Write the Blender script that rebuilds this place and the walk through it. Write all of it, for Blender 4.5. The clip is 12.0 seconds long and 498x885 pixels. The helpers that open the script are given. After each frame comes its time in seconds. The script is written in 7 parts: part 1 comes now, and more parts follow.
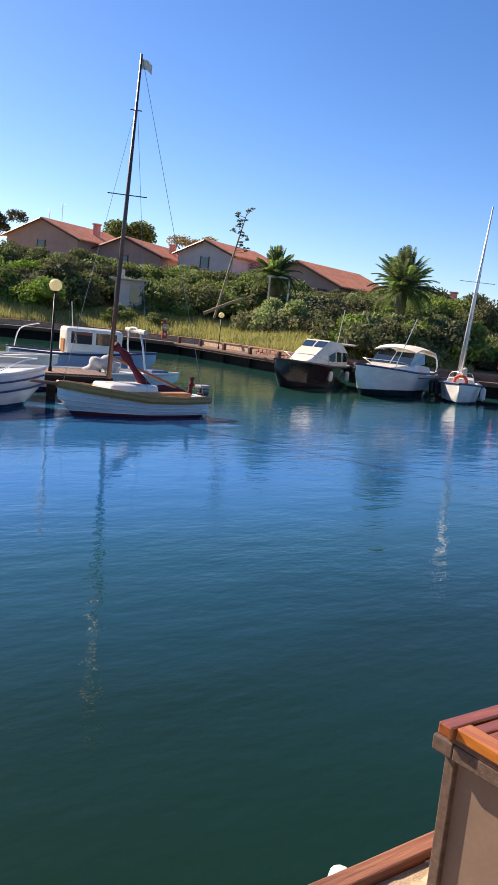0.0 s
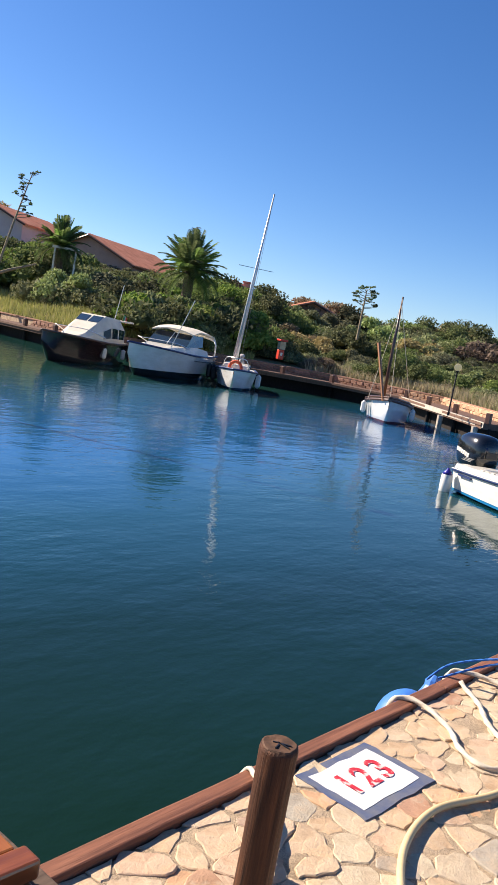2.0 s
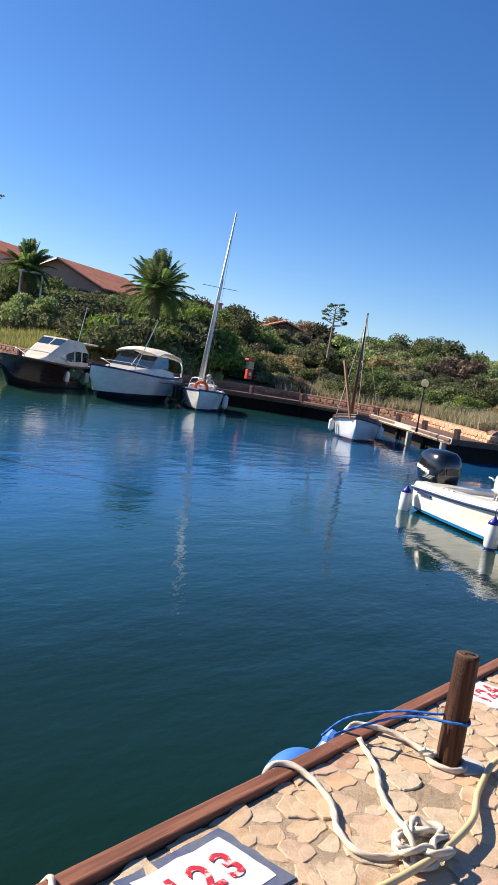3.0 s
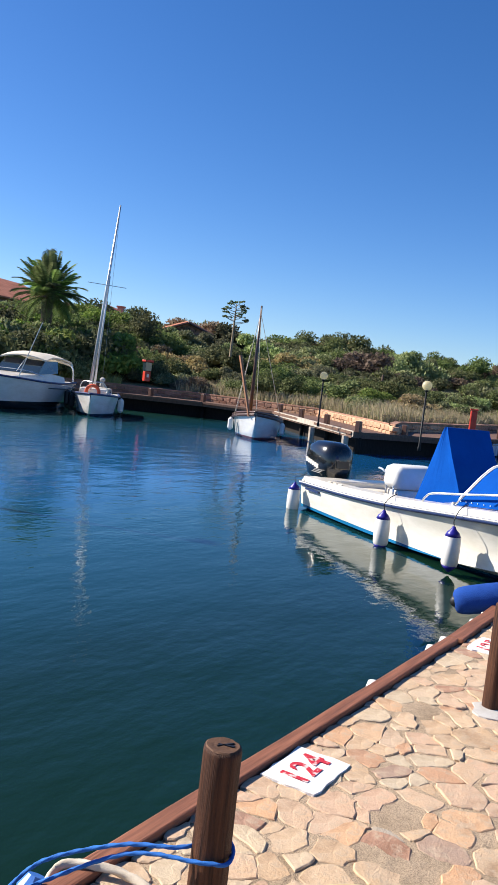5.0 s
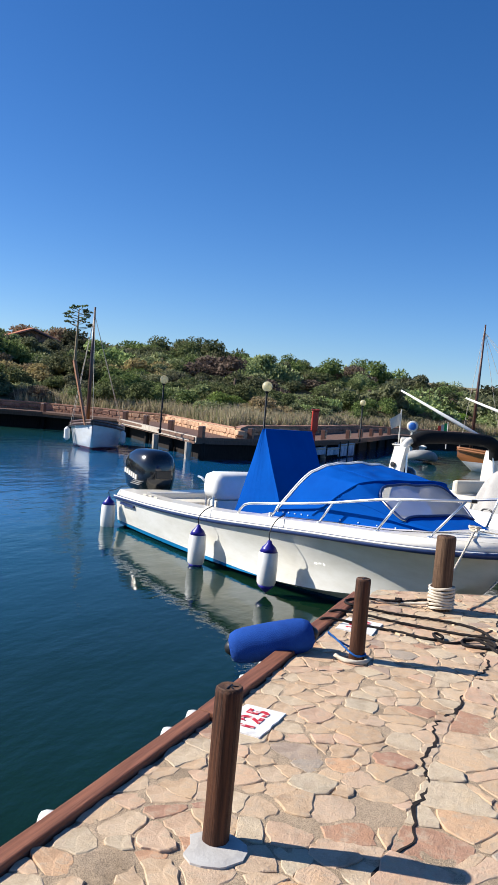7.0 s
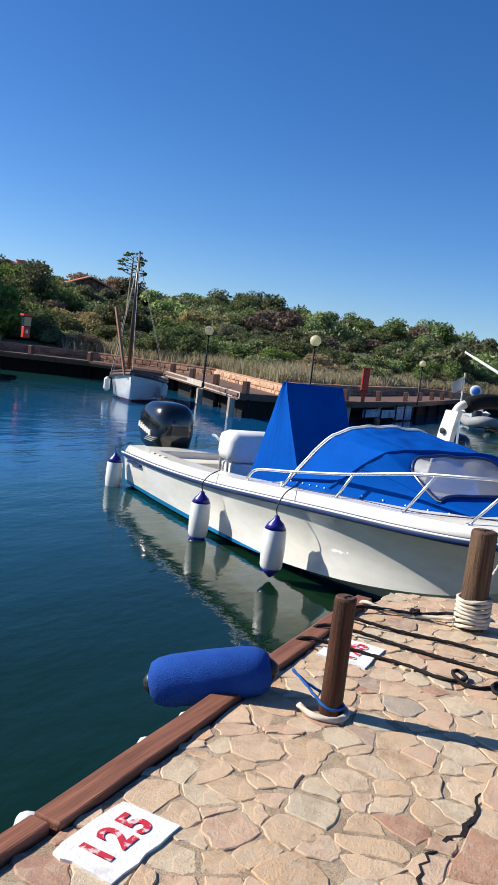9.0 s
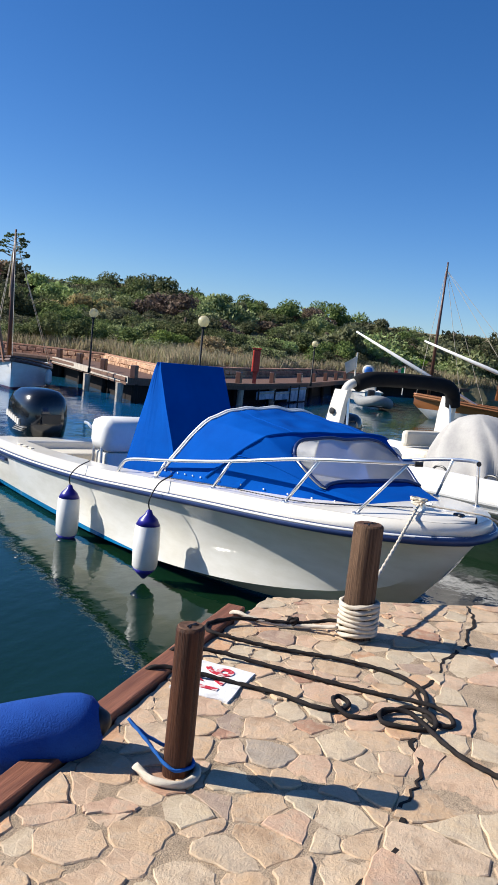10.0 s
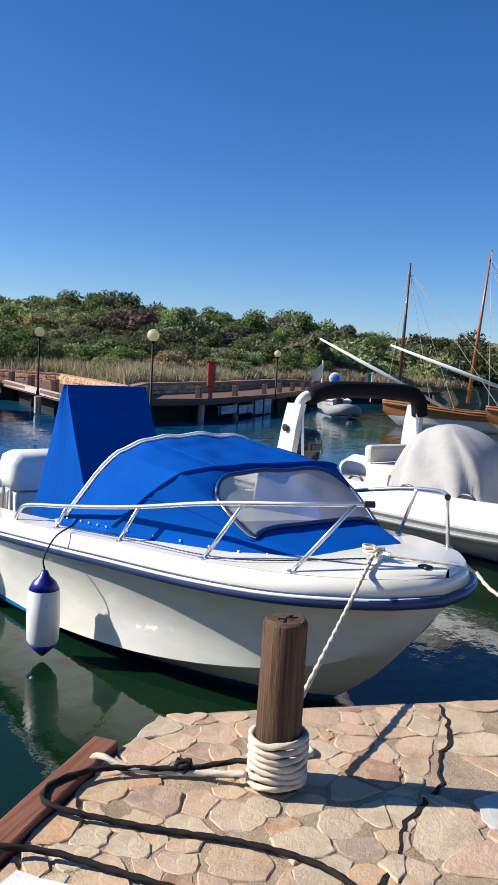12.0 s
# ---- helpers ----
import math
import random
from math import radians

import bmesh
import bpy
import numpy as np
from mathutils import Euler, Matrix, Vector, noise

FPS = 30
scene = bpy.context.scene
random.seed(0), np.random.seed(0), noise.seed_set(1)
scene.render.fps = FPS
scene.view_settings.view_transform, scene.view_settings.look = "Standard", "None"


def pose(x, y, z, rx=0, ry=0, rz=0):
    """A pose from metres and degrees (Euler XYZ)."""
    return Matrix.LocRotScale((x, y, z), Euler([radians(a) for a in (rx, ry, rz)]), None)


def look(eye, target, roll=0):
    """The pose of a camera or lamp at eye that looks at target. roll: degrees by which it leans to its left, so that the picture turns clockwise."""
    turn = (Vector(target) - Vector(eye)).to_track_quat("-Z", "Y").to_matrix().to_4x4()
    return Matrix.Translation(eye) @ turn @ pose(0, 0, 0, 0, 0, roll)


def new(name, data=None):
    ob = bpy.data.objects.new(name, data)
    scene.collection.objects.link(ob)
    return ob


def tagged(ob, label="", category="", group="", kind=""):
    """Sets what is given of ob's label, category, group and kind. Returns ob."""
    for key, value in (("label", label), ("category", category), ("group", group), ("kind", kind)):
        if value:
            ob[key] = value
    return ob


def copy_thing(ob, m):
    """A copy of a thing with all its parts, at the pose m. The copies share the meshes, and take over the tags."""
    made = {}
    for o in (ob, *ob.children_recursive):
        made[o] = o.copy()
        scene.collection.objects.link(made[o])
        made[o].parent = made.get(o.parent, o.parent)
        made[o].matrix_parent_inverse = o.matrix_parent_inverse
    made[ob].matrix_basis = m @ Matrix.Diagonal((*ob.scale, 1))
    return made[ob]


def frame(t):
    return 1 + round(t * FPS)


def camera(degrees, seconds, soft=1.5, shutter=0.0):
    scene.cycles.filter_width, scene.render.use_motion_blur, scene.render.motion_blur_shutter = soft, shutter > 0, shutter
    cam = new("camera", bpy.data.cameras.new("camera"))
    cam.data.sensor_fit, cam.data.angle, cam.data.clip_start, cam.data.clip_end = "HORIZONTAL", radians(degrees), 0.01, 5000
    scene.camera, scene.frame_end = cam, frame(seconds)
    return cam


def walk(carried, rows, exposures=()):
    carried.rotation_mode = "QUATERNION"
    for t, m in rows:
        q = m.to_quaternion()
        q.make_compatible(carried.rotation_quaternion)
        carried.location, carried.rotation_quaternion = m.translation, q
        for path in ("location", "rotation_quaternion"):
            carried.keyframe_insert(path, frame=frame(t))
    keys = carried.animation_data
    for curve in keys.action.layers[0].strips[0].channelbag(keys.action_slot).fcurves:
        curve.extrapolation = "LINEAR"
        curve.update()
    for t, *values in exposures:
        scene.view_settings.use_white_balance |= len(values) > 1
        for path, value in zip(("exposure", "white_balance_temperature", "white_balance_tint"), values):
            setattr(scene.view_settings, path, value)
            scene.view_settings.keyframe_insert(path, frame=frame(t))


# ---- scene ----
cam = camera(34.0, 12.0, soft=0.6)
PATH = [
    (0, (0.499, -1.764, 1.835), (1.687, -0.181, 1.548), 5.9),
    (0.5, (0.996, -1.644, 1.749), (2.273, -0.137, 1.436), 7.0),
    (1, (1.445, -1.672, 1.724), (2.826, -0.258, 1.418), 8.0),
    (1.5, (1.869, -1.772, 1.762), (3.343, -0.451, 1.47), 8.9),
    (2, (2.337, -1.724, 1.686), (3.878, -0.475, 1.432), 10.3),
    (2.5, (2.729, -1.755, 1.702), (4.312, -0.549, 1.501), 10.1),
    (2.7, (2.918, -1.791, 1.709), (4.478, -0.556, 1.513), 9.3),
    (4.3, (4.329, -1.703, 1.632), (5.987, -0.599, 1.451), 6.7),
    (4.5, (4.54, -1.709, 1.619), (6.198, -0.603, 1.452), 6.4),
    (5, (4.908, -1.603, 1.567), (6.591, -0.534, 1.409), 6.6),
    (5.5, (5.277, -1.571, 1.578), (7.004, -0.576, 1.414), 6.4),
    (6, (5.724, -1.667, 1.616), (7.489, -0.74, 1.464), 5.6),
    (6.5, (6.123, -1.669, 1.59), (7.93, -0.822, 1.458), 5.2),
    (7, (6.6, -1.668, 1.567), (8.437, -0.883, 1.458), 4.9),
    (7.2, (6.784, -1.641, 1.553), (8.612, -0.838, 1.441), 4.5),
    (8.8, (8.199, -1.495, 1.464), (9.946, -0.543, 1.259), 7.1),
    (9, (8.324, -1.514, 1.488), (10.092, -0.605, 1.263), 7.0),
    (9.5, (8.73, -1.433, 1.448), (10.558, -0.66, 1.194), 7.1),
    (10, (9.131, -1.425, 1.439), (10.996, -0.743, 1.204), 6.0),
    (10.5, (9.504, -1.51, 1.5), (11.37, -0.825, 1.282), 5.2),
    (11, (9.867, -1.383, 1.479), (11.727, -0.676, 1.273), 6.5),
    (11.5, (10.196, -1.345, 1.463), (12.073, -0.681, 1.269), 6.0),
    (12, (10.562, -1.344, 1.48), (12.45, -0.714, 1.278), 3.3),
]
walk(cam, [(t, look(eye, target, roll)) for t, eye, target, roll in PATH], exposures=[(0, 1.18, 7350, 18), (1, 1.17, 7250, 17), (2.5, 0.95, 6800, 13), (5, 0.90, 6450, 12), (7, 0.70, 6150, 10), (12, 0.62, 6150, 10)])
# ---- light ----
SUN_EL, SUN_DIR = radians(33.5), Vector((-0.29, 0.957, 0.0))
world = bpy.data.worlds.new("sky")
scene.world = world
world.use_nodes = True
wn, wl = world.node_tree.nodes, world.node_tree.links
sky = wn.new("ShaderNodeTexSky")
sky.sky_type = 'NISHITA'
sky.sun_disc = False
sky.sun_elevation = SUN_EL
sky.sun_rotation = math.atan2(SUN_DIR.x, SUN_DIR.y)
sky.altitude = 10
sky.air_density = 0.8
sky.dust_density = 0.3
sky.ozone_density = 5.0
deep = wn.new("ShaderNodeHueSaturation")
deep.inputs["Saturation"].default_value = 1.22
deep.inputs["Hue"].default_value = 0.507
rich = wn.new("ShaderNodeGamma")
rich.inputs["Gamma"].default_value = 0.97
wl.new(sky.outputs[0], deep.inputs["Color"])
wl.new(deep.outputs[0], rich.inputs[0])
wl.new(rich.outputs[0], wn["Background"].inputs[0])
wn["Background"].inputs[1].default_value = 0.088
sun = new("sun", bpy.data.lights.new("sun", 'SUN'))
sun.data.energy = 5.0
sun.data.angle = radians(0.53)
sun.data.color = (1.0, 0.93, 0.82)
to_sun = Vector((SUN_DIR.x * math.cos(SUN_EL), SUN_DIR.y * math.cos(SUN_EL), math.sin(SUN_EL)))
sun.matrix_world = look((0, 0, 30), Vector((0, 0, 30)) - to_sun)

WATER_Z = -0.72
WHARF_Z = 0.05


# ---- materials ----
def node_mat(name):
    m = bpy.data.materials.new(name)
    m.use_nodes = True
    return m, m.node_tree.nodes, m.node_tree.links, m.node_tree.nodes["Principled BSDF"]


def noise_node(n, l, scale, detail=4, rough=0.55, coords="Object", squash=None):
    tc = n.new("ShaderNodeTexCoord")
    t = n.new("ShaderNodeTexNoise")
    t.inputs["Scale"].default_value = scale
    t.inputs["Detail"].default_value = detail
    t.inputs["Roughness"].default_value = rough
    if squash:
        mp = n.new("ShaderNodeMapping")
        mp.inputs["Scale"].default_value = squash
        l.new(tc.outputs[coords], mp.inputs[0])
        l.new(mp.outputs[0], t.inputs["Vector"])
    else:
        l.new(tc.outputs[coords], t.inputs["Vector"])
    return t


def ramp_node(n, l, src, stops):
    r = n.new("ShaderNodeValToRGB")
    e = r.color_ramp.elements
    while len(e) < len(stops):
        e.new(0.5)
    for k, (p, c) in enumerate(stops):
        e[k].position = p
        e[k].color = (*c, 1)
    l.new(src, r.inputs[0])
    return r


def mix_node(n, l, a, b, fac, mode='MIX'):
    m = n.new("ShaderNodeMix")
    m.data_type = 'RGBA'
    m.blend_type = mode
    for sock, v in ((m.inputs[0], fac), (m.inputs[6], a), (m.inputs[7], b)):
        if isinstance(v, (int, float)):
            sock.default_value = v
        elif isinstance(v, tuple):
            sock.default_value = (*v, 1)
        else:
            l.new(v, sock)
    return m.outputs[2]


def bump_node(n, l, src, bsdf, strength=0.3, dist=0.01):
    b = n.new("ShaderNodeBump")
    b.inputs["Strength"].default_value = strength
    b.inputs["Distance"].default_value = dist
    l.new(src, b.inputs["Height"])
    l.new(b.outputs[0], bsdf.inputs["Normal"])
    return b


def surface(name, base, dark, scale=6.0, rough=0.6, metal=0.0, bump=0.15, dist=0.004, fine=60.0, squash=None,
            vary=0.0, coat=0.0, coords="Object", spread=(0.3, 0.7)):
    """A two-scale surface: base and dark colours mixed by noise, fine grain as relief, a shift from object to object."""
    m, n, l, b = node_mat(name)
    a = noise_node(n, l, scale, 5, 0.6, coords, squash)
    f = noise_node(n, l, fine, 3, 0.6, coords, squash)
    r = ramp_node(n, l, a.outputs[0], [(spread[0], dark), (spread[1], base)])
    c = mix_node(n, l, r.outputs[0], mix_node(n, l, (0.5, 0.5, 0.5), f.outputs[0], 0.35), 0.35, 'OVERLAY')
    if vary:
        oi = n.new("ShaderNodeObjectInfo")
        v = n.new("ShaderNodeHueSaturation")
        mr = n.new("ShaderNodeMapRange")
        mr.inputs["To Min"].default_value = 1 - vary
        mr.inputs["To Max"].default_value = 1 + vary
        l.new(oi.outputs["Random"], mr.inputs[0])
        l.new(mr.outputs[0], v.inputs["Value"])
        l.new(c, v.inputs["Color"])
        c = v.outputs[0]
    l.new(c, b.inputs["Base Color"])
    b.inputs["Roughness"].default_value = rough
    b.inputs["Metallic"].default_value = metal
    b.inputs["Specular IOR Level"].default_value = 0.5 if rough < 0.5 else 0.2
    b.inputs["Coat Weight"].default_value = coat
    b.inputs["Coat Roughness"].default_value = 0.06
    if bump:
        bump_node(n, l, f.outputs[0], b, bump, dist)
    return m


def gelcoat(name, top, stripe, z_stripe, rough=0.12, bottom=None):
    """Hull paint, with a boot stripe up to a height over the water and darker antifouling under it."""
    m, n, l, b = node_mat(name)
    tc = n.new("ShaderNodeTexCoord")
    sx = n.new("ShaderNodeSeparateXYZ")
    l.new(tc.outputs["Object"], sx.inputs[0])
    mr = n.new("ShaderNodeMapRange")
    mr.inputs["From Min"].default_value = z_stripe - 1.0
    mr.inputs["From Max"].default_value = z_stripe + 1.0
    l.new(sx.outputs[2], mr.inputs[0])
    r = ramp_node(n, l, mr.outputs[0], [(0.0, bottom or stripe), (0.468, stripe), (0.5, top)])
    r.color_ramp.interpolation = 'CONSTANT'
    a = noise_node(n, l, 2.2, 5, 0.65, squash=(1, 1, 3))
    st = ramp_node(n, l, a.outputs[0], [(0.35, (0.80, 0.78, 0.72)), (0.62, (1, 1, 1))])
    l.new(mix_node(n, l, r.outputs[0], st.outputs[0], 0.55, 'MULTIPLY'), b.inputs["Base Color"])
    b.inputs["Roughness"].default_value = rough
    b.inputs["Coat Weight"].default_value = 1.0
    b.inputs["Coat IOR"].default_value = 1.7
    b.inputs["Coat Roughness"].default_value = 0.03
    f = noise_node(n, l, 9.0, 2)
    bump_node(n, l, f.outputs[0], b, 0.05, 0.004)
    return m


def leaf_mat(name, a, b_, c, through_light=0.3):
    m, n, l, b = node_mat(name)
    g = n.new("ShaderNodeNewGeometry")
    oi = n.new("ShaderNodeObjectInfo")
    r = ramp_node(n, l, g.outputs["Random Per Island"], [(0.0, a), (0.5, b_), (1.0, c)])
    hs = n.new("ShaderNodeHueSaturation")
    for sock, lo, hi in (("Hue", 0.455, 0.51), ("Value", 0.7, 1.9), ("Saturation", 0.75, 1.1)):
        mr = n.new("ShaderNodeMapRange")
        mr.inputs["To Min"].default_value = lo
        mr.inputs["To Max"].default_value = hi
        l.new(oi.outputs["Random"], mr.inputs[0])
        l.new(mr.outputs[0], hs.inputs[sock])
    l.new(r.outputs[0], hs.inputs["Color"])
    l.new(hs.outputs[0], b.inputs["Base Color"])
    b.inputs["Roughness"].default_value = 0.85
    b.inputs["Specular IOR Level"].default_value = 0.2
    tr = n.new("ShaderNodeBsdfTranslucent")
    l.new(hs.outputs[0], tr.inputs[0])
    mx = n.new("ShaderNodeMixShader")
    mx.inputs[0].default_value = through_light
    l.new(b.outputs[0], mx.inputs[1])
    l.new(tr.outputs[0], mx.inputs[2])
    l.new(mx.outputs[0], n["Material Output"].inputs[0])
    return m


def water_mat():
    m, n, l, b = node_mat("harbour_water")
    # green shallows by the quay; beyond, reflected sky blue and hillside green are painted in
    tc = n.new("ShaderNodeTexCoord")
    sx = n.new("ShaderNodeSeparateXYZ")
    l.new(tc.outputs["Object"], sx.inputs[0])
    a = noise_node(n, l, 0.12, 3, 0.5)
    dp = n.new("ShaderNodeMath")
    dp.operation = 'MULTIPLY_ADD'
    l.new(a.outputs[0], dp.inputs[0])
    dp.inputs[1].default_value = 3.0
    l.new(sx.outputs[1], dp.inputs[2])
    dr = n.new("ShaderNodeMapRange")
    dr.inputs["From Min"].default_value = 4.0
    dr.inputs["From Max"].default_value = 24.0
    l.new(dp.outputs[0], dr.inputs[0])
    # blue middle stops imitate mirrored sky, the last greener ones mirrored scrub
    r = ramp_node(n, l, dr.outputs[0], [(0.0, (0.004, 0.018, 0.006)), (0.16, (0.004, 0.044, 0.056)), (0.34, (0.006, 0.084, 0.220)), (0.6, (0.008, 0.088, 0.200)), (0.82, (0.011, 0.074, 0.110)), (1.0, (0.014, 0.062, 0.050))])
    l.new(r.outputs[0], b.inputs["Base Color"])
    b.inputs["Roughness"].default_value = 0.035
    b.inputs["IOR"].default_value = 1.34
    w1 = noise_node(n, l, 1.0, 3, 0.55, squash=(0.8, 1.7, 1))
    w2 = noise_node(n, l, 1.0, 3, 0.6, squash=(5.5, 8.5, 1))
    w3 = noise_node(n, l, 0.16, 2, 0.5)
    mm = n.new("ShaderNodeMath")
    mm.operation = 'MULTIPLY_ADD'
    l.new(w2.outputs[0], mm.inputs[0])
    mm.inputs[1].default_value = 0.2
    l.new(w1.outputs[0], mm.inputs[2])
    m2 = n.new("ShaderNodeMath")
    m2.operation = 'MULTIPLY'
    mr = n.new("ShaderNodeMapRange")
    mr.inputs["From Min"].default_value = 0.35
    mr.inputs["From Max"].default_value = 0.65
    mr.inputs["To Min"].default_value = 0.45
    mr.inputs["To Max"].default_value = 1.2
    l.new(w3.outputs[0], mr.inputs[0])
    l.new(mm.outputs[0], m2.inputs[0])
    l.new(mr.outputs[0], m2.inputs[1])
    bump_node(n, l, m2.outputs[0], b, 0.5, 0.042)
    return m


def stone_mat():
    m, n, l, b = node_mat("paving_stone")
    oi = n.new("ShaderNodeObjectInfo")
    g = n.new("ShaderNodeNewGeometry")
    ad = n.new("ShaderNodeMath")
    ad.operation = 'ADD'
    l.new(oi.outputs["Random"], ad.inputs[0])
    l.new(g.outputs["Random Per Island"], ad.inputs[1])
    fr = n.new("ShaderNodeMath")
    fr.operation = 'FRACT'
    l.new(ad.outputs[0], fr.inputs[0])
    r = ramp_node(n, l, fr.outputs[0], [(0.0, (0.54, 0.37, 0.22)), (0.25, (0.60, 0.43, 0.27)), (0.45, (0.58, 0.38, 0.25)), (0.62, (0.60, 0.47, 0.31)),
                                        (0.78, (0.54, 0.44, 0.30)), (0.88, (0.62, 0.37, 0.20)), (0.95, (0.40, 0.22, 0.14)), (1.0, (0.40, 0.35, 0.27))])
    a = noise_node(n, l, 7.0, 6, 0.65, coords="Generated")
    w = noise_node(n, l, 5.0, 6, 0.65)
    f = noise_node(n, l, 110.0, 5, 0.7)
    st = ramp_node(n, l, w.outputs[0], [(0.3, (0.55, 0.46, 0.38)), (0.5, (1, 1, 1)), (0.72, (1.0, 0.90, 0.76))])
    c = mix_node(n, l, r.outputs[0], st.outputs[0], 0.8, 'MULTIPLY')
    c = mix_node(n, l, c, f.outputs[0], 0.35, 'OVERLAY')
    sm = noise_node(n, l, 16.0, 6, 0.7)
    sr = ramp_node(n, l, sm.outputs[0], [(0.50, (0, 0, 0)), (0.62, (0.7, 0.7, 0.7))])
    c = mix_node(n, l, c, (0.49, 0.37, 0.25), sr.outputs[0])
    l.new(c, b.inputs["Base Color"])
    b.inputs["Roughness"].default_value = 0.8
    ms = n.new("ShaderNodeMath")
    ms.operation = 'MULTIPLY_ADD'
    l.new(f.outputs[0], ms.inputs[0])
    ms.inputs[1].default_value = 0.25
    l.new(w.outputs[0], ms.inputs[2])
    bump_node(n, l, ms.outputs[0], b, 0.8, 0.02)
    return m


def wood_mat(name, base, dark, along=(1, 14, 14), rough=0.6, coat=0.0, vary=0.15, scale=4.0, relief=0.3):
    return surface(name, base, dark, scale, rough, 0, relief, 0.005, 18.0, along, vary, coat)


def globe_mat():
    m, n, l, b = node_mat("lamp_globe")
    b.inputs["Base Color"].default_value = (0.80, 0.74, 0.52, 1)
    b.inputs["Roughness"].default_value = 0.25
    tr = n.new("ShaderNodeBsdfTranslucent")
    tr.inputs[0].default_value = (0.85, 0.78, 0.52, 1)
    mx = n.new("ShaderNodeMixShader")
    mx.inputs[0].default_value = 0.6
    l.new(b.outputs[0], mx.inputs[1])
    l.new(tr.outputs[0], mx.inputs[2])
    l.new(mx.outputs[0], n["Material Output"].inputs[0])
    return m


def grit_mat():
    """Coarse sandy mortar with pale and dark grains."""
    m, n, l, b = node_mat("gritty_mortar")
    a = noise_node(n, l, 3.5, 6, 0.65)
    f = noise_node(n, l, 190.0, 4, 0.75)
    r = ramp_node(n, l, a.outputs[0], [(0.32, (0.34, 0.25, 0.16)), (0.5, (0.48, 0.36, 0.24)), (0.68, (0.57, 0.43, 0.29))])
    g = ramp_node(n, l, f.outputs[0], [(0.34, (0.42, 0.38, 0.34)), (0.5, (1.0, 1.0, 1.0)), (0.66, (1.3, 1.26, 1.2))])
    l.new(mix_node(n, l, r.outputs[0], g.outputs[0], 0.85, 'MULTIPLY'), b.inputs["Base Color"])
    b.inputs["Roughness"].default_value = 0.95
    b.inputs["Specular IOR Level"].default_value = 0.2
    bump_node(n, l, f.outputs[0], b, 1.0, 0.007)
    return m


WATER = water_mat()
STONE = stone_mat()
MORTAR = grit_mat()
CONCRETE = surface("concrete", (0.55, 0.53, 0.49), (0.42, 0.39, 0.35), 8, 0.85, bump=0.4, fine=80)
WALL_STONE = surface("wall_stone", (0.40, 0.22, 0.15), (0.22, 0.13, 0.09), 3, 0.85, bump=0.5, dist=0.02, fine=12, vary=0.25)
# brighter copy of the wall stone, with the sunlight put into its colour
SUNLIT_STONE = surface("sunlit_wall_stone", (0.58, 0.36, 0.22), (0.40, 0.24, 0.15), 3, 0.85, bump=0.5, dist=0.02, fine=12, vary=0.25)
BEAM = wood_mat("edge_timber", (0.30, 0.125, 0.072), (0.13, 0.052, 0.032), (0.6, 12, 12), 0.62, relief=0.6)
POSTW = wood_mat("post_wood", (0.115, 0.046, 0.022), (0.022, 0.010, 0.007), (20, 20, 0.8), 0.6, relief=0.8)
POSTW_OLD = wood_mat("weathered_post", (0.17, 0.10, 0.058), (0.035, 0.019, 0.012), (26, 26, 0.7), 0.75, relief=0.9)
POST_END = surface("post_end_grain", (0.16, 0.085, 0.05), (0.05, 0.028, 0.018), 22, 0.75, bump=0.6)
TEAK = wood_mat("varnished_teak", (0.30, 0.085, 0.020), (0.12, 0.030, 0.010), (0.9, 8, 8), 0.28, 0.6, 0.25, relief=0.12)
TEAK_X = wood_mat("varnished_pine", (0.50, 0.17, 0.025), (0.30, 0.085, 0.015), (8, 0.9, 8), 0.28, 0.6, 0.15, relief=0.12)
GREY_WOOD = wood_mat("weathered_board", (0.15, 0.10, 0.07), (0.075, 0.05, 0.037), (1.2, 12, 12), 0.7)
PANEL = surface("painted_panel", (0.22, 0.15, 0.105), (0.16, 0.11, 0.08), 3, 0.55, bump=0.1)
DECKW = wood_mat("jetty_board", (0.22, 0.13, 0.09), (0.11, 0.065, 0.05), (9, 9, 1), 0.8)
# near black: tarred wood, and the shade under the promenade painted into the colour
DARKW = wood_mat("tarred_and_shaded_timber", (0.028, 0.021, 0.017), (0.010, 0.008, 0.007), (6, 6, 1), 0.8)
PALEW = wood_mat("pale_timber", (0.55, 0.49, 0.40), (0.36, 0.30, 0.24), (3, 3, 1), 0.75)
BRUSH_WOOD = wood_mat("bare_beech", (0.52, 0.33, 0.18), (0.36, 0.21, 0.11), (1, 10, 10), 0.55)
SPAR = wood_mat("varnished_spar", (0.42, 0.18, 0.06), (0.26, 0.10, 0.04), (10, 10, 0.6), 0.35, 0.3)
SPAR_DARK = wood_mat("dark_spar", (0.12, 0.05, 0.03), (0.05, 0.025, 0.018), (10, 10, 0.6), 0.4, 0.2)
WHITE = surface("white_gelcoat", (0.80, 0.75, 0.65), (0.72, 0.67, 0.57), 2, 0.25, bump=0.03, coat=0.3)
WHITE_VINYL = surface("white_vinyl", (0.80, 0.79, 0.75), (0.70, 0.68, 0.63), 4, 0.4, bump=0.15, fine=30)
WHITE_CLOTH = surface("white_canvas", (0.46, 0.44, 0.40), (0.36, 0.34, 0.32), 3, 0.9, bump=0.35, fine=40)
CREAM_CLOTH = surface("cream_canvas", (0.72, 0.66, 0.54), (0.60, 0.54, 0.43), 2, 0.8, bump=0.3, fine=30)
BLUE_CLOTH = surface("blue_canvas", (0.001, 0.072, 0.36), (0.001, 0.056, 0.29), 2.5, 0.85, bump=0.25, fine=220)
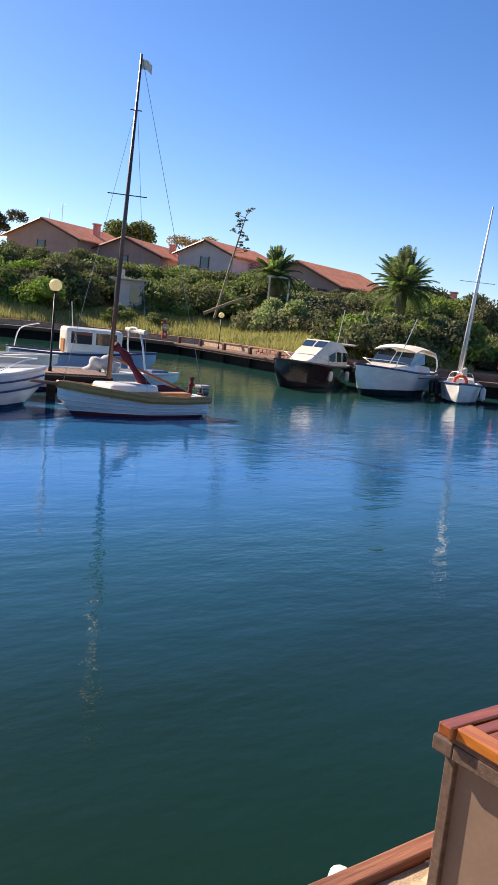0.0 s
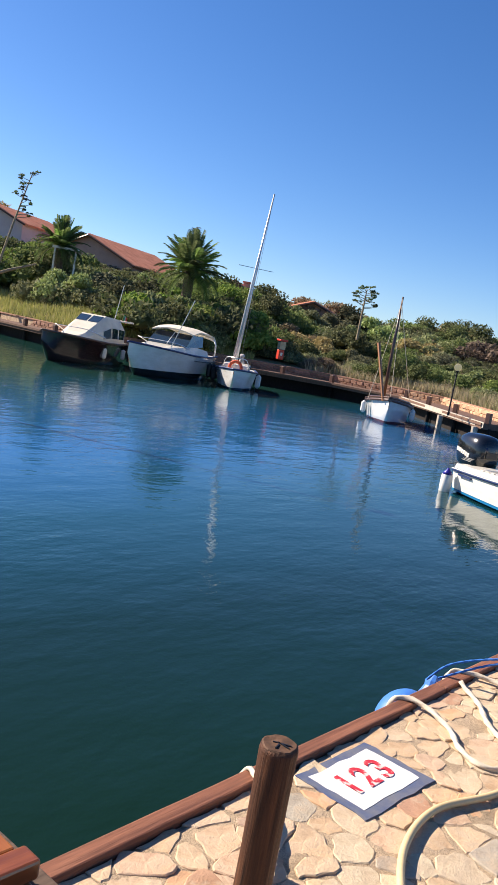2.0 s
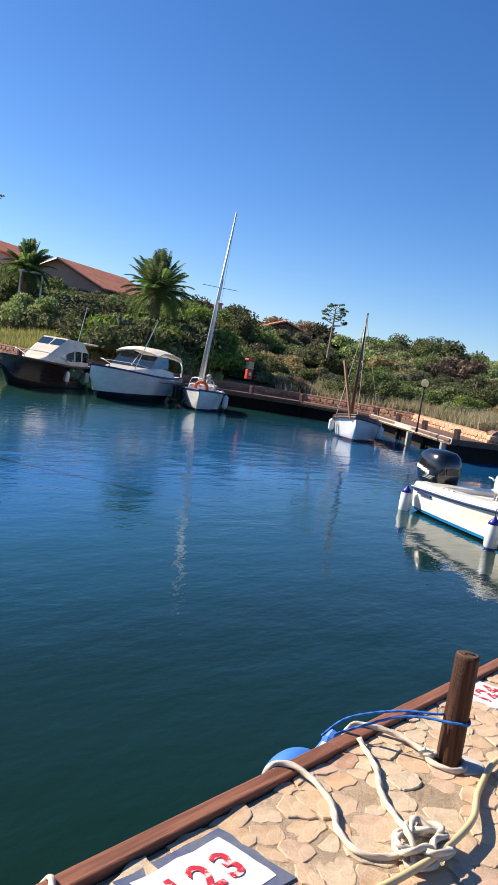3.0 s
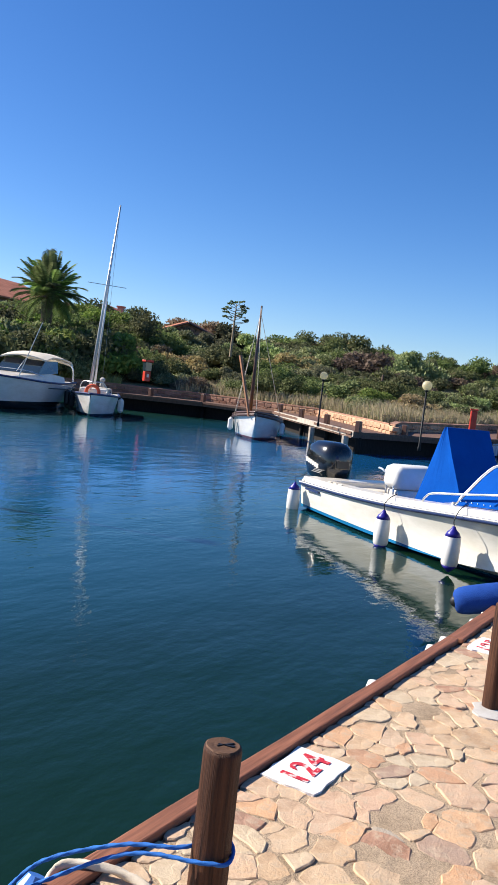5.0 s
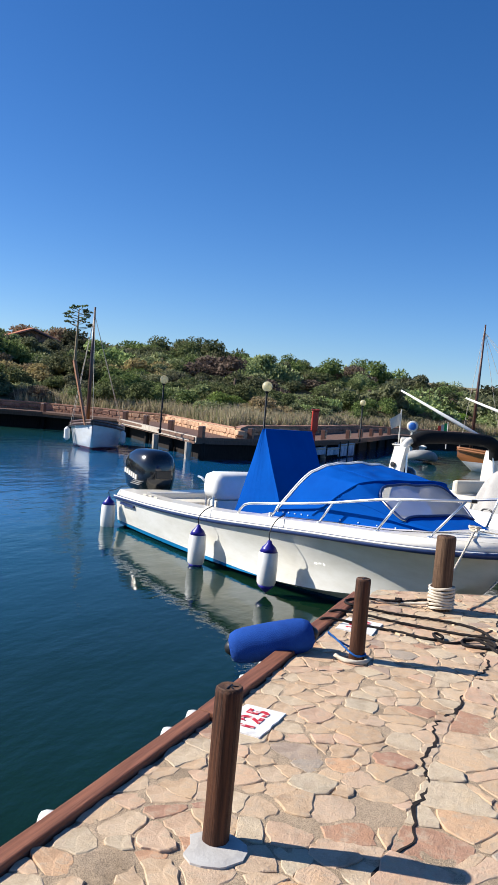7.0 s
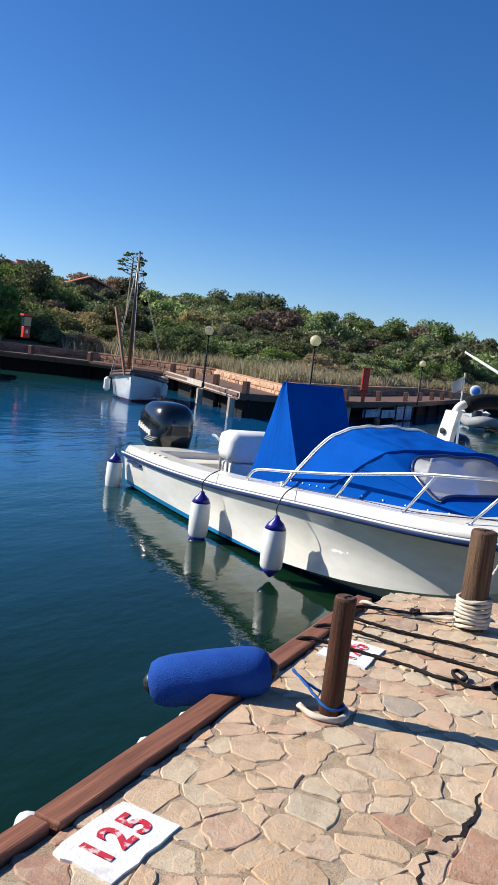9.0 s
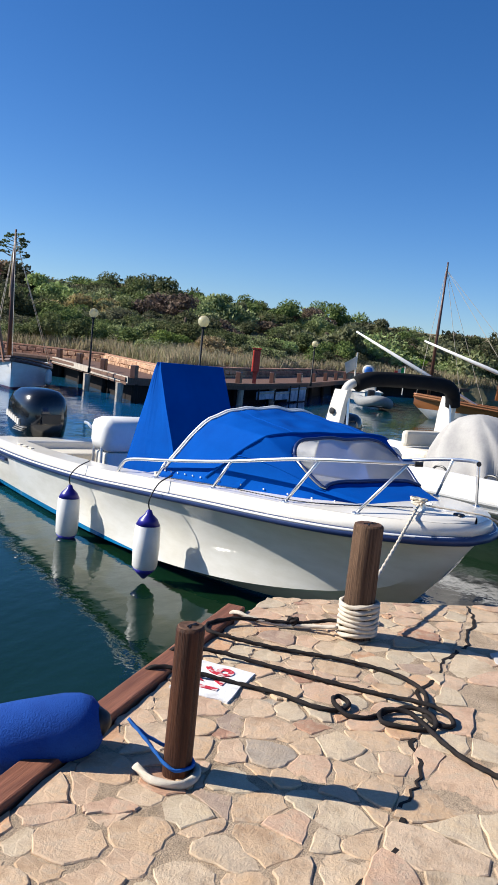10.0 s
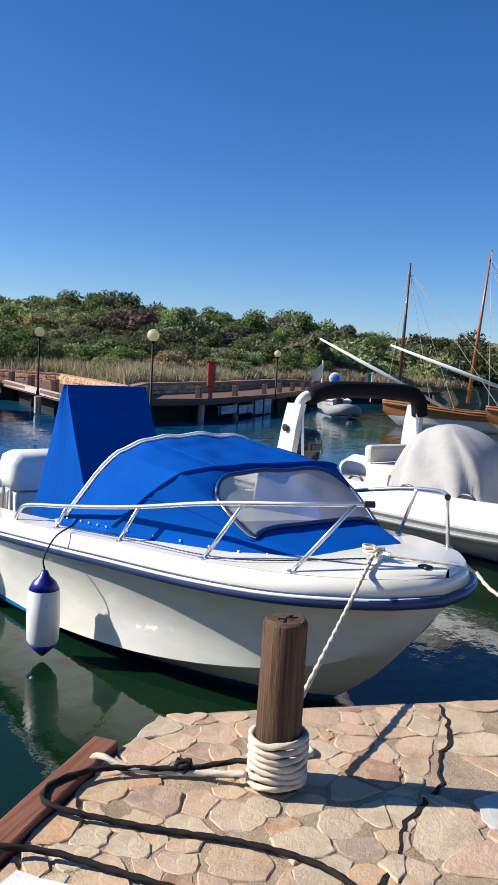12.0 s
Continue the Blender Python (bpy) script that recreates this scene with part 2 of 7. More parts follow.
BLUE_CLOTH.node_tree.nodes["Principled BSDF"].inputs["Specular IOR Level"].default_value = 0.06
BLUE_FUR = surface("blue_fender_cover", (0.016, 0.075, 0.33), (0.011, 0.05, 0.24), 8, 0.95, bump=0.8, dist=0.006, fine=160)
BLUE_VINYL = surface("blue_vinyl", (0.02, 0.015, 0.25), (0.015, 0.01, 0.2), 5, 0.35, bump=0.05)
BLUE_BUOY = surface("blue_buoy", (0.05, 0.20, 0.60), (0.04, 0.15, 0.48), 5, 0.45, bump=0.2)
NAVY = surface("navy_rub_rail", (0.022, 0.045, 0.14), (0.015, 0.03, 0.10), 3, 0.4, bump=0.05)
BLACK = surface("black_rubber", (0.014, 0.014, 0.015), (0.009, 0.009, 0.01), 4, 0.45, bump=0.1)
BLACK_CLOTH = surface("black_canvas", (0.010, 0.010, 0.011), (0.006, 0.006, 0.007), 4, 0.9, bump=0.3, fine=60)
BLACK_GLOSS = surface("black_cowling", (0.010, 0.011, 0.013), (0.006, 0.007, 0.008), 4, 0.18, bump=0.02, coat=0.6)
GREY_TUBE = surface("grey_tube", (0.34, 0.34, 0.33), (0.24, 0.24, 0.23), 4, 0.55, bump=0.1)
CHROME = surface("stainless", (0.86, 0.86, 0.85), (0.78, 0.78, 0.77), 8, 0.38, 1.0, 0.02)
GALV = surface("aluminium_spar", (0.66, 0.66, 0.66), (0.55, 0.55, 0.55), 3, 0.4, 0.6, 0.03)
LAMP_BLACK = surface("lamp_pole_paint", (0.02, 0.02, 0.02), (0.012, 0.012, 0.012), 6, 0.5, bump=0.1)
PALE_BLUE = surface("faded_blue_white_paint", (0.52, 0.58, 0.66), (0.16, 0.24, 0.36), 2.2, 0.7, bump=0.4, fine=25, spread=(0.38, 0.62))
GLOBE = globe_mat()
ROPE_W = surface("white_rope", (0.66, 0.58, 0.46), (0.48, 0.41, 0.31), 20, 0.9, bump=0.5, fine=200)
ROPE_B = surface("black_rope", (0.025, 0.020, 0.018), (0.012, 0.010, 0.010), 20, 0.85, bump=0.5, fine=200)
ROPE_BLUE = surface("blue_rope", (0.03, 0.16, 0.50), (0.02, 0.10, 0.34), 20, 0.8, bump=0.5, fine=200)
HOSE = surface("cream_hose", (0.66, 0.50, 0.26), (0.54, 0.40, 0.20), 6, 0.45, bump=0.1)
PAINT_W = surface("white_road_paint", (0.76, 0.74, 0.70), (0.52, 0.48, 0.43), 9, 0.8, bump=0.6, dist=0.006, fine=60, spread=(0.25, 0.45))
PAINT_R = surface("red_stencil_paint", (0.50, 0.03, 0.05), (0.68, 0.52, 0.48), 22, 0.8, bump=0.4, fine=60, spread=(0.43, 0.49))
PAINT_B = surface("faded_blue_paint", (0.06, 0.09, 0.19), (0.17, 0.17, 0.18), 9, 0.85, bump=0.6, fine=60)
RED = surface("red_enamel", (0.62, 0.05, 0.02), (0.5, 0.035, 0.02), 4, 0.4, bump=0.05)
ORANGE = surface("orange_buoy", (0.75, 0.12, 0.05), (0.6, 0.09, 0.04), 5, 0.5, bump=0.1)
MAROON = surface("maroon_sailcloth", (0.15, 0.025, 0.035), (0.10, 0.018, 0.025), 4, 0.85, bump=0.4, fine=20)
OCHRE = surface("ochre_paint", (0.48, 0.25, 0.07), (0.35, 0.17, 0.05), 3, 0.45, bump=0.1)
TILE = surface("terracotta_tile", (0.74, 0.31, 0.19), (0.52, 0.19, 0.11), 1.2, 0.85, bump=0.5, dist=0.03, fine=9)
PLASTER = surface("pink_plaster", (0.52, 0.32, 0.25), (0.42, 0.25, 0.19), 0.8, 0.9, bump=0.2, fine=20)
PLASTER_W = surface("pale_plaster", (0.66, 0.57, 0.52), (0.55, 0.46, 0.42), 0.8, 0.9, bump=0.2, fine=20)
SOIL = surface("dry_soil", (0.30, 0.23, 0.14), (0.12, 0.13, 0.05), 0.5, 0.95, bump=0.6, dist=0.05, fine=4)
BRASS = surface("tarnished_brass", (0.45, 0.40, 0.28), (0.30, 0.26, 0.17), 20, 0.35, 1.0, 0.1)
BARK = surface("bark", (0.20, 0.14, 0.095), (0.09, 0.065, 0.045), 5, 0.9, bump=0.7, dist=0.02, fine=25)
DRY_STALK = surface("dry_stalk", (0.36, 0.28, 0.18), (0.22, 0.17, 0.11), 5, 0.9, bump=0.3, fine=25)
GREEN_FLAG = surface("green_cloth", (0.03, 0.30, 0.10), (0.02, 0.22, 0.07), 5, 0.8, bump=0.2)
LEAF = [leaf_mat("leaf_olive", (0.105, 0.138, 0.050), (0.165, 0.195, 0.080), (0.25, 0.275, 0.13)),
        leaf_mat("leaf_dark", (0.046, 0.066, 0.022), (0.080, 0.105, 0.036), (0.135, 0.155, 0.058)),
        leaf_mat("leaf_bright", (0.065, 0.105, 0.022), (0.10, 0.15, 0.032), (0.16, 0.20, 0.05)),
        leaf_mat("leaf_brown", (0.155, 0.116, 0.062), (0.186, 0.155, 0.078), (0.264, 0.202, 0.109))]
PALM_LEAF = leaf_mat("palm_leaf", (0.070, 0.116, 0.031), (0.109, 0.171, 0.046), (0.171, 0.232, 0.078))
GRASS_G = leaf_mat("green_grass", (0.22, 0.28, 0.05), (0.32, 0.36, 0.08), (0.44, 0.42, 0.14))
GRASS_D = leaf_mat("dry_grass", (0.34, 0.30, 0.14), (0.44, 0.39, 0.20), (0.20, 0.24, 0.08))
YELLOW = leaf_mat("yellow_bristle", (0.95, 0.92, 0.28), (0.96, 0.94, 0.40), (0.97, 0.96, 0.52), 0.5)
FLOWER = leaf_mat("pink_flowers", (0.35, 0.03, 0.10), (0.45, 0.05, 0.16), (0.50, 0.12, 0.22))


def glass_mat(name, tint, rough=0.02):
    m, n, l, b = node_mat(name)
    b.inputs["Base Color"].default_value = (*tint, 1)
    b.inputs["Roughness"].default_value = rough
    b.inputs["Transmission Weight"].default_value = 0.0
    b.inputs["Coat Weight"].default_value = 1.0
    b.inputs["Coat Roughness"].default_value = 0.02
    return m


DARK_GLASS = glass_mat("tinted_glass", (0.02, 0.035, 0.045))


def vinyl_window():
    m, n, l, b = node_mat("clear_vinyl")
    a = noise_node(n, l, 3.0, 3)
    r = ramp_node(n, l, a.outputs[0], [(0.3, (0.74, 0.70, 0.62)), (0.7, (0.88, 0.85, 0.78))])
    l.new(r.outputs[0], b.inputs["Base Color"])
    b.inputs["Roughness"].default_value = 0.1
    tl = n.new("ShaderNodeBsdfTranslucent")
    l.new(r.outputs[0], tl.inputs[0])
    cloud = n.new("ShaderNodeMixShader")
    cloud.inputs[0].default_value = 0.6
    l.new(b.outputs[0], cloud.inputs[1])
    l.new(tl.outputs[0], cloud.inputs[2])
    t = n.new("ShaderNodeBsdfTransparent")
    mx = n.new("ShaderNodeMixShader")
    mx.inputs[0].default_value = 0.66
    l.new(t.outputs[0], mx.inputs[1])
    l.new(cloud.outputs[0], mx.inputs[2])
    l.new(mx.outputs[0], n["Material Output"].inputs[0])
    bump_node(n, l, a.outputs[0], b, 0.3, 0.02)
    return m


CLEAR = vinyl_window()


# ---- building helpers ----
def obj(name, bm, mat, parent=None, label="", smooth=False):
    me = bpy.data.meshes.new(name)
    bmesh.ops.recalc_face_normals(bm, faces=bm.faces[:])
    bm.to_mesh(me)
    bm.free()
    if smooth:
        for p in me.polygons:
            p.use_smooth = True
    me.materials.append(mat)
    o = new(name, me)
    if parent:
        o.parent = parent
    if label:
        o["label"] = label
    return o


def part(name, bm, mat, parent, label="", smooth=False):
    return obj(name, bm, mat, parent, label, smooth)


def data_obj(name, verts, faces, mat, parent=None, smooth=False):
    me = bpy.data.meshes.new(name)
    me.from_pydata(verts, [], faces)
    me.materials.append(mat)
    if smooth:
        me.polygons.foreach_set("use_smooth", [True] * len(me.polygons))
    o = new(name, me)
    if parent:
        o.parent = parent
    return o


def thing(name, label, category, m=None, group=""):
    o = new(name)
    o.empty_display_size = 0.2
    if m is not None:
        o.matrix_basis = m
    return tagged(o, label, category, group)


def add_box(bm, x0, x1, y0, y1, z0, z1, bev=0.0, m=None):
    r = bmesh.ops.create_cube(bm, size=1.0)
    vs = r["verts"]
    bmesh.ops.scale(bm, vec=(x1 - x0, y1 - y0, z1 - z0), verts=vs)
    bmesh.ops.translate(bm, vec=((x0 + x1) / 2, (y0 + y1) / 2, (z0 + z1) / 2), verts=vs)
    if bev:
        es = list({e for v in vs for e in v.link_edges})
        g = bmesh.ops.bevel(bm, geom=es, offset=bev, segments=2, affect='EDGES', profile=0.5)
        vs = list({v for f in g["faces"] for v in f.verts} | {v for v in vs if v.is_valid})
    if m is not None:
        bmesh.ops.transform(bm, matrix=m, verts=vs)
    return bm


def boxm(x0, x1, y0, y1, z0, z1, bev=0.0, m=None):
    return add_box(bmesh.new(), x0, x1, y0, y1, z0, z1, bev, m)


def loft(bm, rings, closed=True, caps=True):
    vr = [[bm.verts.new(p) for p in r] for r in rings]
    k = len(rings[0])
    for a, b in zip(vr, vr[1:]):
        for i in range(k if closed else k - 1):
            j = (i + 1) % k
            try:
                bm.faces.new((a[i], a[j], b[j], b[i]))
            except ValueError:
                pass
    if caps and closed:
        bm.faces.new(vr[0][::-1])
        bm.faces.new(vr[-1])
    return bm


def frame_axes(d):
    d = d.normalized()
    up = Vector((0, 0, 1)) if abs(d.z) < 0.9 else Vector((1, 0, 0))
    a = d.cross(up).normalized()
    return a, a.cross(d).normalized()


def tube(bm, pts, radii, n=8, caps=True):
    """A round bar through the points, with a radius at each."""
    pts = [Vector(p) for p in pts]
    if isinstance(radii, (int, float)):
        radii = [radii] * len(pts)
    rings, a = [], None
    for i, p in enumerate(pts):
        d = pts[min(i + 1, len(pts) - 1)] - pts[max(i - 1, 0)]
        if a is None:
            a, b = frame_axes(d)
        else:
            dn = d.normalized()
            a = (a - dn * a.dot(dn)).normalized()
            b = a.cross(dn).normalized()
        rings.append([p + (a * math.cos(2 * math.pi * k / n) + b * math.sin(2 * math.pi * k / n)) * radii[i] for k in range(n)])
    return loft(bm, rings, True, caps)


def tubem(pts, radii, n=8):
    return tube(bmesh.new(), pts, radii, n)


def smooth_line(pts, steps=8):
    pts = [Vector(p) for p in pts]
    out = []
    for i in range(len(pts) - 1):
        p0, p1, p2, p3 = pts[max(i - 1, 0)], pts[i], pts[i + 1], pts[min(i + 2, len(pts) - 1)]
        for k in range(steps):
            t = k / steps
            out.append(0.5 * ((2 * p1) + (p2 - p0) * t + (2 * p0 - 5 * p1 + 4 * p2 - p3) * t * t + (3 * p1 - p0 - 3 * p2 + p3) * t ** 3))
    out.append(pts[-1])
    return out


def rope_mesh(pts, r, steps=8, lay=None, n=9):
    """A three-strand laid rope along a smooth line."""
    line = smooth_line(pts, steps)
    lay = lay or r * 9
    # even spacing
    dense, step, acc = [line[0]], lay / 7, 0.0
    for p, q in zip(line, line[1:]):
        L = (q - p).length
        while acc + L >= step and L > 1e-9:
            t = (step - acc) / L
            p = p.lerp(q, t)
            dense.append(p)
            L = (q - p).length
            acc = 0.0
        acc += L
    bm = bmesh.new()
    rings, a = [], None
    for i, p in enumerate(dense):
        d = (dense[min(i + 1, len(dense) - 1)] - dense[max(i - 1, 0)])
        if d.length < 1e-9:
            d = Vector((1, 0, 0))
        dn = d.normalized()
        if a is None:
            a, b = frame_axes(d)
        else:
            a = (a - dn * a.dot(dn)).normalized()
            b = a.cross(dn).normalized()
        tw = 2 * math.pi * i / 7 / 3 * 1.0
        ring = []
        for k in range(n):
            th = 2 * math.pi * k / n
            rr = r * (1 + 0.22 * math.cos(3 * (th - tw)))
            ring.append(p + (a * math.cos(th) + b * math.sin(th)) * rr)
        rings.append(ring)
    return loft(bm, rings)


def lathe(profile, n=16, m=None):
    """A turned body: (radius, height) pairs."""
    bm = bmesh.new()
    rings = [[Vector((r * math.cos(2 * math.pi * k / n), r * math.sin(2 * math.pi * k / n), z)) for k in range(n)] for r, z in profile]
    loft(bm, rings)
    if m is not None:
        bmesh.ops.transform(bm, matrix=m, verts=bm.verts[:])
    return bm


def along(p, q):
    """A pose at p whose z axis points to q."""
    d = Vector(q) - Vector(p)
    return Matrix.Translation(p) @ d.to_track_quat('Z', 'Y').to_matrix().to_4x4()


def interp(x, xs, ys):
    return float(np.interp(x, xs, ys))
# ---- ground, water, quay ----
FAR_EDGE = [(-200, 120), (-60, 66), (8, 56.5), (25, 52.5), (29.2, 46), (28.5, 34), (33, 28.6), (38.2, 22.6), (38.6, 18.6), (31.3, 10.9),
            (36.5, 8.9), (43.7, 8.8), (56, 9.8), (66, 4), (90, -30), (140, -120)]


def edge_distance(P):
    """Signed distance to the far shore: positive inland."""
    E = np.array(FAR_EDGE, float)
    best = np.full(len(P), 1e9)
    for a, b in zip(E, E[1:]):
        d = b - a
        t = np.clip(((P - a) @ d) / (d @ d), 0, 1)
        best = np.minimum(best, np.hypot(*(P - a - t[:, None] * d).T))
    poly = np.vstack([E, [(900, -120), (900, 900), (-200, 900)]])
    inside = np.zeros(len(P), bool)
    for a, b in zip(poly, np.roll(poly, -1, 0)):
        cross = (a[1] > P[:, 1]) != (b[1] > P[:, 1])
        with np.errstate(divide='ignore', invalid='ignore'):
            xi = a[0] + (P[:, 1] - a[1]) / (b[1] - a[1]) * (b[0] - a[0])
        inside ^= cross & (P[:, 0] < xi)
    return np.where(inside, best, -best)


def land_height(P):
    d = edge_distance(P)
    ang = np.degrees(np.arctan2(P[:, 0] - 5, P[:, 1] + 1.7))
    top = np.interp(ang, [10, 30, 38, 48, 58, 70, 90], [6.2, 6.2, 5.6, 4.8, 4.9, 5.6, 5.6])
    h = np.interp(d, [2.5, 3.2, 8, 14, 22, 34, 60, 300], [0.0, 0.25, 0.75, 1.7, 3.1, 4.3, 5.0, 4.0]) / 5.0 * top
    steep = np.interp(d, [2.5, 3.2, 8, 14, 22, 34, 60, 300], [0.0, 0.3, 1.5, 2.9, 4.1, 4.9, 5.4, 4.0]) / 5.0 * top
    h += (steep - h) * np.clip((50 - ang) / 6, 0, 1)
    h += WHARF_Z + 0.25 * np.sin(P[:, 0] * 0.31) * np.sin(P[:, 1] * 0.27) * np.clip(d / 10 - 0.3, 0, 1)
    return np.where(d < 2.2, -3.2, h)


xs = np.concatenate([[-1500, -700, -300, -150, -80], np.arange(-40, 112, 1.5), [130, 170, 260, 500, 1500]])
ys = np.concatenate([[-1500, -700, -300, -120], np.arange(-40, 110, 1.5), [130, 170, 260, 500, 1500]])
GX, GY = np.meshgrid(xs, ys)
GP = np.stack([GX.ravel(), GY.ravel()], 1)
GZ = land_height(GP)
nx = len(xs)
faces = [(j * nx + i, j * nx + i + 1, (j + 1) * nx + i + 1, (j + 1) * nx + i) for j in range(len(ys) - 1) for i in range(nx - 1)]
ground = data_obj("ground", np.column_stack([GP, GZ]).tolist(), faces, SOIL, smooth=True)
tagged(ground, "dry scrubby hillside soil and harbour bed", "ground", kind="structure")

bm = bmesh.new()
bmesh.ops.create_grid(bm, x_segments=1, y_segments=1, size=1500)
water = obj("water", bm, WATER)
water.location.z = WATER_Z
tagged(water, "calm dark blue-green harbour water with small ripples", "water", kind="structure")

QUAY = [(-14, -0.077), (10.14, -0.077), (10.15, -0.105), (13.25, -0.025), (13.42, -0.045), (13.6, -0.13), (13.74, -0.33), (13.87, -0.54), (14.1, -0.92), (14.37, -1.34), (15.4, -3.1), (19, -9), (24, -16), (-14, -16)]


def prism(poly, z0, z1):
    bm = bmesh.new()
    loft(bm, [[Vector((x, y, z0)) for x, y in poly], [Vector((x, y, z1)) for x, y in poly]])
    return bm


quay = obj("pavement", prism(QUAY, -3.0, -0.012), MORTAR)
tagged(quay, "quay of mortared sandstone crazy paving", "pavement", kind="structure")


# trowelled mortar, rough and uneven, that laps over the edges of the stones
GRID, by = 0.02, -3.5
mv, nmx, nmy = [], 910, 170
for j in range(nmy + 1):
    for i in range(nmx + 1):
        x, y = -3.2 + i * GRID, by + j * GRID
        y = min(y, -0.079 if x < 10.14 else -0.107 + 0.026 * (x - 10.15))
        if x > 13.2:
            y = min(y, -0.20 - 1.62 * (x - 13.65)) if x > 13.65 else min(y, -0.045 - 0.35 * (x - 13.2))
        p = Vector((x, y, 0))
        h = 0.0026 * noise.noise(p * 7.0) + 0.0022 * noise.noise(p * 19.0 + Vector((3, 1, 0))) + 0.0016 * noise.noise(p * 47.0)
        mv.append((x, y, -0.0026 + h))
mf = [(j * (nmx + 1) + i, j * (nmx + 1) + i + 1, (j + 1) * (nmx + 1) + i + 1, (j + 1) * (nmx + 1) + i) for j in range(nmy) for i in range(nmx)]
mortar_bed = data_obj("mortar_bed", mv, mf, MORTAR, quay)


# ---- far promenade ----
def offset_line(pts, d):
    out = []
    for i, p in enumerate(pts):
        a = Vector(pts[max(i - 1, 0)])
        b = Vector(pts[min(i + 1, len(pts) - 1)])
        t = (b - a).normalized()
        out.append((p[0] - t.y * d, p[1] + t.x * d))
    return out


def strip(front, back, z0, z1):
    bm = bmesh.new()
    loft(bm, [[Vector((*f, z0)), Vector((*f, z1)), Vector((*b, z1)), Vector((*b, z0))] for f, b in zip(front, back)])
    return bm


SHORE = FAR_EDGE[2:14]


def dense_line(pts, step):
    out = []
    for a, b in zip(pts, pts[1:]):
        a, b = Vector(a), Vector(b)
        n = max(1, round((b - a).length / step))
        out += [tuple(a.lerp(b, k / n)) for k in range(n)]
    return out + [tuple(pts[-1])]


wharf = obj("promenade", strip(SHORE, offset_line(SHORE, 2.9), WHARF_Z - 0.2, WHARF_Z), DECKW)
tagged(wharf, "brown boarded promenade along the far quay", "promenade", kind="structure")
# the gloom below the boards is coloured into this wall
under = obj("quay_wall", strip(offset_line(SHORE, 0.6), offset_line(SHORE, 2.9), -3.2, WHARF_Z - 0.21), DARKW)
tagged(under, "wall under the far promenade with its shade put into the dark colour", "quay wall", kind="structure")
edge_beam = obj("trim", strip(offset_line(SHORE, -0.06), offset_line(SHORE, 0.16), WHARF_Z - 0.07, WHARF_Z + 0.03), DECKW)
tagged(edge_beam, "weathered edge timber of the far promenade", "edge beam", kind="structure")

jet_edge = tagged(obj("jetty_beam", strip([(38.5, 18.5), (34.9, 14.8), (31.22, 10.8)], [(38.62, 18.38), (35.02, 14.68), (31.42, 10.9)], WHARF_Z - 0.14, WHARF_Z + 0.06), PALEW), "pale weathered beam along the jetty edge", "edge beam", kind="structure")

# low stone wall behind the promenade: full sun at the bend is painted with lighter stones
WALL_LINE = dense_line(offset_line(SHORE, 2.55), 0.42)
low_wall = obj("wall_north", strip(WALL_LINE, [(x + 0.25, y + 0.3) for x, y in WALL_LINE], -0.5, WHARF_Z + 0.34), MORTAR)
tagged(low_wall, "low rubble wall behind the far promenade", "wall", kind="structure")
rng = random.Random(4)
stone_meshes = []
for k in range(6):
    b_ = boxm(-0.5, 0.5, -0.5, 0.5, -0.5, 0.5, 0.12)
    for v in b_.verts:
        v.co += Vector((rng.uniform(-.06, .06), rng.uniform(-.06, .06), rng.uniform(-.08, .08)))
    o = obj("wall_stone", b_, WALL_STONE)
    stone_meshes.append(o.data)
    bpy.data.objects.remove(o)
sunlit_meshes = []
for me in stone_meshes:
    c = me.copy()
    c.materials[0] = SUNLIT_STONE
    sunlit_meshes.append(c)
count = 0
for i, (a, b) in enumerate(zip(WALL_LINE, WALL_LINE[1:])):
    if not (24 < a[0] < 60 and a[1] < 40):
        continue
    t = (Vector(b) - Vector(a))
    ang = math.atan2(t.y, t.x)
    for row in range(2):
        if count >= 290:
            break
        # stones at the bend take the copy coloured as if sunlit
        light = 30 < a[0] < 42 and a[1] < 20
        o = new("stone", (sunlit_meshes if light else stone_meshes)[rng.randrange(6)])
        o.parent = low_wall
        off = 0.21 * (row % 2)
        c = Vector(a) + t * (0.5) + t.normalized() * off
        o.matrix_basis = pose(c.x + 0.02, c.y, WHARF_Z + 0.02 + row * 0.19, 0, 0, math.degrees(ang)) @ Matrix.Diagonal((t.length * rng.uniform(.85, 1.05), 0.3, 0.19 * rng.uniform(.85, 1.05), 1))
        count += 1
cap = obj("coping", strip([(x - .06, y - .06) for x, y in WALL_LINE], [(x + .31, y + .36) for x, y in WALL_LINE], WHARF_Z + 0.345, WHARF_Z + 0.40), WALL_STONE, low_wall)

# piles and bollard posts of the far promenade
pile = tagged(obj("pier_post", lathe([(0.11, -3), (0.12, -0.4), (0.13, WHARF_Z - 0.17)], 10), PALEW), "pale round timber pile under the jetty corner", "pile", "piles under the far promenade")
pile.location = (31.55, 11.25, 0)
for p in ((33.9, 13.9), (36.6, 9.15), (40.0, 9.1)):
    copy_thing(pile, Matrix.Translation((*p, 0)))
# piles further under, darkened in colour for the shade there
dark_pile = tagged(obj("pier_post", lathe([(0.10, -3), (0.10, WHARF_Z - 0.17)], 10), DARKW), "tarred timber pile with the promenade's shade put into its dark colour", "pile", "piles under the far promenade")
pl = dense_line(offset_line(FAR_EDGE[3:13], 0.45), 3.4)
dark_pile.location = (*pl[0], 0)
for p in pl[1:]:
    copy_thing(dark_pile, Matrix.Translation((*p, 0)))
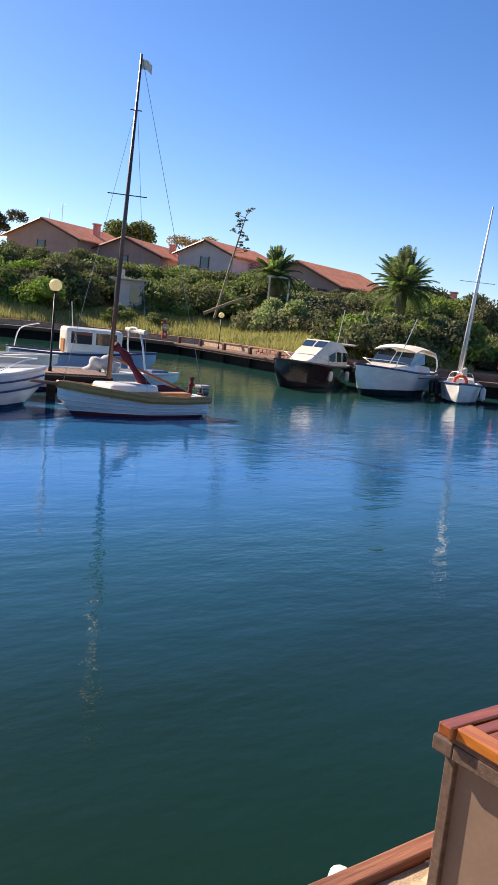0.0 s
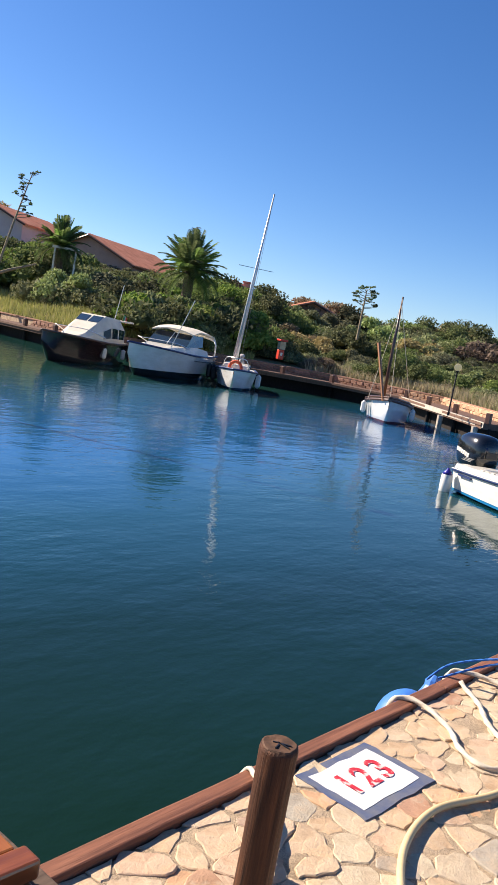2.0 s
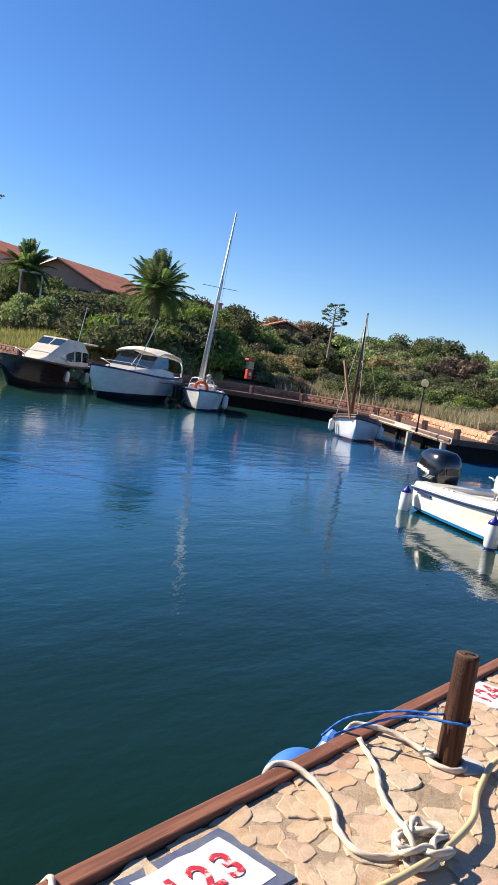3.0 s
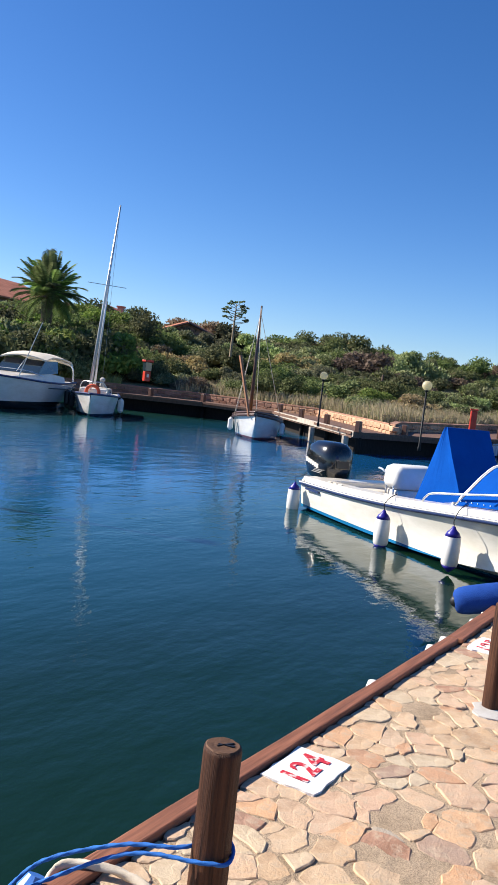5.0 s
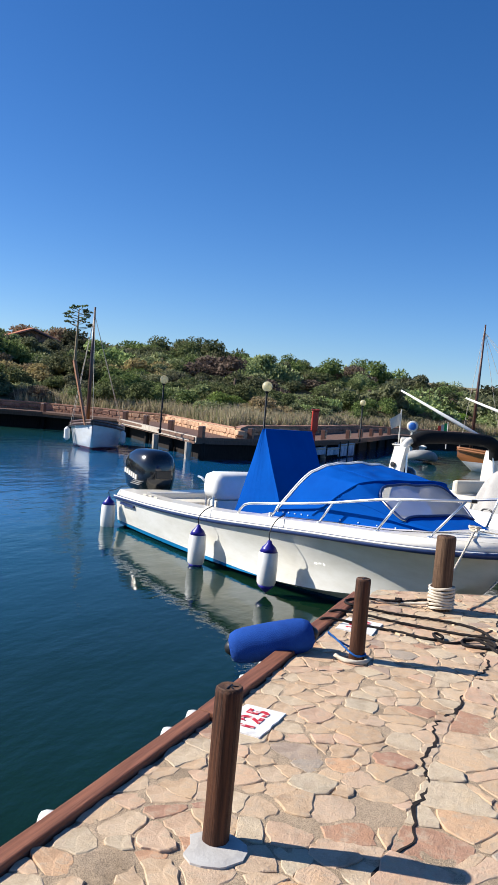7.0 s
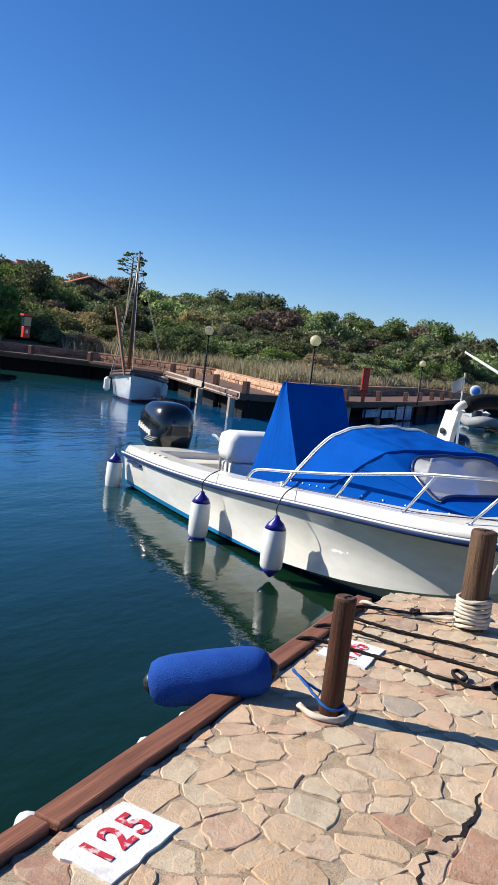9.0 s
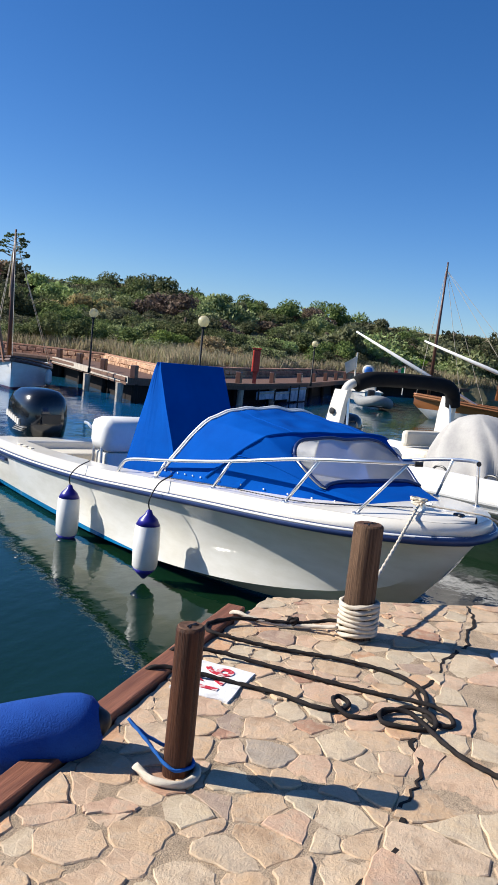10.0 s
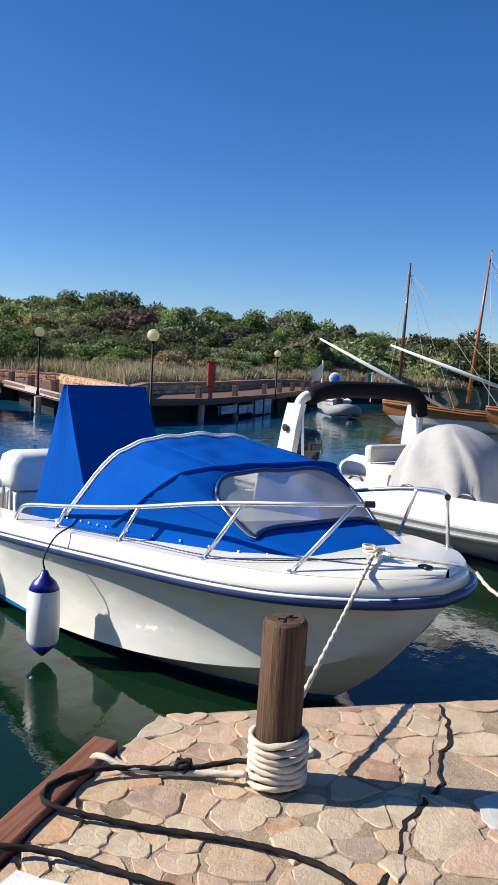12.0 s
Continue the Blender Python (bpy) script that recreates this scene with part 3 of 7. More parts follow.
stub = tagged(obj("bollard", boxm(-0.1, 0.1, -0.1, 0.1, 0, 0.42, 0.02), SPAR_DARK), "dark square timber mooring bollard", "bollard", "bollards on the far promenade")
sl = dense_line(offset_line(FAR_EDGE[4:13], 0.35), 3.1)
stub.location = (*sl[0], WHARF_Z)
for p in sl[1:]:
    copy_thing(stub, Matrix.Translation((*p, WHARF_Z)))


face_panel = thing("hoarding", "weathered white and blue boards fixed to the jetty face", "hoarding")
for x0, x1, z0, z1 in ((37.15, 39.0, -0.5, -0.2), (39.02, 40.9, -0.56, -0.24), (40.92, 42.1, -0.66, -0.12), (42.12, 43.3, -0.68, -0.1)):
    bd_ = part("board", boxm(x0, x1, 8.69, 8.74, z0, z1, 0.01), PALE_BLUE, face_panel)
    part("batten", boxm(x0 + 0.02, x0 + 0.14, 8.66, 8.688, z0 - 0.05, z1 + 0.1, 0.005), DARKW, bd_)
    part("rail", boxm(x0 + 0.15, x1 - 0.02, 8.665, 8.688, z1 - 0.09, z1 - 0.03, 0.004), PALEW, bd_)

# ---- lamps and other fixtures of the far shore ----
def globe_lamp(x, y, z0, z_head, tilt=0, r=0.15, label="black pole lamp with a cream glass globe"):
    t = thing("street_lamp", label, "lamp", pose(x, y, z0, 0, tilt, 0), "globe lamps round the harbour")
    H = z_head - z0
    part("pole", lathe([(0.05, 0), (0.05, 0.12), (0.032, 0.16), (0.028, H - r)], 10), LAMP_BLACK, t, smooth=True)
    part("collar", lathe([(0.05, H - r - 0.04), (0.065, H - r), (0.05, H - r + 0.05)], 12), LAMP_BLACK, t)
    bm = bmesh.new()
    bmesh.ops.create_uvsphere(bm, u_segments=20, v_segments=12, radius=r)
    bmesh.ops.translate(bm, vec=(0, 0, H), verts=bm.verts[:])
    part("globe", bm, GLOBE, t, "cream frosted glass globe", True)
    return t


globe_lamp(31.9, 12.6, WHARF_Z, 1.95)
globe_lamp(29.2, 7.55, -0.1, 1.95, r=0.155)
globe_lamp(40.5, 7.7, 0.1, 1.77, r=0.13)
globe_lamp(27.4, 38.0, 0.2, 2.16, r=0.17)


def red_box(x, y, z):
    t = thing("hose_box", "red metal fire hose box on a post", "hose box", pose(x, y, z, 0, 0, 20))
    part("post", boxm(-0.05, 0.05, -0.05, 0.05, 0, 0.35), RED, t)
    part("cabinet", boxm(-0.16, 0.16, -0.1, 0.1, 0.3, 0.9, 0.03), RED, t)
    part("cap", boxm(-0.18, 0.18, -0.12, 0.12, 0.905, 0.95, 0.01), RED, t)


red_box(29.6, 6.1, 0.45)


def pump(x, y, z):
    t = thing("service_pedestal", "red and glass water and power pedestal on the promenade", "service pedestal", pose(x, y, z, 0, 0, -20))
    part("base", boxm(-0.16, 0.16, -0.12, 0.12, 0, 0.5, 0.02), RED, t)
    part("lantern", boxm(-0.18, 0.18, -0.14, 0.14, 0.505, 0.95, 0.02), DARK_GLASS, t, "clouded glass lantern")
    part("roof", boxm(-0.24, 0.24, -0.19, 0.19, 0.955, 1.05, 0.02), RED, t)
    part("label_plate", boxm(-0.06, 0.06, -0.126, -0.121, 0.2, 0.36), WHITE, t)


pump(36.3, 24.8, WHARF_Z + 0.75)
pump(27.2, 44.0, WHARF_Z + 0.3)


# ---- vegetation ----
def leaf_cloud(rg, n, radius, flat, size, lumps=9):
    """Many small leaves on an uneven mound of lumps."""
    c = rg.normal(size=(lumps, 3)) * (0.45, 0.45, 0.32)
    c[:, 2] = np.abs(c[:, 2]) * 1.1
    rad = rg.uniform(0.24, 0.52, lumps)
    k = rg.integers(0, lumps, n)
    d = rg.normal(size=(n, 3))
    d /= np.linalg.norm(d, axis=1)[:, None]
    d[:, 2] = np.where(d[:, 2] < -0.35, -d[:, 2], d[:, 2])
    p = c[k] + d * (rad[k] * rg.uniform(0.62, 1.16, n))[:, None]
    p *= (radius, radius, radius * flat)
    keep = p[:, 2] > -0.25 * radius
    p, d = p[keep], d[keep]
    n = len(p)
    a = rg.normal(size=(n, 3)) + d * 0.3
    a /= np.linalg.norm(a, axis=1)[:, None]
    b = np.cross(a, rg.normal(size=(n, 3)) * 0.6 + d)
    b /= np.linalg.norm(b, axis=1)[:, None] + 1e-9
    s = (size * rg.uniform(0.6, 1.4, n))[:, None]
    a, b = a * s, b * s * 0.5
    v = np.stack([p - a, p + b * 0.9, p + a, p - b * 0.9], 1).reshape(-1, 3)
    f = np.arange(4 * n).reshape(-1, 4)
    return v, f, c * (radius, radius, radius * flat), rad * radius


def shrub_mesh(seed, n, radius, flat, size, mat, lumps=9):
    rg = np.random.default_rng(seed)
    v, f, c, rad = leaf_cloud(rg, n, radius, flat, size, lumps)
    verts, faces = v.tolist(), f.tolist()
    for cc, r in zip(c, rad):
        bm = bmesh.new()
        bmesh.ops.create_icosphere(bm, subdivisions=2, radius=r * 0.55)
        base = len(verts)
        bm.verts.index_update()
        verts += [[w.co.x + cc[0], w.co.y + cc[1], w.co.z * flat + cc[2]] for w in bm.verts]
        faces += [[base + w.index for w in q.verts] for q in bm.faces]
        bm.free()
    me = bpy.data.meshes.new("foliage")
    me.from_pydata(verts, [], faces)
    me.materials.append(mat)
    return me


SHRUBS = [(shrub_mesh(10 + k, 4200, 1.0, fl, 0.056, mat, lu), nm, lb) for k, (fl, mat, lu, nm, lb) in enumerate([
    (0.85, LEAF[0], 10, "olive_bush", "grey-green olive bush on the hillside"), (0.95, LEAF[0], 13, "olive_bush", "grey-green olive bush on the hillside"),
    (0.8, LEAF[1], 10, "mastic_bush", "dark green mastic bush on the hillside"), (0.7, LEAF[1], 13, "mastic_bush", "dark green mastic bush on the hillside"), (1.0, LEAF[1], 8, "mastic_bush", "dark green mastic bush on the hillside"),
    (0.75, LEAF[2], 10, "green_shrub", "bright green leafy shrub on the slope"), (0.9, LEAF[2], 12, "green_shrub", "bright green leafy shrub on the slope"),
    (0.6, LEAF[3], 10, "dry_shrub", "brownish dry shrub on the slope")])]
TRUNK = tubem([(0, 0, -0.5), (0.05, 0.02, 0.2), (0.0, 0.08, 0.6)], [0.1, 0.08, 0.04], 6)
trunk_me = bpy.data.meshes.new("stems")
TRUNK.to_mesh(trunk_me)
TRUNK.free()
trunk_me.materials.append(BARK)


def shrub(kind, x, y, z, r, rg, tall=1.0):
    me, nm, lb = SHRUBS[kind]
    t = thing(nm, lb, "bush", pose(x, y, z, 0, 0, rg.uniform(0, 360)) @ Matrix.Diagonal((r * rg.uniform(.9, 1.15), r, r * tall, 1)), "shrubs of the hillside")
    for n_, m_ in (("crown", me), ("stems", trunk_me)):
        o = new(n_, m_)
        o.parent = t


SKYLINE = ((70.6, 11.2, 4.9, 2.6, 1), (75.4, 8.2, 5.0, 2.6, 1), (66.6, 14.4, 4.7, 2.2, 0), (77.0, 5.6, 4.9, 2.5, 4), (78.0, 3.2, 4.9, 2.5, 2), (78.5, 0.8, 4.8, 2.4, 1), (79.5, -1.8, 4.9, 2.5, 3), (73.5, 4.0, 3.6, 1.8, 0), (74.0, 1.8, 3.4, 1.8, 3))
HOUSE_CLEAR = ((38.9, 85.9, 7.5), (46.5, 81.2, 7.5), (51.5, 73.1, 6.5), (52.9, 58.2, 6.8), (64, 51, 4), (31, 57.5, 2.4), (37.2, 45.7, 2), (38.2, 34, 2.2))


def roof_cap(x, y, z, size, tall):
    """Keeps the bushes below the eaves of the houses that stand up the slope behind them."""
    r = math.hypot(x - 0.5, y + 1.76)
    az = math.degrees(math.atan2(x - 0.5, y + 1.76))
    if not 18 < az < 43.5:
        return size
    top = 1.83 + r * float(np.interp(az, [18, 25.5, 27, 31.5, 33, 36, 38, 43], [.067, .067, .060, .058, .066, .064, .054, .047]))
    return min(size, max(0.0, (top + 0.006 * r - z) / (1.0 * tall)))


rg = np.random.default_rng(7)
EYES = np.array([(0.5, -1.76), (10.5, -1.35)])
placed, tries = [], 0
while len(placed) < 330 and tries < 30000:
    tries += 1
    ang = math.radians(rg.uniform(14, 104))
    r = rg.uniform(26, 84) if rg.random() < 0.75 else rg.uniform(26, 62)
    p = np.array([(5 + r * math.sin(ang), -1.7 + r * math.cos(ang))])
    d = edge_distance(p)[0]
    if d < 4.6:
        continue
    x, y = p[0]
    deg = math.degrees(ang)
    left = deg < 47
    if left and (d < 8 or (24 < deg < 40 and d < 9.5)) and rg.random() < 0.93:
        continue
    size = rg.uniform(0.7, 1.3) + min(d, 25) * 0.035
    if d > 9 and rg.random() < 0.35:
        size *= 1.35
    if any((x - q[0]) ** 2 + (y - q[1]) ** 2 < (0.62 * (size + q[2])) ** 2 for q in placed):
        continue
    if any(math.hypot(x - hx, y - hy) < hr for hx, hy, hr in HOUSE_CLEAR):
        continue
    z = land_height(p)[0]
    size = roof_cap(x, y, z, size, 0.95)
    if size < 0.55:
        continue
    placed.append((x, y, size))
    u = rg.random()
    if left:
        kind = 0 if u < .3 else 1 if u < .45 else 2 if u < .6 else 3 if u < .7 else 5 if u < .83 else 6 if u < .9 else 7
    else:
        kind = 0 if u < .26 else 1 if u < .45 else 2 if u < .58 else 3 if u < .7 else 4 if u < .84 else 6 if u < .88 else 7
    shrub(kind, x, y, z + 0.05, size, rg, 0.8 + 0.3 * rg.random())


for _ in range(4000):
    if len(placed) > 540:
        break
    ang = math.radians(rg.uniform(16, 46))
    r = rg.uniform(40, 76)
    p = np.array([(0.5 + r * math.sin(ang), -1.7 + r * math.cos(ang))])
    d = edge_distance(p)[0]
    x, y = p[0]
    if d < 9 or any((x - q[0]) ** 2 + (y - q[1]) ** 2 < (0.5 * (1.4 + q[2])) ** 2 for q in placed) or math.hypot(x - 31, y - 57.5) < 2.2:
        continue
    if any(math.hypot(x - hx, y - hy) < hr for hx, hy, hr in HOUSE_CLEAR):
        continue
    size = roof_cap(x, y, land_height(p)[0], rg.uniform(1.2, 2.3), 0.9)
    if size < 0.6:
        continue
    placed.append((x, y, size))
    shrub(int(rg.choice([0, 1, 2, 3, 5, 6])), x, y, land_height(p)[0] - 0.1, size, rg, 0.75 + 0.3 * rg.random())


for cx, cy, n_, rr in ((37.2, 45.7, 5, 1.7), (38.2, 34.0, 6, 1.9)):
    for k in range(n_):
        a = 3.4 + k * 0.55
        x, y = cx + math.cos(a) * 1.9, cy + math.sin(a) * 1.9
        shrub(k % 4, x, y, land_height(np.array([(x, y)]))[0], rr * rg.uniform(.8, 1.1), rg, 1.0)


for k in range(44):
    q = (k % 22) / 21
    x = 22 + 30 * q + rg.uniform(-.7, .7)
    y = float(np.interp(x, [22, 29, 37, 41, 44, 52], [66, 62.5, 57, 48, 40.5, 41])) - (4 if k > 21 else 0) + rg.uniform(-.8, .8)
    z = land_height(np.array([(x, y)]))[0]
    size = roof_cap(x, y, z, rg.uniform(1.8, 2.8), 0.95)
    if math.hypot(x - 31, y - 57.5) > 2.6 and size > 0.6:
        shrub(int(rg.choice([0, 1, 2, 3, 2, 6])), x, y, z - .2, size, rg, 0.95)
for x, y, r in ((35.9, 43.9, 2.6), (37.6, 43.4, 2.7), (39.0, 43.0, 2.4), (30.6, 56.0, 1.1), (32.2, 55.6, 1.2)):
    shrub(0, x, y, land_height(np.array([(x, y)]))[0], r, rg, 1.0)


# rounded wild olive and mastic trees that break the skyline above the far quay
for x, y, top, r, k in SKYLINE:
    z = land_height(np.array([(x, y)]))[0]
    shrub(0 if k == 6 else k, x, y, z - 0.1, min(3.2, max(r, (top - z) / 0.95)), rg, 1.05)


# grass and weeds between wall and bushes
def grass_patch(name, mat, n, seed, inside, hmin, hmax, label):
    g = np.random.default_rng(seed)
    pts = []
    while len(pts) < n:
        ang = np.radians(g.uniform(14, 100, 4000))
        r = g.uniform(22, 66, 4000)
        p = np.stack([5 + r * np.sin(ang), -1.7 + r * np.cos(ang)], 1)
        d = edge_distance(p)
        ok = inside(p, d, np.degrees(ang))
        pts += p[ok].tolist()
    p = np.array(pts[:n])
    z = land_height(p)
    a = g.uniform(0, 2 * np.pi, n)
    h = g.uniform(hmin, hmax, n)
    w = 0.025 + 0.02 * g.random(n)
    lean = g.normal(size=(n, 2)) * 0.25 * h[:, None]
    dx, dy = np.cos(a) * w, np.sin(a) * w
    v = np.stack([np.stack([p[:, 0] - dx, p[:, 1] - dy, z - 0.05], 1), np.stack([p[:, 0] + dx, p[:, 1] + dy, z - 0.05], 1),
                  np.stack([p[:, 0] + lean[:, 0], p[:, 1] + lean[:, 1], z + h], 1)], 1).reshape(-1, 3)
    o = data_obj(name, v.tolist(), np.arange(3 * n).reshape(-1, 3).tolist(), mat)
    return tagged(o, label, "grass", kind="stuff")


# tall bushes close in front of the houses and the large palm
for back, low in ((8.5, 0.0), (13, .009), (18, .018), (24, .028), (30, .038)):
    for k in range(30):
        az = 18 + 26 * k / 29 + rg.uniform(-.35, .35)
        r = float(np.interp(az, [18, 26, 32, 37, 43.5], [88, 88, 85, 74, 66])) - back + rg.uniform(-1, 1)
        x, y = 0.5 + r * math.sin(math.radians(az)), -1.76 + r * math.cos(math.radians(az))
        p = np.array([(x, y)])
        if edge_distance(p)[0] < (9.5 if 23 < az < 38 else 7.0) or any(math.hypot(x - hx, y - hy) < hr for hx, hy, hr in ((31, 57.5, 2.8), (37, 45.8, 1.6), (32, 44, 2))):
            continue
        z = land_height(p)[0]
        top = 1.83 + r * (float(np.interp(az, [18, 25.5, 27, 31.5, 33, 36, 38, 43], [.078, .074, .068, .066, .070, .066, .056, .050])) - low + rg.uniform(-.018, .003))
        size = min(2.8, (top - z) / 0.93)
        if size > 0.35:
            shrub(int(rg.choice([0, 1, 2, 3, 2, 4, 5, 6])), x, y, z - .1, size, rg, 1.0)
for k in range(9):
    x, y = 35.6 + 0.5 * k + rg.uniform(-.2, .2), 33.6 - 0.35 * k + rg.uniform(-.5, .5)
    z = land_height(np.array([(x, y)]))[0]
    shrub(int(rg.choice([0, 0, 1, 5, 3])), x, y, z, min(2.9, max(.9, (5.0 + rg.uniform(-.4, .3) - z) / 0.85)), rg, 1.0)

for x, y, r in ((36.3, 32.4, 2.1), (38.4, 31.8, 2.0), (35.0, 33.6, 2.0), (37.4, 30.6, 1.6), (36.0, 42.4, 2.4), (38.2, 41.6, 2.3)):
    shrub(int(rg.choice([0, 1, 3])), x, y, land_height(np.array([(x, y)]))[0] + 0.1, r, rg, 1.05)

grass_patch("green_grass", GRASS_G, 30000, 21, lambda p, d, a: (d > 2.9) & (d < 9 + 2 * np.sin(p[:, 0])) & (a < 48), 0.25, 0.6, "bright green grass on the slope above the promenade")
grass_patch("dry_grass", GRASS_D, 26000, 22, lambda p, d, a: (d > 2.9) & (d < 6.5 + 1.5 * np.sin(p[:, 0] * 1.7)) & (a > 52) & (np.sin(p[:, 0] * 2.1 + p[:, 1]) > -0.6), 0.25, 0.75, "tall dry straw-coloured grass behind the wall")


def palm(x, y, z, h, R, n, seed, label):
    g = random.Random(seed)
    t = thing("palm_tree", label, "palm", pose(x, y, z, 0, 0, g.uniform(0, 360)))
    prof = [(0.34, -0.5)] + [(0.30 + 0.03 * (k % 2), h * k / 14) for k in range(15)] + [(0.42, h + 0.2), (0.2, h + 0.5)]
    part("trunk", lathe(prof, 12), BARK, t)
    kinds = []
    for k in range(4):
        bm = bmesh.new()
        droop = 0.12 + 0.17 * k
        line = []
        for i in range(15):
            s = i / 14
            line.append(Vector((R * s * (1 - 0.18 * s), 0, R * (0.55 * s - droop * 1.1 * s * s))))
        tube(bm, line, [0.035 * (1 - 0.8 * i / 14) for i in range(15)], 4)
        for i in range(2, 25):
            s = i / 25
            c = Vector((R * s * (1 - 0.18 * s), 0, R * (0.55 * s - droop * 1.1 * s * s)))
            L = R * 0.2 * (math.sin(math.pi * min(1, s * 0.85 + 0.12)) ** 0.6)
            for side in (-1, 1):
                tip = c + Vector((L * 0.55, side * L * 0.8, -L * 0.18 + g.uniform(-.03, .03)))
                w = Vector((0.03, 0, 0.02))
                bm.faces.new([bm.verts.new(q) for q in (c - w, c.lerp(tip, .5) - w * 1.3 + Vector((0, 0, .02)), tip, c + w)])
        o = obj("frond", bm, PALM_LEAF)
        kinds.append(o.data)
        bpy.data.objects.remove(o)
    for i in range(n):
        e = g.random() ** 0.75
        o = new("frond", kinds[min(3, int(e * 4))])
        o.parent = t
        o.matrix_basis = pose(0, 0, h + 0.3, 0, -82 + 128 * e, g.uniform(0, 360)) @ Matrix.Diagonal((g.uniform(.85, 1.08),) * 3 + (1,))
    # Euler order keeps the rise before the turn
    return t


def palm_at(x, y, crown_z, R, n, seed, label):
    z = land_height(np.array([(x, y)]))[0]
    palm(x, y, z, max(0.8, crown_z - z - 0.3), R, n, seed, label)


palm_at(37.0, 45.8, 5.4, 2.3, 95, 3, "date palm with arching green fronds beside a white pergola")
palm_at(38.1, 34.2, 4.85, 2.8, 110, 5, "large date palm with a dense crown of fronds")


def agave_stalk(x, y, z, top, lean, seed, label):
    g = random.Random(seed)
    t = thing("agave_stalk", label, "agave", pose(x, y, z))
    H = top - z
    tip = Vector((lean[0], lean[1], H))
    part("stem", tubem([(0, 0, -0.3), tip * 0.5, tip], [0.09, 0.07, 0.025], 7), DRY_STALK, t)
    for k in range(16):
        s = 0.58 + 0.41 * k / 16
        a = g.uniform(0, 6.28)
        p = tip * s
        L = 0.75 * (1.15 - s) + 0.32
        q = p + Vector((math.cos(a) * L, math.sin(a) * L, 0.18))
        br = part("branch", tubem([p, p.lerp(q, .6) + Vector((0, 0, -.04)), q], [0.025, 0.02, 0.015], 5), DRY_STALK, t)
        v, f, _, _ = leaf_cloud(np.random.default_rng(seed * 31 + k), 60, 0.26, 0.5, 0.07, 4)
        data_obj("seed_head", (v + np.array(q)).tolist(), f.tolist(), LEAF[1], br)


agave_stalk(31.5, 44.9, 2.3, 9.4, (1.3, -0.9), 2, "tall leaning dry agave flower stalk")
agave_stalk(46.5, 26.9, 3.0, 5.95, (0.2, 0.1), 6, "agave flower stalk standing above the bushes")
fallen = tagged(obj("fallen_trunk", tubem([(30.2, 44.3, 2.2), (31.7, 43.4, 3.1), (33.0, 42.6, 3.75)], [0.11, 0.09, 0.05], 7), DRY_STALK), "fallen bare trunk lying on the slope", "trunk")


def big_tree(x, y, zc, r, flat, mat, seed, label, name="pine_tree", gaps=1500):
    g = np.random.default_rng(seed)
    z = land_height(np.array([(x, y)]))[0]
    t = thing(name, label, "tree", pose(x, y, z))
    h = zc - z
    part("trunk", tubem([(0, 0, -0.4), (0.1, 0.05, h * 0.5), (0, 0, h)], [0.25, 0.18, 0.1], 8), BARK, t)
    for k in range(6):
        a = k * 1.05
        part("limb", tubem([(0, 0, h * .5), (math.cos(a) * r * .4, math.sin(a) * r * .4, h * .85), (math.cos(a) * r * .8, math.sin(a) * r * .8, h + r * flat * .4)], [0.1, 0.06, 0.02], 5), BARK, t)
    v, f, _, _ = leaf_cloud(g, gaps, r, flat, 0.11 * r ** 0.5, 12)
    data_obj("crown", (v + (0, 0, h)).tolist(), f.tolist(), mat, t)


big_tree(51.5, 97.0, 11.0, 3.4, 0.8, LEAF[1], 41, "rounded dark pine above the roofs", gaps=9000)
big_tree(58.7, 93.4, 11.2, 3.2, 0.5, LEAF[3], 42, "flat-topped sparse tree with bare branches", "umbrella_tree", 900)
big_tree(35.9, 104.0, 10.6, 2.8, 0.8, LEAF[1], 43, "dark conifer behind the house", gaps=7000)
big_tree(65.3, 72.8, 6.8, 3.8, 0.55, LEAF[1], 44, "low dark tree behind the tiled roof", gaps=9000)


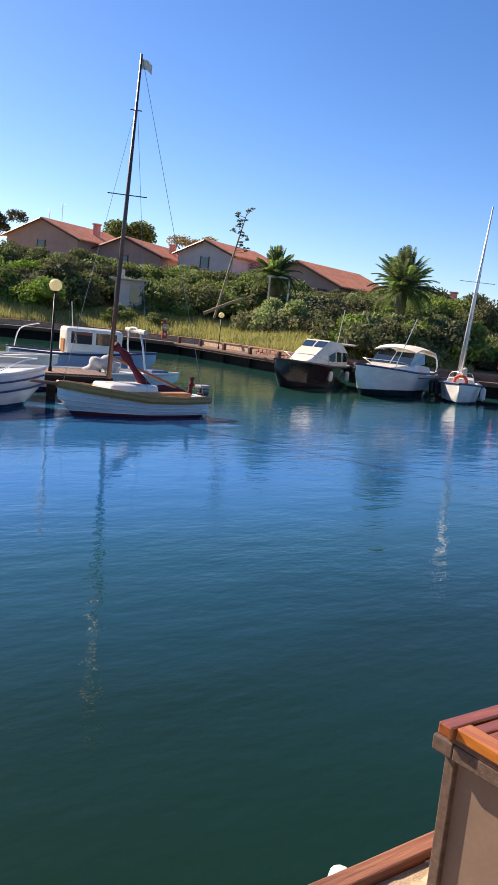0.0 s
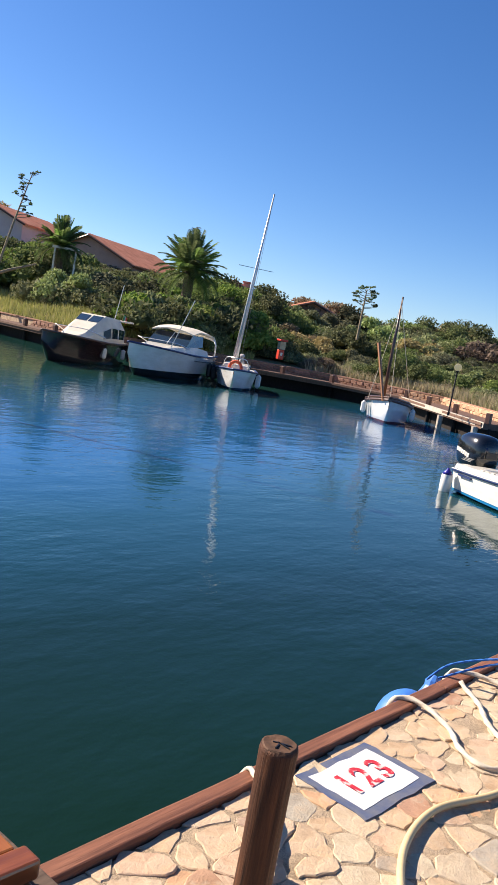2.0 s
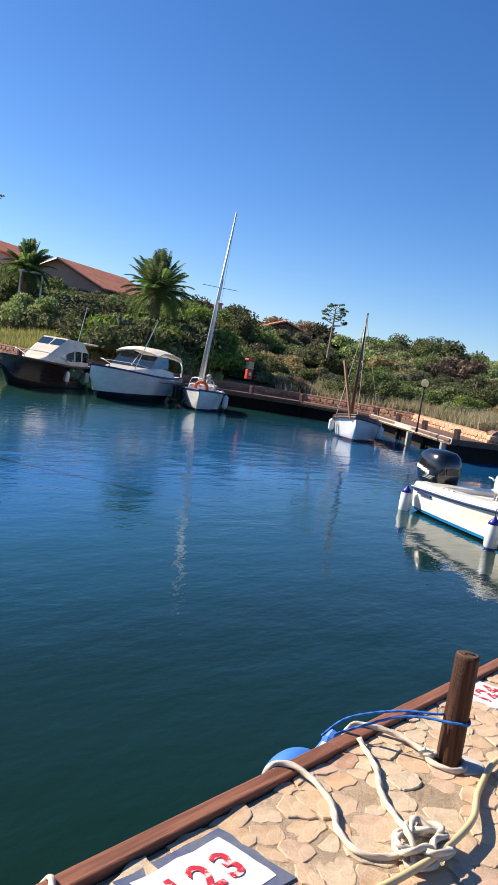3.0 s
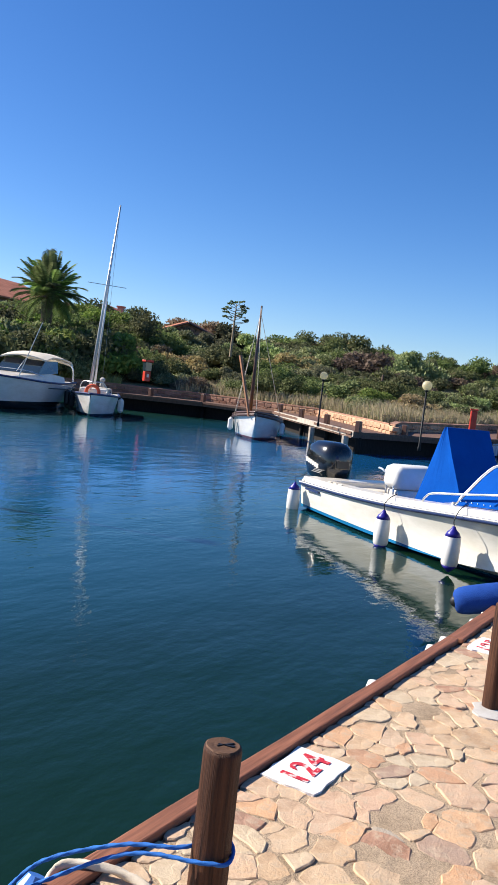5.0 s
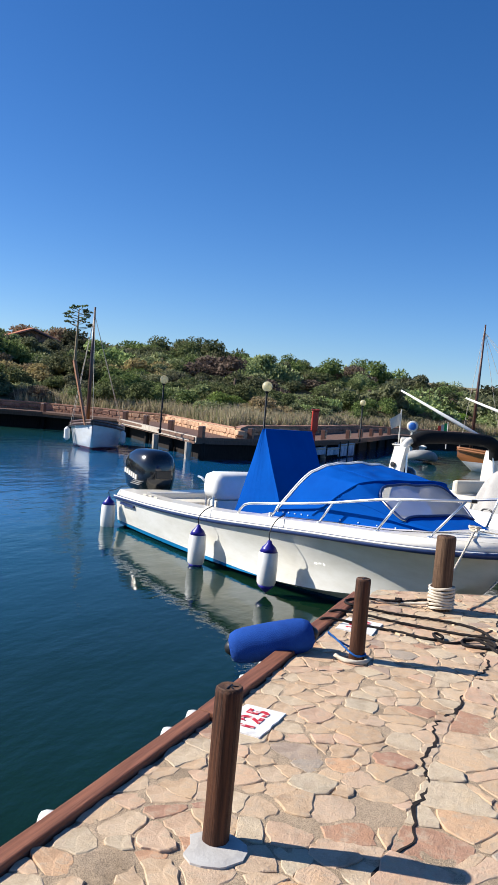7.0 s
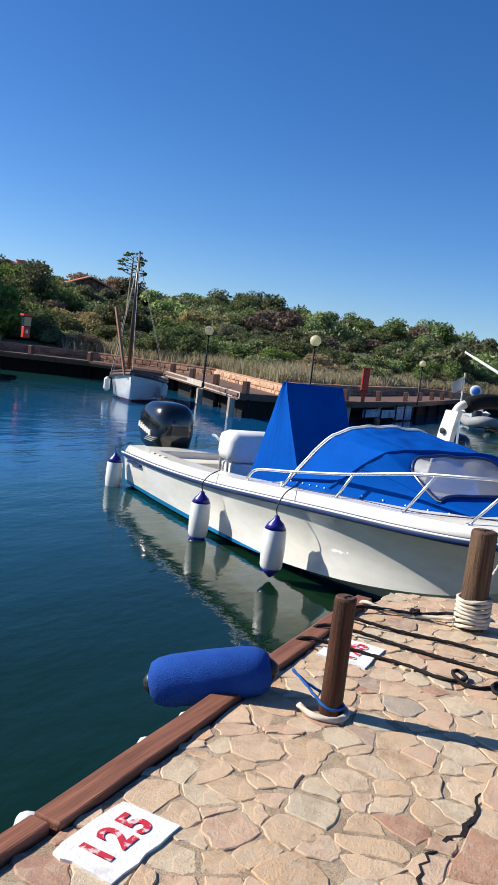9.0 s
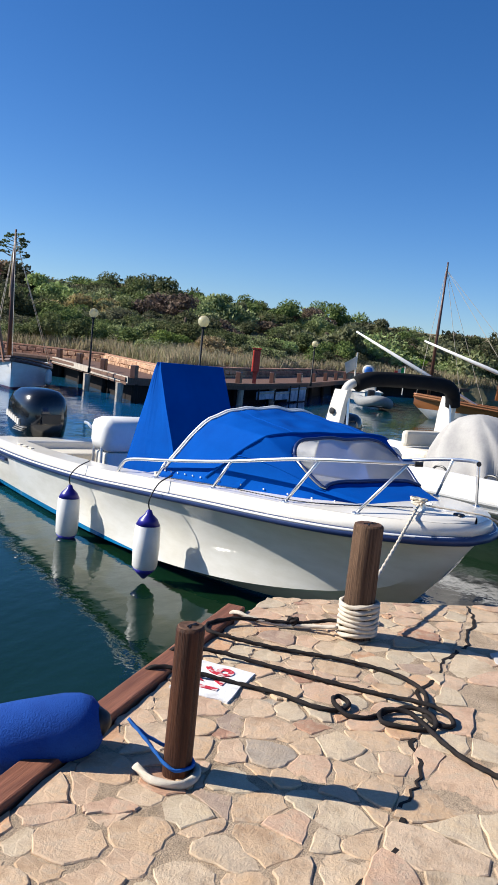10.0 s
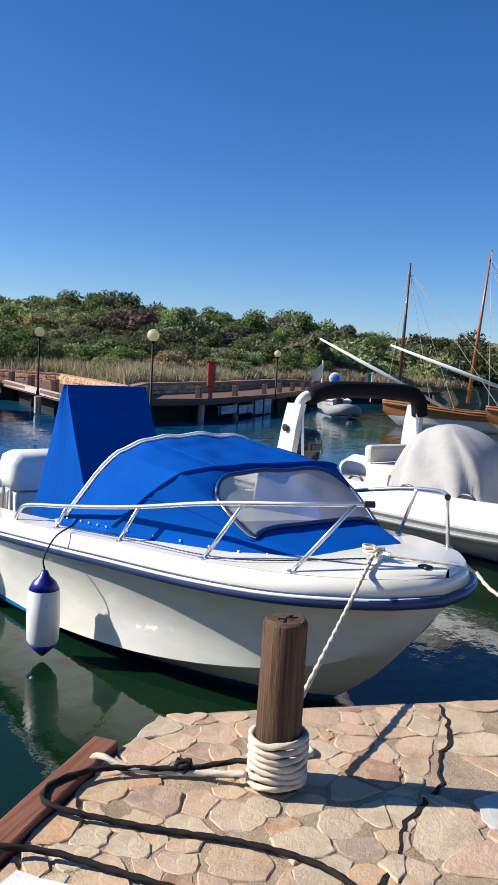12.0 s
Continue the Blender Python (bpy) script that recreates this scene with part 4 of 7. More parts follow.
# ---- houses ----
def house(x, y, z, rz, w, dpt, h, rise, wall, label, gable_win=True, chimney=None, drop=0.0):
    """A gabled house: front gable along local x, roof running back along y."""
    t = thing("house", label, "house", pose(x, y, z, 0, 0, rz), "houses on the hill")
    bm = bmesh.new()
    sec = [(-w / 2, -1.5), (w / 2, -1.5), (w / 2, h), (0, h + rise), (-w / 2, h)]
    loft(bm, [[Vector((a, 0, c)) for a, c in sec], [Vector((a, dpt, c)) for a, c in sec]])
    part("wall", bm, wall, t)
    for s in (-1, 1):
        L = math.hypot(w / 2 + 0.5, rise * (w / 2 + 0.5) / (w / 2))
        ang = math.atan2(rise, w / 2)
        n = int((dpt + 0.8) / 0.07)
        bm = bmesh.new()
        loft(bm, [[Vector((xx, -0.4 + k * 0.07, zz + (0.08 * abs(math.sin(k * math.pi / 4)) if zz else 0))) for xx, zz in ((0, 0), (0, .09), (L * .33, .09), (L * .66, .085), (L, .09), (L, 0))] for k in range(n)])
        m = Matrix.Translation((0, 0, h + rise)) @ Matrix.Rotation(0 if s > 0 else math.pi, 4, 'Z') @ Matrix.Rotation(ang, 4, 'Y')
        if s < 0:
            m = Matrix.Translation((0, 0, h + rise)) @ Matrix.Scale(-1, 4, (1, 0, 0)) @ Matrix.Rotation(ang, 4, 'Y')
        bmesh.ops.transform(bm, matrix=m, verts=bm.verts[:])
        part("roof", bm, TILE, t, "terracotta pantile roof slope")
    fall = rise * 0.5 / (w / 2)
    for s in (-1, 1):
        part("bargeboard", tubem([(0, -0.43, h + rise - 0.02), (s * (w / 2 + 0.5), -0.43, h - fall - 0.02)], 0.09, 6), SPAR_DARK, t, "dark brown gable board")
    if gable_win:
        wn_ = part("window", boxm(-0.45, 0.45, -0.07, 0.02, h * 0.45, h * 0.45 + 1.0, 0.01), DARK_GLASS, t)
        part("frame", boxm(-0.55, -0.452, -0.09, 0.02, h * 0.45 - 0.1, h * 0.45 + 1.1), GREY_WOOD, wn_)
        part("frame", boxm(0.452, 0.55, -0.09, 0.02, h * 0.45 - 0.1, h * 0.45 + 1.1), GREY_WOOD, wn_)
        part("sill", boxm(-0.6, 0.6, -0.14, 0.02, h * 0.45 - 0.2, h * 0.45 - 0.105), PLASTER_W, wn_)
    if chimney:
        cx, cy, ch = chimney
        c = part("chimney", boxm(cx - 0.3, cx + 0.3, cy - 0.3, cy + 0.3, h, h + rise + ch, 0.02), PLASTER, t)
        part("cap", boxm(cx - 0.38, cx + 0.38, cy - 0.38, cy + 0.38, h + rise + ch + 0.01, h + rise + ch + 0.16), TILE, c)
    return t


first_house = house(34.1, 83.0, 6.1, -61, 9.4, 11.3, 2.6, 1.85, PLASTER, "pink plastered house with a tiled gable roof and chimney", True, (2.6, 6.0, 0.3))
for ax, ah in ((-1.6, 2.0), (0.1, 2.6)):
    pole = part("aerial", tubem([(ax, 3.0, 3.6), (ax, 3.0, 3.9 + ah)], 0.03, 6), GALV, first_house, "thin television aerial")
    for dz, half in ((0.0, 0.35), (-0.25, 0.25)):
        part("crossbar", tubem([(ax - half, 3.0, 3.85 + ah + dz), (ax + half, 3.0, 3.85 + ah + dz)], 0.015, 5), GALV, pole)
house(40.9, 77.3, 5.5, -55, 8.4, 13, 2.3, 1.65, PLASTER, "pink house with a low tiled roof and stone chimney", True, (2.8, 6.0, 0.0))
house(47.0, 71.0, 6.0, -66, 6.8, 9.8, 2.5, 1.35, PLASTER_W, "pale house with a tiled gable and dark window", True)
house(47.4, 56.1, 4.4, -71, 8.8, 11.4, 1.5, 1.85, PLASTER, "low house with a long terracotta roof behind the bushes", False)
house(63.0, 52.8, 4.2, -60, 4.5, 6, 1.5, 1.0, PLASTER, "small tiled house roof showing above the scrub", False, (1.0, 1.0, 0.1))
house(58.2, 39.4, 3.9, -50, 3.2, 5, 0.9, 0.6, PLASTER, "low tiled roof half hidden in the bushes", False)

shed = thing("garden_shed", "small pale shed with a lean-to roof among bushes", "shed", pose(31.0, 56.6, 2.75, 0, 0, -35))
part("wall", boxm(-1.1, 1.1, 0, 2, -1, 1.5), PLASTER_W, shed)
part("opening", boxm(0.1, 0.9, -0.03, 0.02, -0.2, 1.1), DARK_GLASS, shed)
part("roof", boxm(-1.5, 1.5, -0.6, 2.3, 1.5, 1.62, 0.02), CONCRETE, shed)
part("chimney", boxm(-0.9, -0.5, 0.4, 0.8, 1.62, 2.3), CONCRETE, shed)
pergola = thing("pergola", "small white timber pergola under the palm", "pergola", pose(36.9, 45.1, 4.15, 0, 0, -35))
for k in (-0.7, 0.7):
    part("post", boxm(k - 0.06, k + 0.06, -0.06, 0.06, -1.5, 1.1), WHITE, pergola)
part("beam", boxm(-0.9, 0.9, -0.09, 0.09, 1.1, 1.25), WHITE, pergola)


def flower_bush(x, y, z, r, seed):
    g = np.random.default_rng(seed)
    v, f, _, _ = leaf_cloud(g, 700, r, 0.7, 0.06, 8)
    t = thing("bougainvillea", "pink bougainvillea in bloom against the house", "bush", pose(x, y, z))
    data_obj("blossom", v.tolist(), f.tolist(), FLOWER, t)
    v, f, _, _ = leaf_cloud(g, 500, r * 0.95, 0.7, 0.06, 8)
    data_obj("leaves", v.tolist(), f.tolist(), LEAF[1], t)


flower_bush(52.0, 69.4, 7.4, 1.4, 61)
flower_bush(41.0, 79.6, 7.6, 1.2, 62)
# ---- near quay things ----
def round_post(x, y, h, r, seed, mat, lean=(0, 0), label="dark round timber mooring post set in the quay"):
    g = random.Random(seed)
    t = thing("mooring_post", label, "post", pose(x, y, 0), "mooring posts on the quay")
    n = 20
    ph = [g.uniform(0, 6.28) for _ in range(4)]

    def rad(th, z):
        return r * (1 + 0.035 * math.sin(2 * th + ph[0]) + 0.03 * math.sin(5 * th + ph[1]) + 0.02 * math.sin(9 * th + ph[2] + z * 2) + 0.02 * math.sin(z * 9 + ph[3])
                    - (0.10 if abs((th - ph[0]) % 6.283 - 3.1) < 0.12 else 0))
    rings = []
    zs = [-0.3, 0.0, h * 0.25, h * 0.5, h * 0.75, h - 0.012, h]
    for z in zs:
        k = 0.94 if z == h else 1.0
        rings.append([Vector((lean[0] * z + rad(2 * math.pi * i / n, z) * k * math.cos(2 * math.pi * i / n), lean[1] * z + rad(2 * math.pi * i / n, z) * k * math.sin(2 * math.pi * i / n), z)) for i in range(n)])
    bm = bmesh.new()
    loft(bm, rings)
    part("shaft", bm, mat, t, smooth=True)
    cap_ = bmesh.new()
    loft(cap_, [[Vector((lean[0] * h + (p.x - lean[0] * h) * f, lean[1] * h + (p.y - lean[1] * h) * f, h + dz)) for p in rings[-1]] for f, dz in ((0.97, 0.0005), (0.9, 0.004), (0.5, 0.002), (0.08, 0.004))])
    part("end_grain", cap_, POST_END, t, "weathered end grain of the post top")
    for k in range(3):
        a = g.uniform(0, 3.14)
        s = part("split", boxm(-r * 0.6, r * 0.6 * g.uniform(-.2, .8), -0.0018, 0.0018, h + 0.002, h + 0.006, 0, Matrix.Translation((lean[0] * h, lean[1] * h, 0)) @ Matrix.Rotation(a, 4, 'Z')), BLACK, t)
    return t


round_post(4.105, -0.585, 0.62, 0.055, 1, POSTW)
round_post(6.795, -0.435, 0.53, 0.058, 2, POSTW)
round_post(9.165, -0.575, 0.555, 0.05, 3, POSTW, (0.02, 0.0))
round_post(11.51, -0.42, 0.51, 0.049, 4, POSTW)
round_post(13.2, -0.635, 0.60, 0.076, 5, POSTW_OLD, label="thick weathered mooring post wrapped with white rope")


def mortar_pad(x, y, r, seed, h=0.011):
    g = random.Random(seed)
    ring = [(x + r * g.uniform(.8, 1.15) * math.cos(k * 0.45), y + r * g.uniform(.7, 1.0) * math.sin(k * 0.45)) for k in range(14)]
    bm = bmesh.new()
    loft(bm, [[Vector((px, py, -0.05)) for px, py in ring], [Vector((px, py, 0.008)) for px, py in ring], [Vector((x + (px - x) * .7, y + (py - y) * .7, h)) for px, py in ring]])
    tagged(obj("mortar_pad", bm, CONCRETE, smooth=False), "pale grey cement pad on the paving", "cement pad")


mortar_pad(9.12, -0.6, 0.13, 1)
mortar_pad(4.08, -0.62, 0.15, 2)
mortar_pad(13.36, -1.42, 0.13, 3, 0.012)
mortar_pad(6.85, -0.5, 0.10, 4, 0.012)

# edge timbers, butted end to end
edge = tagged(new("edge_timber"), "red-brown stained timbers along the quay edge", "edge timber")
rng = random.Random(9)
for x0, x1 in ((-9, -5.2), (-5.2, -1.6), (-1.6, 1.9), (1.9, 6.42), (6.42, 10.15), (10.15, 13.22)):
    bm = boxm(x0 + 0.004, x1 - 0.004, -0.10 if x0 > 10 else -0.072, 0.004, -0.16, 0.026, 0.008)
    bmesh.ops.subdivide_edges(bm, edges=[e for e in bm.edges if abs(e.verts[0].co.x - e.verts[1].co.x) > 1], cuts=14, use_grid_fill=True)
    for v in bm.verts:
        v.co += Vector((0, 0.004 * noise.noise(v.co * 1.7), 0.004 * noise.noise(v.co * 2.3 + Vector((5, 0, 0)))))
    if x0 > 10:
        for v in bm.verts:
            v.co.y += 0.09 * (v.co.x - 10.15) / 3.1
    part("timber", bm, BEAM, edge)
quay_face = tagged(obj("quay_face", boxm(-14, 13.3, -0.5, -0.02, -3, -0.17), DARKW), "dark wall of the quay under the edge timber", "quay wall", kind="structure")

for k, x in enumerate((2.42, 9.0, 9.9, 10.15, 10.78, 11.06, 13.08)):
    bm = bmesh.new()
    tube(bm, smooth_line([(x, 0.02, -0.5), (x, 0.035, -0.2), (x, 0.02, -0.06), (x, 0.005, 0.004)], 4), [0.045] * 12 + [0.03], 12)
    tagged(obj("bumper", bm, WHITE_VINYL, smooth=True), "white rubber bumper on the quay edge", "bumper", "bumpers along the quay edge")


# ---- berth numbers painted on the paving ----
def berth(x0, x1, y0, y1, digits, rz=0, border=False, seed=0):
    t = thing("berth_number", f"white painted berth number {digits} with red numerals", "painted number", pose((x0 + x1) / 2, (y0 + y1) / 2, 0, 0, 0, rz), "berth numbers on the quay")
    w, h = x1 - x0, y1 - y0
    g = random.Random(seed)

    def patch(w, h, z0, z1, jag):
        pts = []
        for a, b in (((-w / 2, -h / 2), (w / 2, -h / 2)), ((w / 2, -h / 2), (w / 2, h / 2)), ((w / 2, h / 2), (-w / 2, h / 2)), ((-w / 2, h / 2), (-w / 2, -h / 2))):
            for k in range(6):
                s = k / 6
                pts.append((a[0] + (b[0] - a[0]) * s + g.uniform(-jag, jag), a[1] + (b[1] - a[1]) * s + g.uniform(-jag, jag)))
        return prism(pts, z0, z1)
    if border:
        part("border", patch(w + 0.085, h + 0.085, -0.01, 0.0068, 0.007), PAINT_B, t, "faded blue painted border")
    part("plate", patch(w, h, -0.01, 0.0085, 0.006), PAINT_W, t)
    for k, ch in enumerate(digits):
        cu = bpy.data.curves.new("numeral", 'FONT')
        cu.body = ch
        cu.size = h * 0.7
        cu.align_x = 'CENTER'
        cu.align_y = 'CENTER'
        cu.extrude = 0.0015
        cu.offset = 0.004
        tmp = bpy.data.objects.new("numeral", cu)
        scene.collection.objects.link(tmp)
        bpy.context.view_layer.update()
        me = bpy.data.meshes.new_from_object(tmp.evaluated_get(bpy.context.evaluated_depsgraph_get()))
        bpy.data.objects.remove(tmp)
        me.materials.clear()
        me.materials.append(PAINT_R)
        o = new("numeral", me)
        o.parent = t
        o.location = ((k - 1) * w * 0.27, 0, 0.0105)


berth(5.02, 5.45, -0.43, -0.165, "123", -1, True, 1)
berth(7.66, 8.0, -0.325, -0.085, "124", 2, False, 2)
berth(10.06, 10.4, -0.37, -0.15, "125", 0, False, 3)
berth(12.09, 12.43, -0.36, -0.10, "126", 1, False, 4)


# ---- storage box with a teak grating ----
box = thing("storage_box", "grey-brown painted dock box with a rimmed top", "box", pose(2.89, -0.52, 0))
W2, D2, HT = 0.35, 0.235, 0.575
bm = bmesh.new()
loft(bm, [[Vector((sx * (W2 + e), sy * (D2 + e), z)) for sx, sy in ((-1, -1), (1, -1), (1, 1), (-1, 1))] for e, z in ((0.0, 0.004), (0.0, HT))])
part("body", bm, PANEL, box)
for sx in (-1, 1):
    for sy in (-1, 1):
        part("corner_batten", boxm(sx * W2 - 0.02, sx * W2 + 0.02, sy * D2 - 0.02, sy * D2 + 0.02, 0.004, HT, 0.004), GREY_WOOD, box)
for nm, a in (("rim_board", (-0.405, 0.405, -0.295, -0.205)), ("rim_board", (-0.405, 0.405, 0.205, 0.285)), ("rim_board", (-0.405, -0.325, -0.204, 0.204)), ("rim_board", (0.325, 0.405, -0.204, 0.204))):
    part(nm, boxm(*a, HT, 0.627, 0.005), GREY_WOOD, box)
part("well", boxm(-0.324, 0.324, -0.203, 0.203, HT - 0.02, HT + 0.01), DARKW, box)
part("latch", boxm(0.02, 0.06, -0.262, -0.256, 0.38, 0.5, 0.002), BLACK, box)

grate = thing("teak_grating", "varnished two-tone teak grating on the dock box", "grating", pose(2.855, -0.475, 0.628, 0, 0, -1.5))
LW, LD = 0.402, 0.195
part("front_rail", boxm(-LW, LW, -LD, -LD + 0.055, 0.022, 0.062, 0.006), TEAK, grate)
part("back_rail", boxm(-LW, LW, LD - 0.055, LD, 0.022, 0.062, 0.006), TEAK, grate)
for x0, x1 in ((-LW + 0.02, -LW + 0.085), (-0.035, 0.035), (LW - 0.085, LW - 0.02)):
    part("cross_rail", boxm(x0, x1, -LD + 0.0555, LD - 0.0555, 0.022, 0.0605, 0.005), TEAK_X, grate)
for x0, x1 in ((-LW + 0.0855, -0.0355), (0.0355, LW - 0.0855)):
    for k in range(5):
        y0 = -LD + 0.058 + k * 0.0545
        part("slat", boxm(x0, x1, y0, y0 + 0.0478, 0.026, 0.0585, 0.004), TEAK, grate)
part("tray", boxm(-LW + 0.03, LW - 0.03, -LD + 0.02, LD - 0.02, 0.0, 0.0215, 0.004), SPAR_DARK, grate)
part("drip_edge", boxm(-LW + 0.01, LW - 0.01, -LD - 0.018, -LD + 0.019, 0.001, 0.014, 0.003), TEAK, grate)
knob = part("knob", lathe([(0.014, 0), (0.01, 0.012), (0.018, 0.02), (0.02, 0.026), (0.014, 0.032), (0.004, 0.034)], 14, Matrix.Translation((0.005, LD - 0.03, 0.062))), BRASS, grate, "tarnished metal knob", True)

brush = thing("scrubbing_brush", "wooden deck brush with bright yellow bristles lying on the grating", "brush", pose(2.70, -0.505, 0.719, 0, 0, -83) @ Matrix.Scale(0.8, 4))
bm = bmesh.new()
rings = []
for i in range(15):
    s = -1 + 2 * i / 14
    wv = 0.036 * math.sqrt(max(0.02, 1 - abs(s) ** 2.6))
    rings.append([Vector((s * 0.15, c * wv, z)) for c, z in ((-1, -0.035), (1, -0.035), (1.05, -0.022), (1, -0.008), (-1, -0.008), (-1.05, -0.022))])
loft(bm, rings)
part("handle_block", bm, BRUSH_WOOD, brush, "pale wooden brush block")
part("socket", tubem([(0.0, -0.03, -0.02), (0.0, -0.075, -0.018)], [0.018, 0.014], 10), WHITE_VINYL, brush)
g = np.random.default_rng(5)
n = 15000
s = g.uniform(-1, 1, n)
c = g.uniform(-1, 1, n)
px, py = s * 0.152, c * 0.042 * np.sqrt(np.clip(1 - np.abs(s) ** 3, 0.05, 1))
tipx, tipy = px * 1.13 + g.normal(size=n) * .004, py * 1.45 + g.normal(size=n) * .004
hz = 0.036 - 0.016 * (np.abs(c) ** 2) + g.normal(size=n) * .003
a = g.uniform(0, 6.28, n)
wd = 0.0016
v = np.stack([np.stack([px - wd * np.cos(a), py - wd * np.sin(a), 0 * px - 0.009], 1), np.stack([px + wd * np.cos(a), py + wd * np.sin(a), 0 * px - 0.009], 1),
              np.stack([tipx + wd * np.cos(a), tipy + wd * np.sin(a), hz], 1), np.stack([tipx - wd * np.cos(a), tipy - wd * np.sin(a), hz], 1)], 1).reshape(-1, 3)
o = data_obj("bristles", v.tolist(), np.arange(4 * n).reshape(-1, 4).tolist(), YELLOW, brush)
o["kind"] = "stuff"


# ---- fenders ----
def fender(p, q, r, mat, end_mat, label, name="fender"):
    """A cylindrical fender from p to q with moulded ends."""
    L = (Vector(q) - Vector(p)).length
    t = thing(name, label, "fender", along(p, q))
    rr = r
    prof = [(rr * .30, 0.0), (rr * .55, 0.012), (rr * .76, L * .05), (rr * .92, L * .12), (rr, L * .22), (rr * 1.03, L * .5), (rr, L * .8), (rr * .93, L * .9), (rr * .78, L * .96), (rr * .55, L - 0.01), (rr * .3, L)]
    part("body", lathe(prof, 28), mat, t, smooth=True)
    for z0, s in ((0, -1), (L, 1)):
        part("eye", lathe([(rr * .5, z0 - s * 0.012), (rr * .36, z0 + s * 0.004), (rr * .28, z0 + s * .014), (rr * .16, z0 + s * 0.024), (rr * .05, z0 + s * 0.026)], 14), end_mat, t, smooth=True)
    return t


fender((11.49, -0.14, 0.118), (11.245, 0.335, -0.015), 0.113, BLUE_FUR, BLACK, "fat royal blue fleece-covered fender lying over the quay edge")
b2 = thing("buoy_fender", "blue ball fender hanging outside the quay edge", "fender", pose(6.42, 0.14, -0.25))
bm = bmesh.new()
bmesh.ops.create_uvsphere(bm, u_segments=24, v_segments=16, radius=0.165)
bmesh.ops.scale(bm, vec=(1.25, 0.9, 1.0), verts=bm.verts[:])
part("body", bm, BLUE_BUOY, b2, smooth=True)
part("neck", lathe([(0.06, 0.12), (0.045, 0.17), (0.05, 0.2), (0.03, 0.24)], 12, Matrix.Translation((0.14, -0.03, 0)) @ Matrix.Rotation(0.5, 4, 'Y')), BLUE_BUOY, b2)


# ---- ropes ----
def rope(name, pts, r, mat, label, steps=8):
    body = tubem(smooth_line(pts, steps), r, 12) if mat is HOSE else rope_mesh(pts, r, steps)
    o = obj(name, body, mat, smooth=True)
    return tagged(o, label, "rope")


Z = 0.014
rope("mooring_line", [(5.95, 0.06, -0.3), (5.98, 0.03, -0.02), (6.04, 0.0, 0.034), (6.06, -0.12, 0.036), (5.99, -0.30, Z), (5.85, -0.42, Z), (5.79, -0.55, Z), (5.86, -0.64, Z), (5.95, -0.68, 0.03)], 0.013, ROPE_W, "cream laid mooring rope lying over the quay edge")
rope("mooring_line", [(6.57, -0.08, 0.03), (6.53, -0.13, 0.02), (6.42, -0.26, Z), (6.24, -0.39, Z), (6.12, -0.53, Z), (6.02, -0.66, 0.03)], 0.013, ROPE_W, "cream laid rope with a whipped end")
g = random.Random(3)
kn = []
for k in range(40):
    a = k * 0.83
    rr = 0.075 + 0.04 * math.sin(k * 1.9)
    kn.append((5.99 + rr * math.cos(a) * 1.25, -0.70 + rr * math.sin(a), 0.02 + 0.028 * (1 + math.sin(k * 1.31))))
rope("rope_tangle", kn, 0.012, ROPE_W, "tangled knot of cream rope on the paving", 5)
rope("mooring_line", [(6.64, 0.08, -0.25), (6.66, 0.04, 0.0), (6.72, -0.02, 0.034), (6.78, -0.16, 0.03), (6.76, -0.30, 0.025), (6.70, -0.40, Z), (6.72, -0.5, Z), (6.80, -0.52, Z), (6.87, -0.46, Z)], 0.013, ROPE_W, "cream rope looped round the foot of a post")
rope("knot", [(6.74 + 0.03 * math.cos(k * 1.3), -0.36 + 0.03 * math.sin(k * 1.7), 0.03 + 0.012 * math.sin(k * 2.1)) for k in range(16)], 0.009, ROPE_W, "small cream rope knot on the paving", 5)
rope("blue_lashing", [(6.53, 0.10, -0.02), (6.58, 0.0, 0.1), (6.68, -0.2, 0.19), (6.74, -0.375, 0.23), (6.86, -0.40, 0.225), (6.865, -0.46, 0.22), (6.78, -0.505, 0.22), (6.73, -0.45, 0.22), (6.68, -0.22, 0.17), (6.56, 0.05, 0.0)], 0.006, ROPE_BLUE, "thin blue rope tied from a post to a buoy")
rope("water_hose", [(4.55, -0.86, 0.02), (4.9, -0.66, 0.02), (5.25, -0.6, 0.02), (5.6, -0.70, 0.02), (5.95, -0.77, 0.05), (6.3, -0.76, 0.05), (6.62, -0.66, 0.02), (6.95, -0.60, 0.03), (7.13, -0.66, 0.04), (7.24, -0.80, 0.03), (7.20, -1.0, 0.02), (7.0, -1.15, 0.02), (6.7, -1.1, 0.02), (6.6, -0.92, 0.03), (6.8, -0.75, 0.05), (7.05, -0.72, 0.05), (7.2, -0.9, 0.05), (7.12, -1.1, 0.03), (6.8, -1.25, 0.02), (6.3, -1.2, 0.02), (5.9, -1.3, 0.02)], 0.0145, HOSE, "cream water hose lying in loops")
rope("mooring_line", [(4.80, 0.02, -0.02), (4.81, -0.02, 0.04), (4.66, -0.2, 0.06), (4.42, -0.4, 0.05), (4.3, -0.5, 0.03), (4.22, -0.58, 0.02), (4.18, -0.66, 0.015)], 0.011, ROPE_W, "white rope from the quay edge to a post")
rope("knot", [(4.4 + 0.035 * math.cos(k * 1.25), -0.415 + 0.03 * math.sin(k * 1.6), 0.06 + 0.02 * math.sin(k * 2.0)) for k in range(18)], 0.009, ROPE_W, "white rope knot tied in the line", 5)
rope("mooring_line", [(11.44, -0.30, 0.02), (11.40, -0.40, Z), (11.44, -0.485, Z), (11.53, -0.49, Z), (11.58, -0.42, Z), (11.55, -0.36, Z)], 0.013, ROPE_W, "white rope end round a post foot")
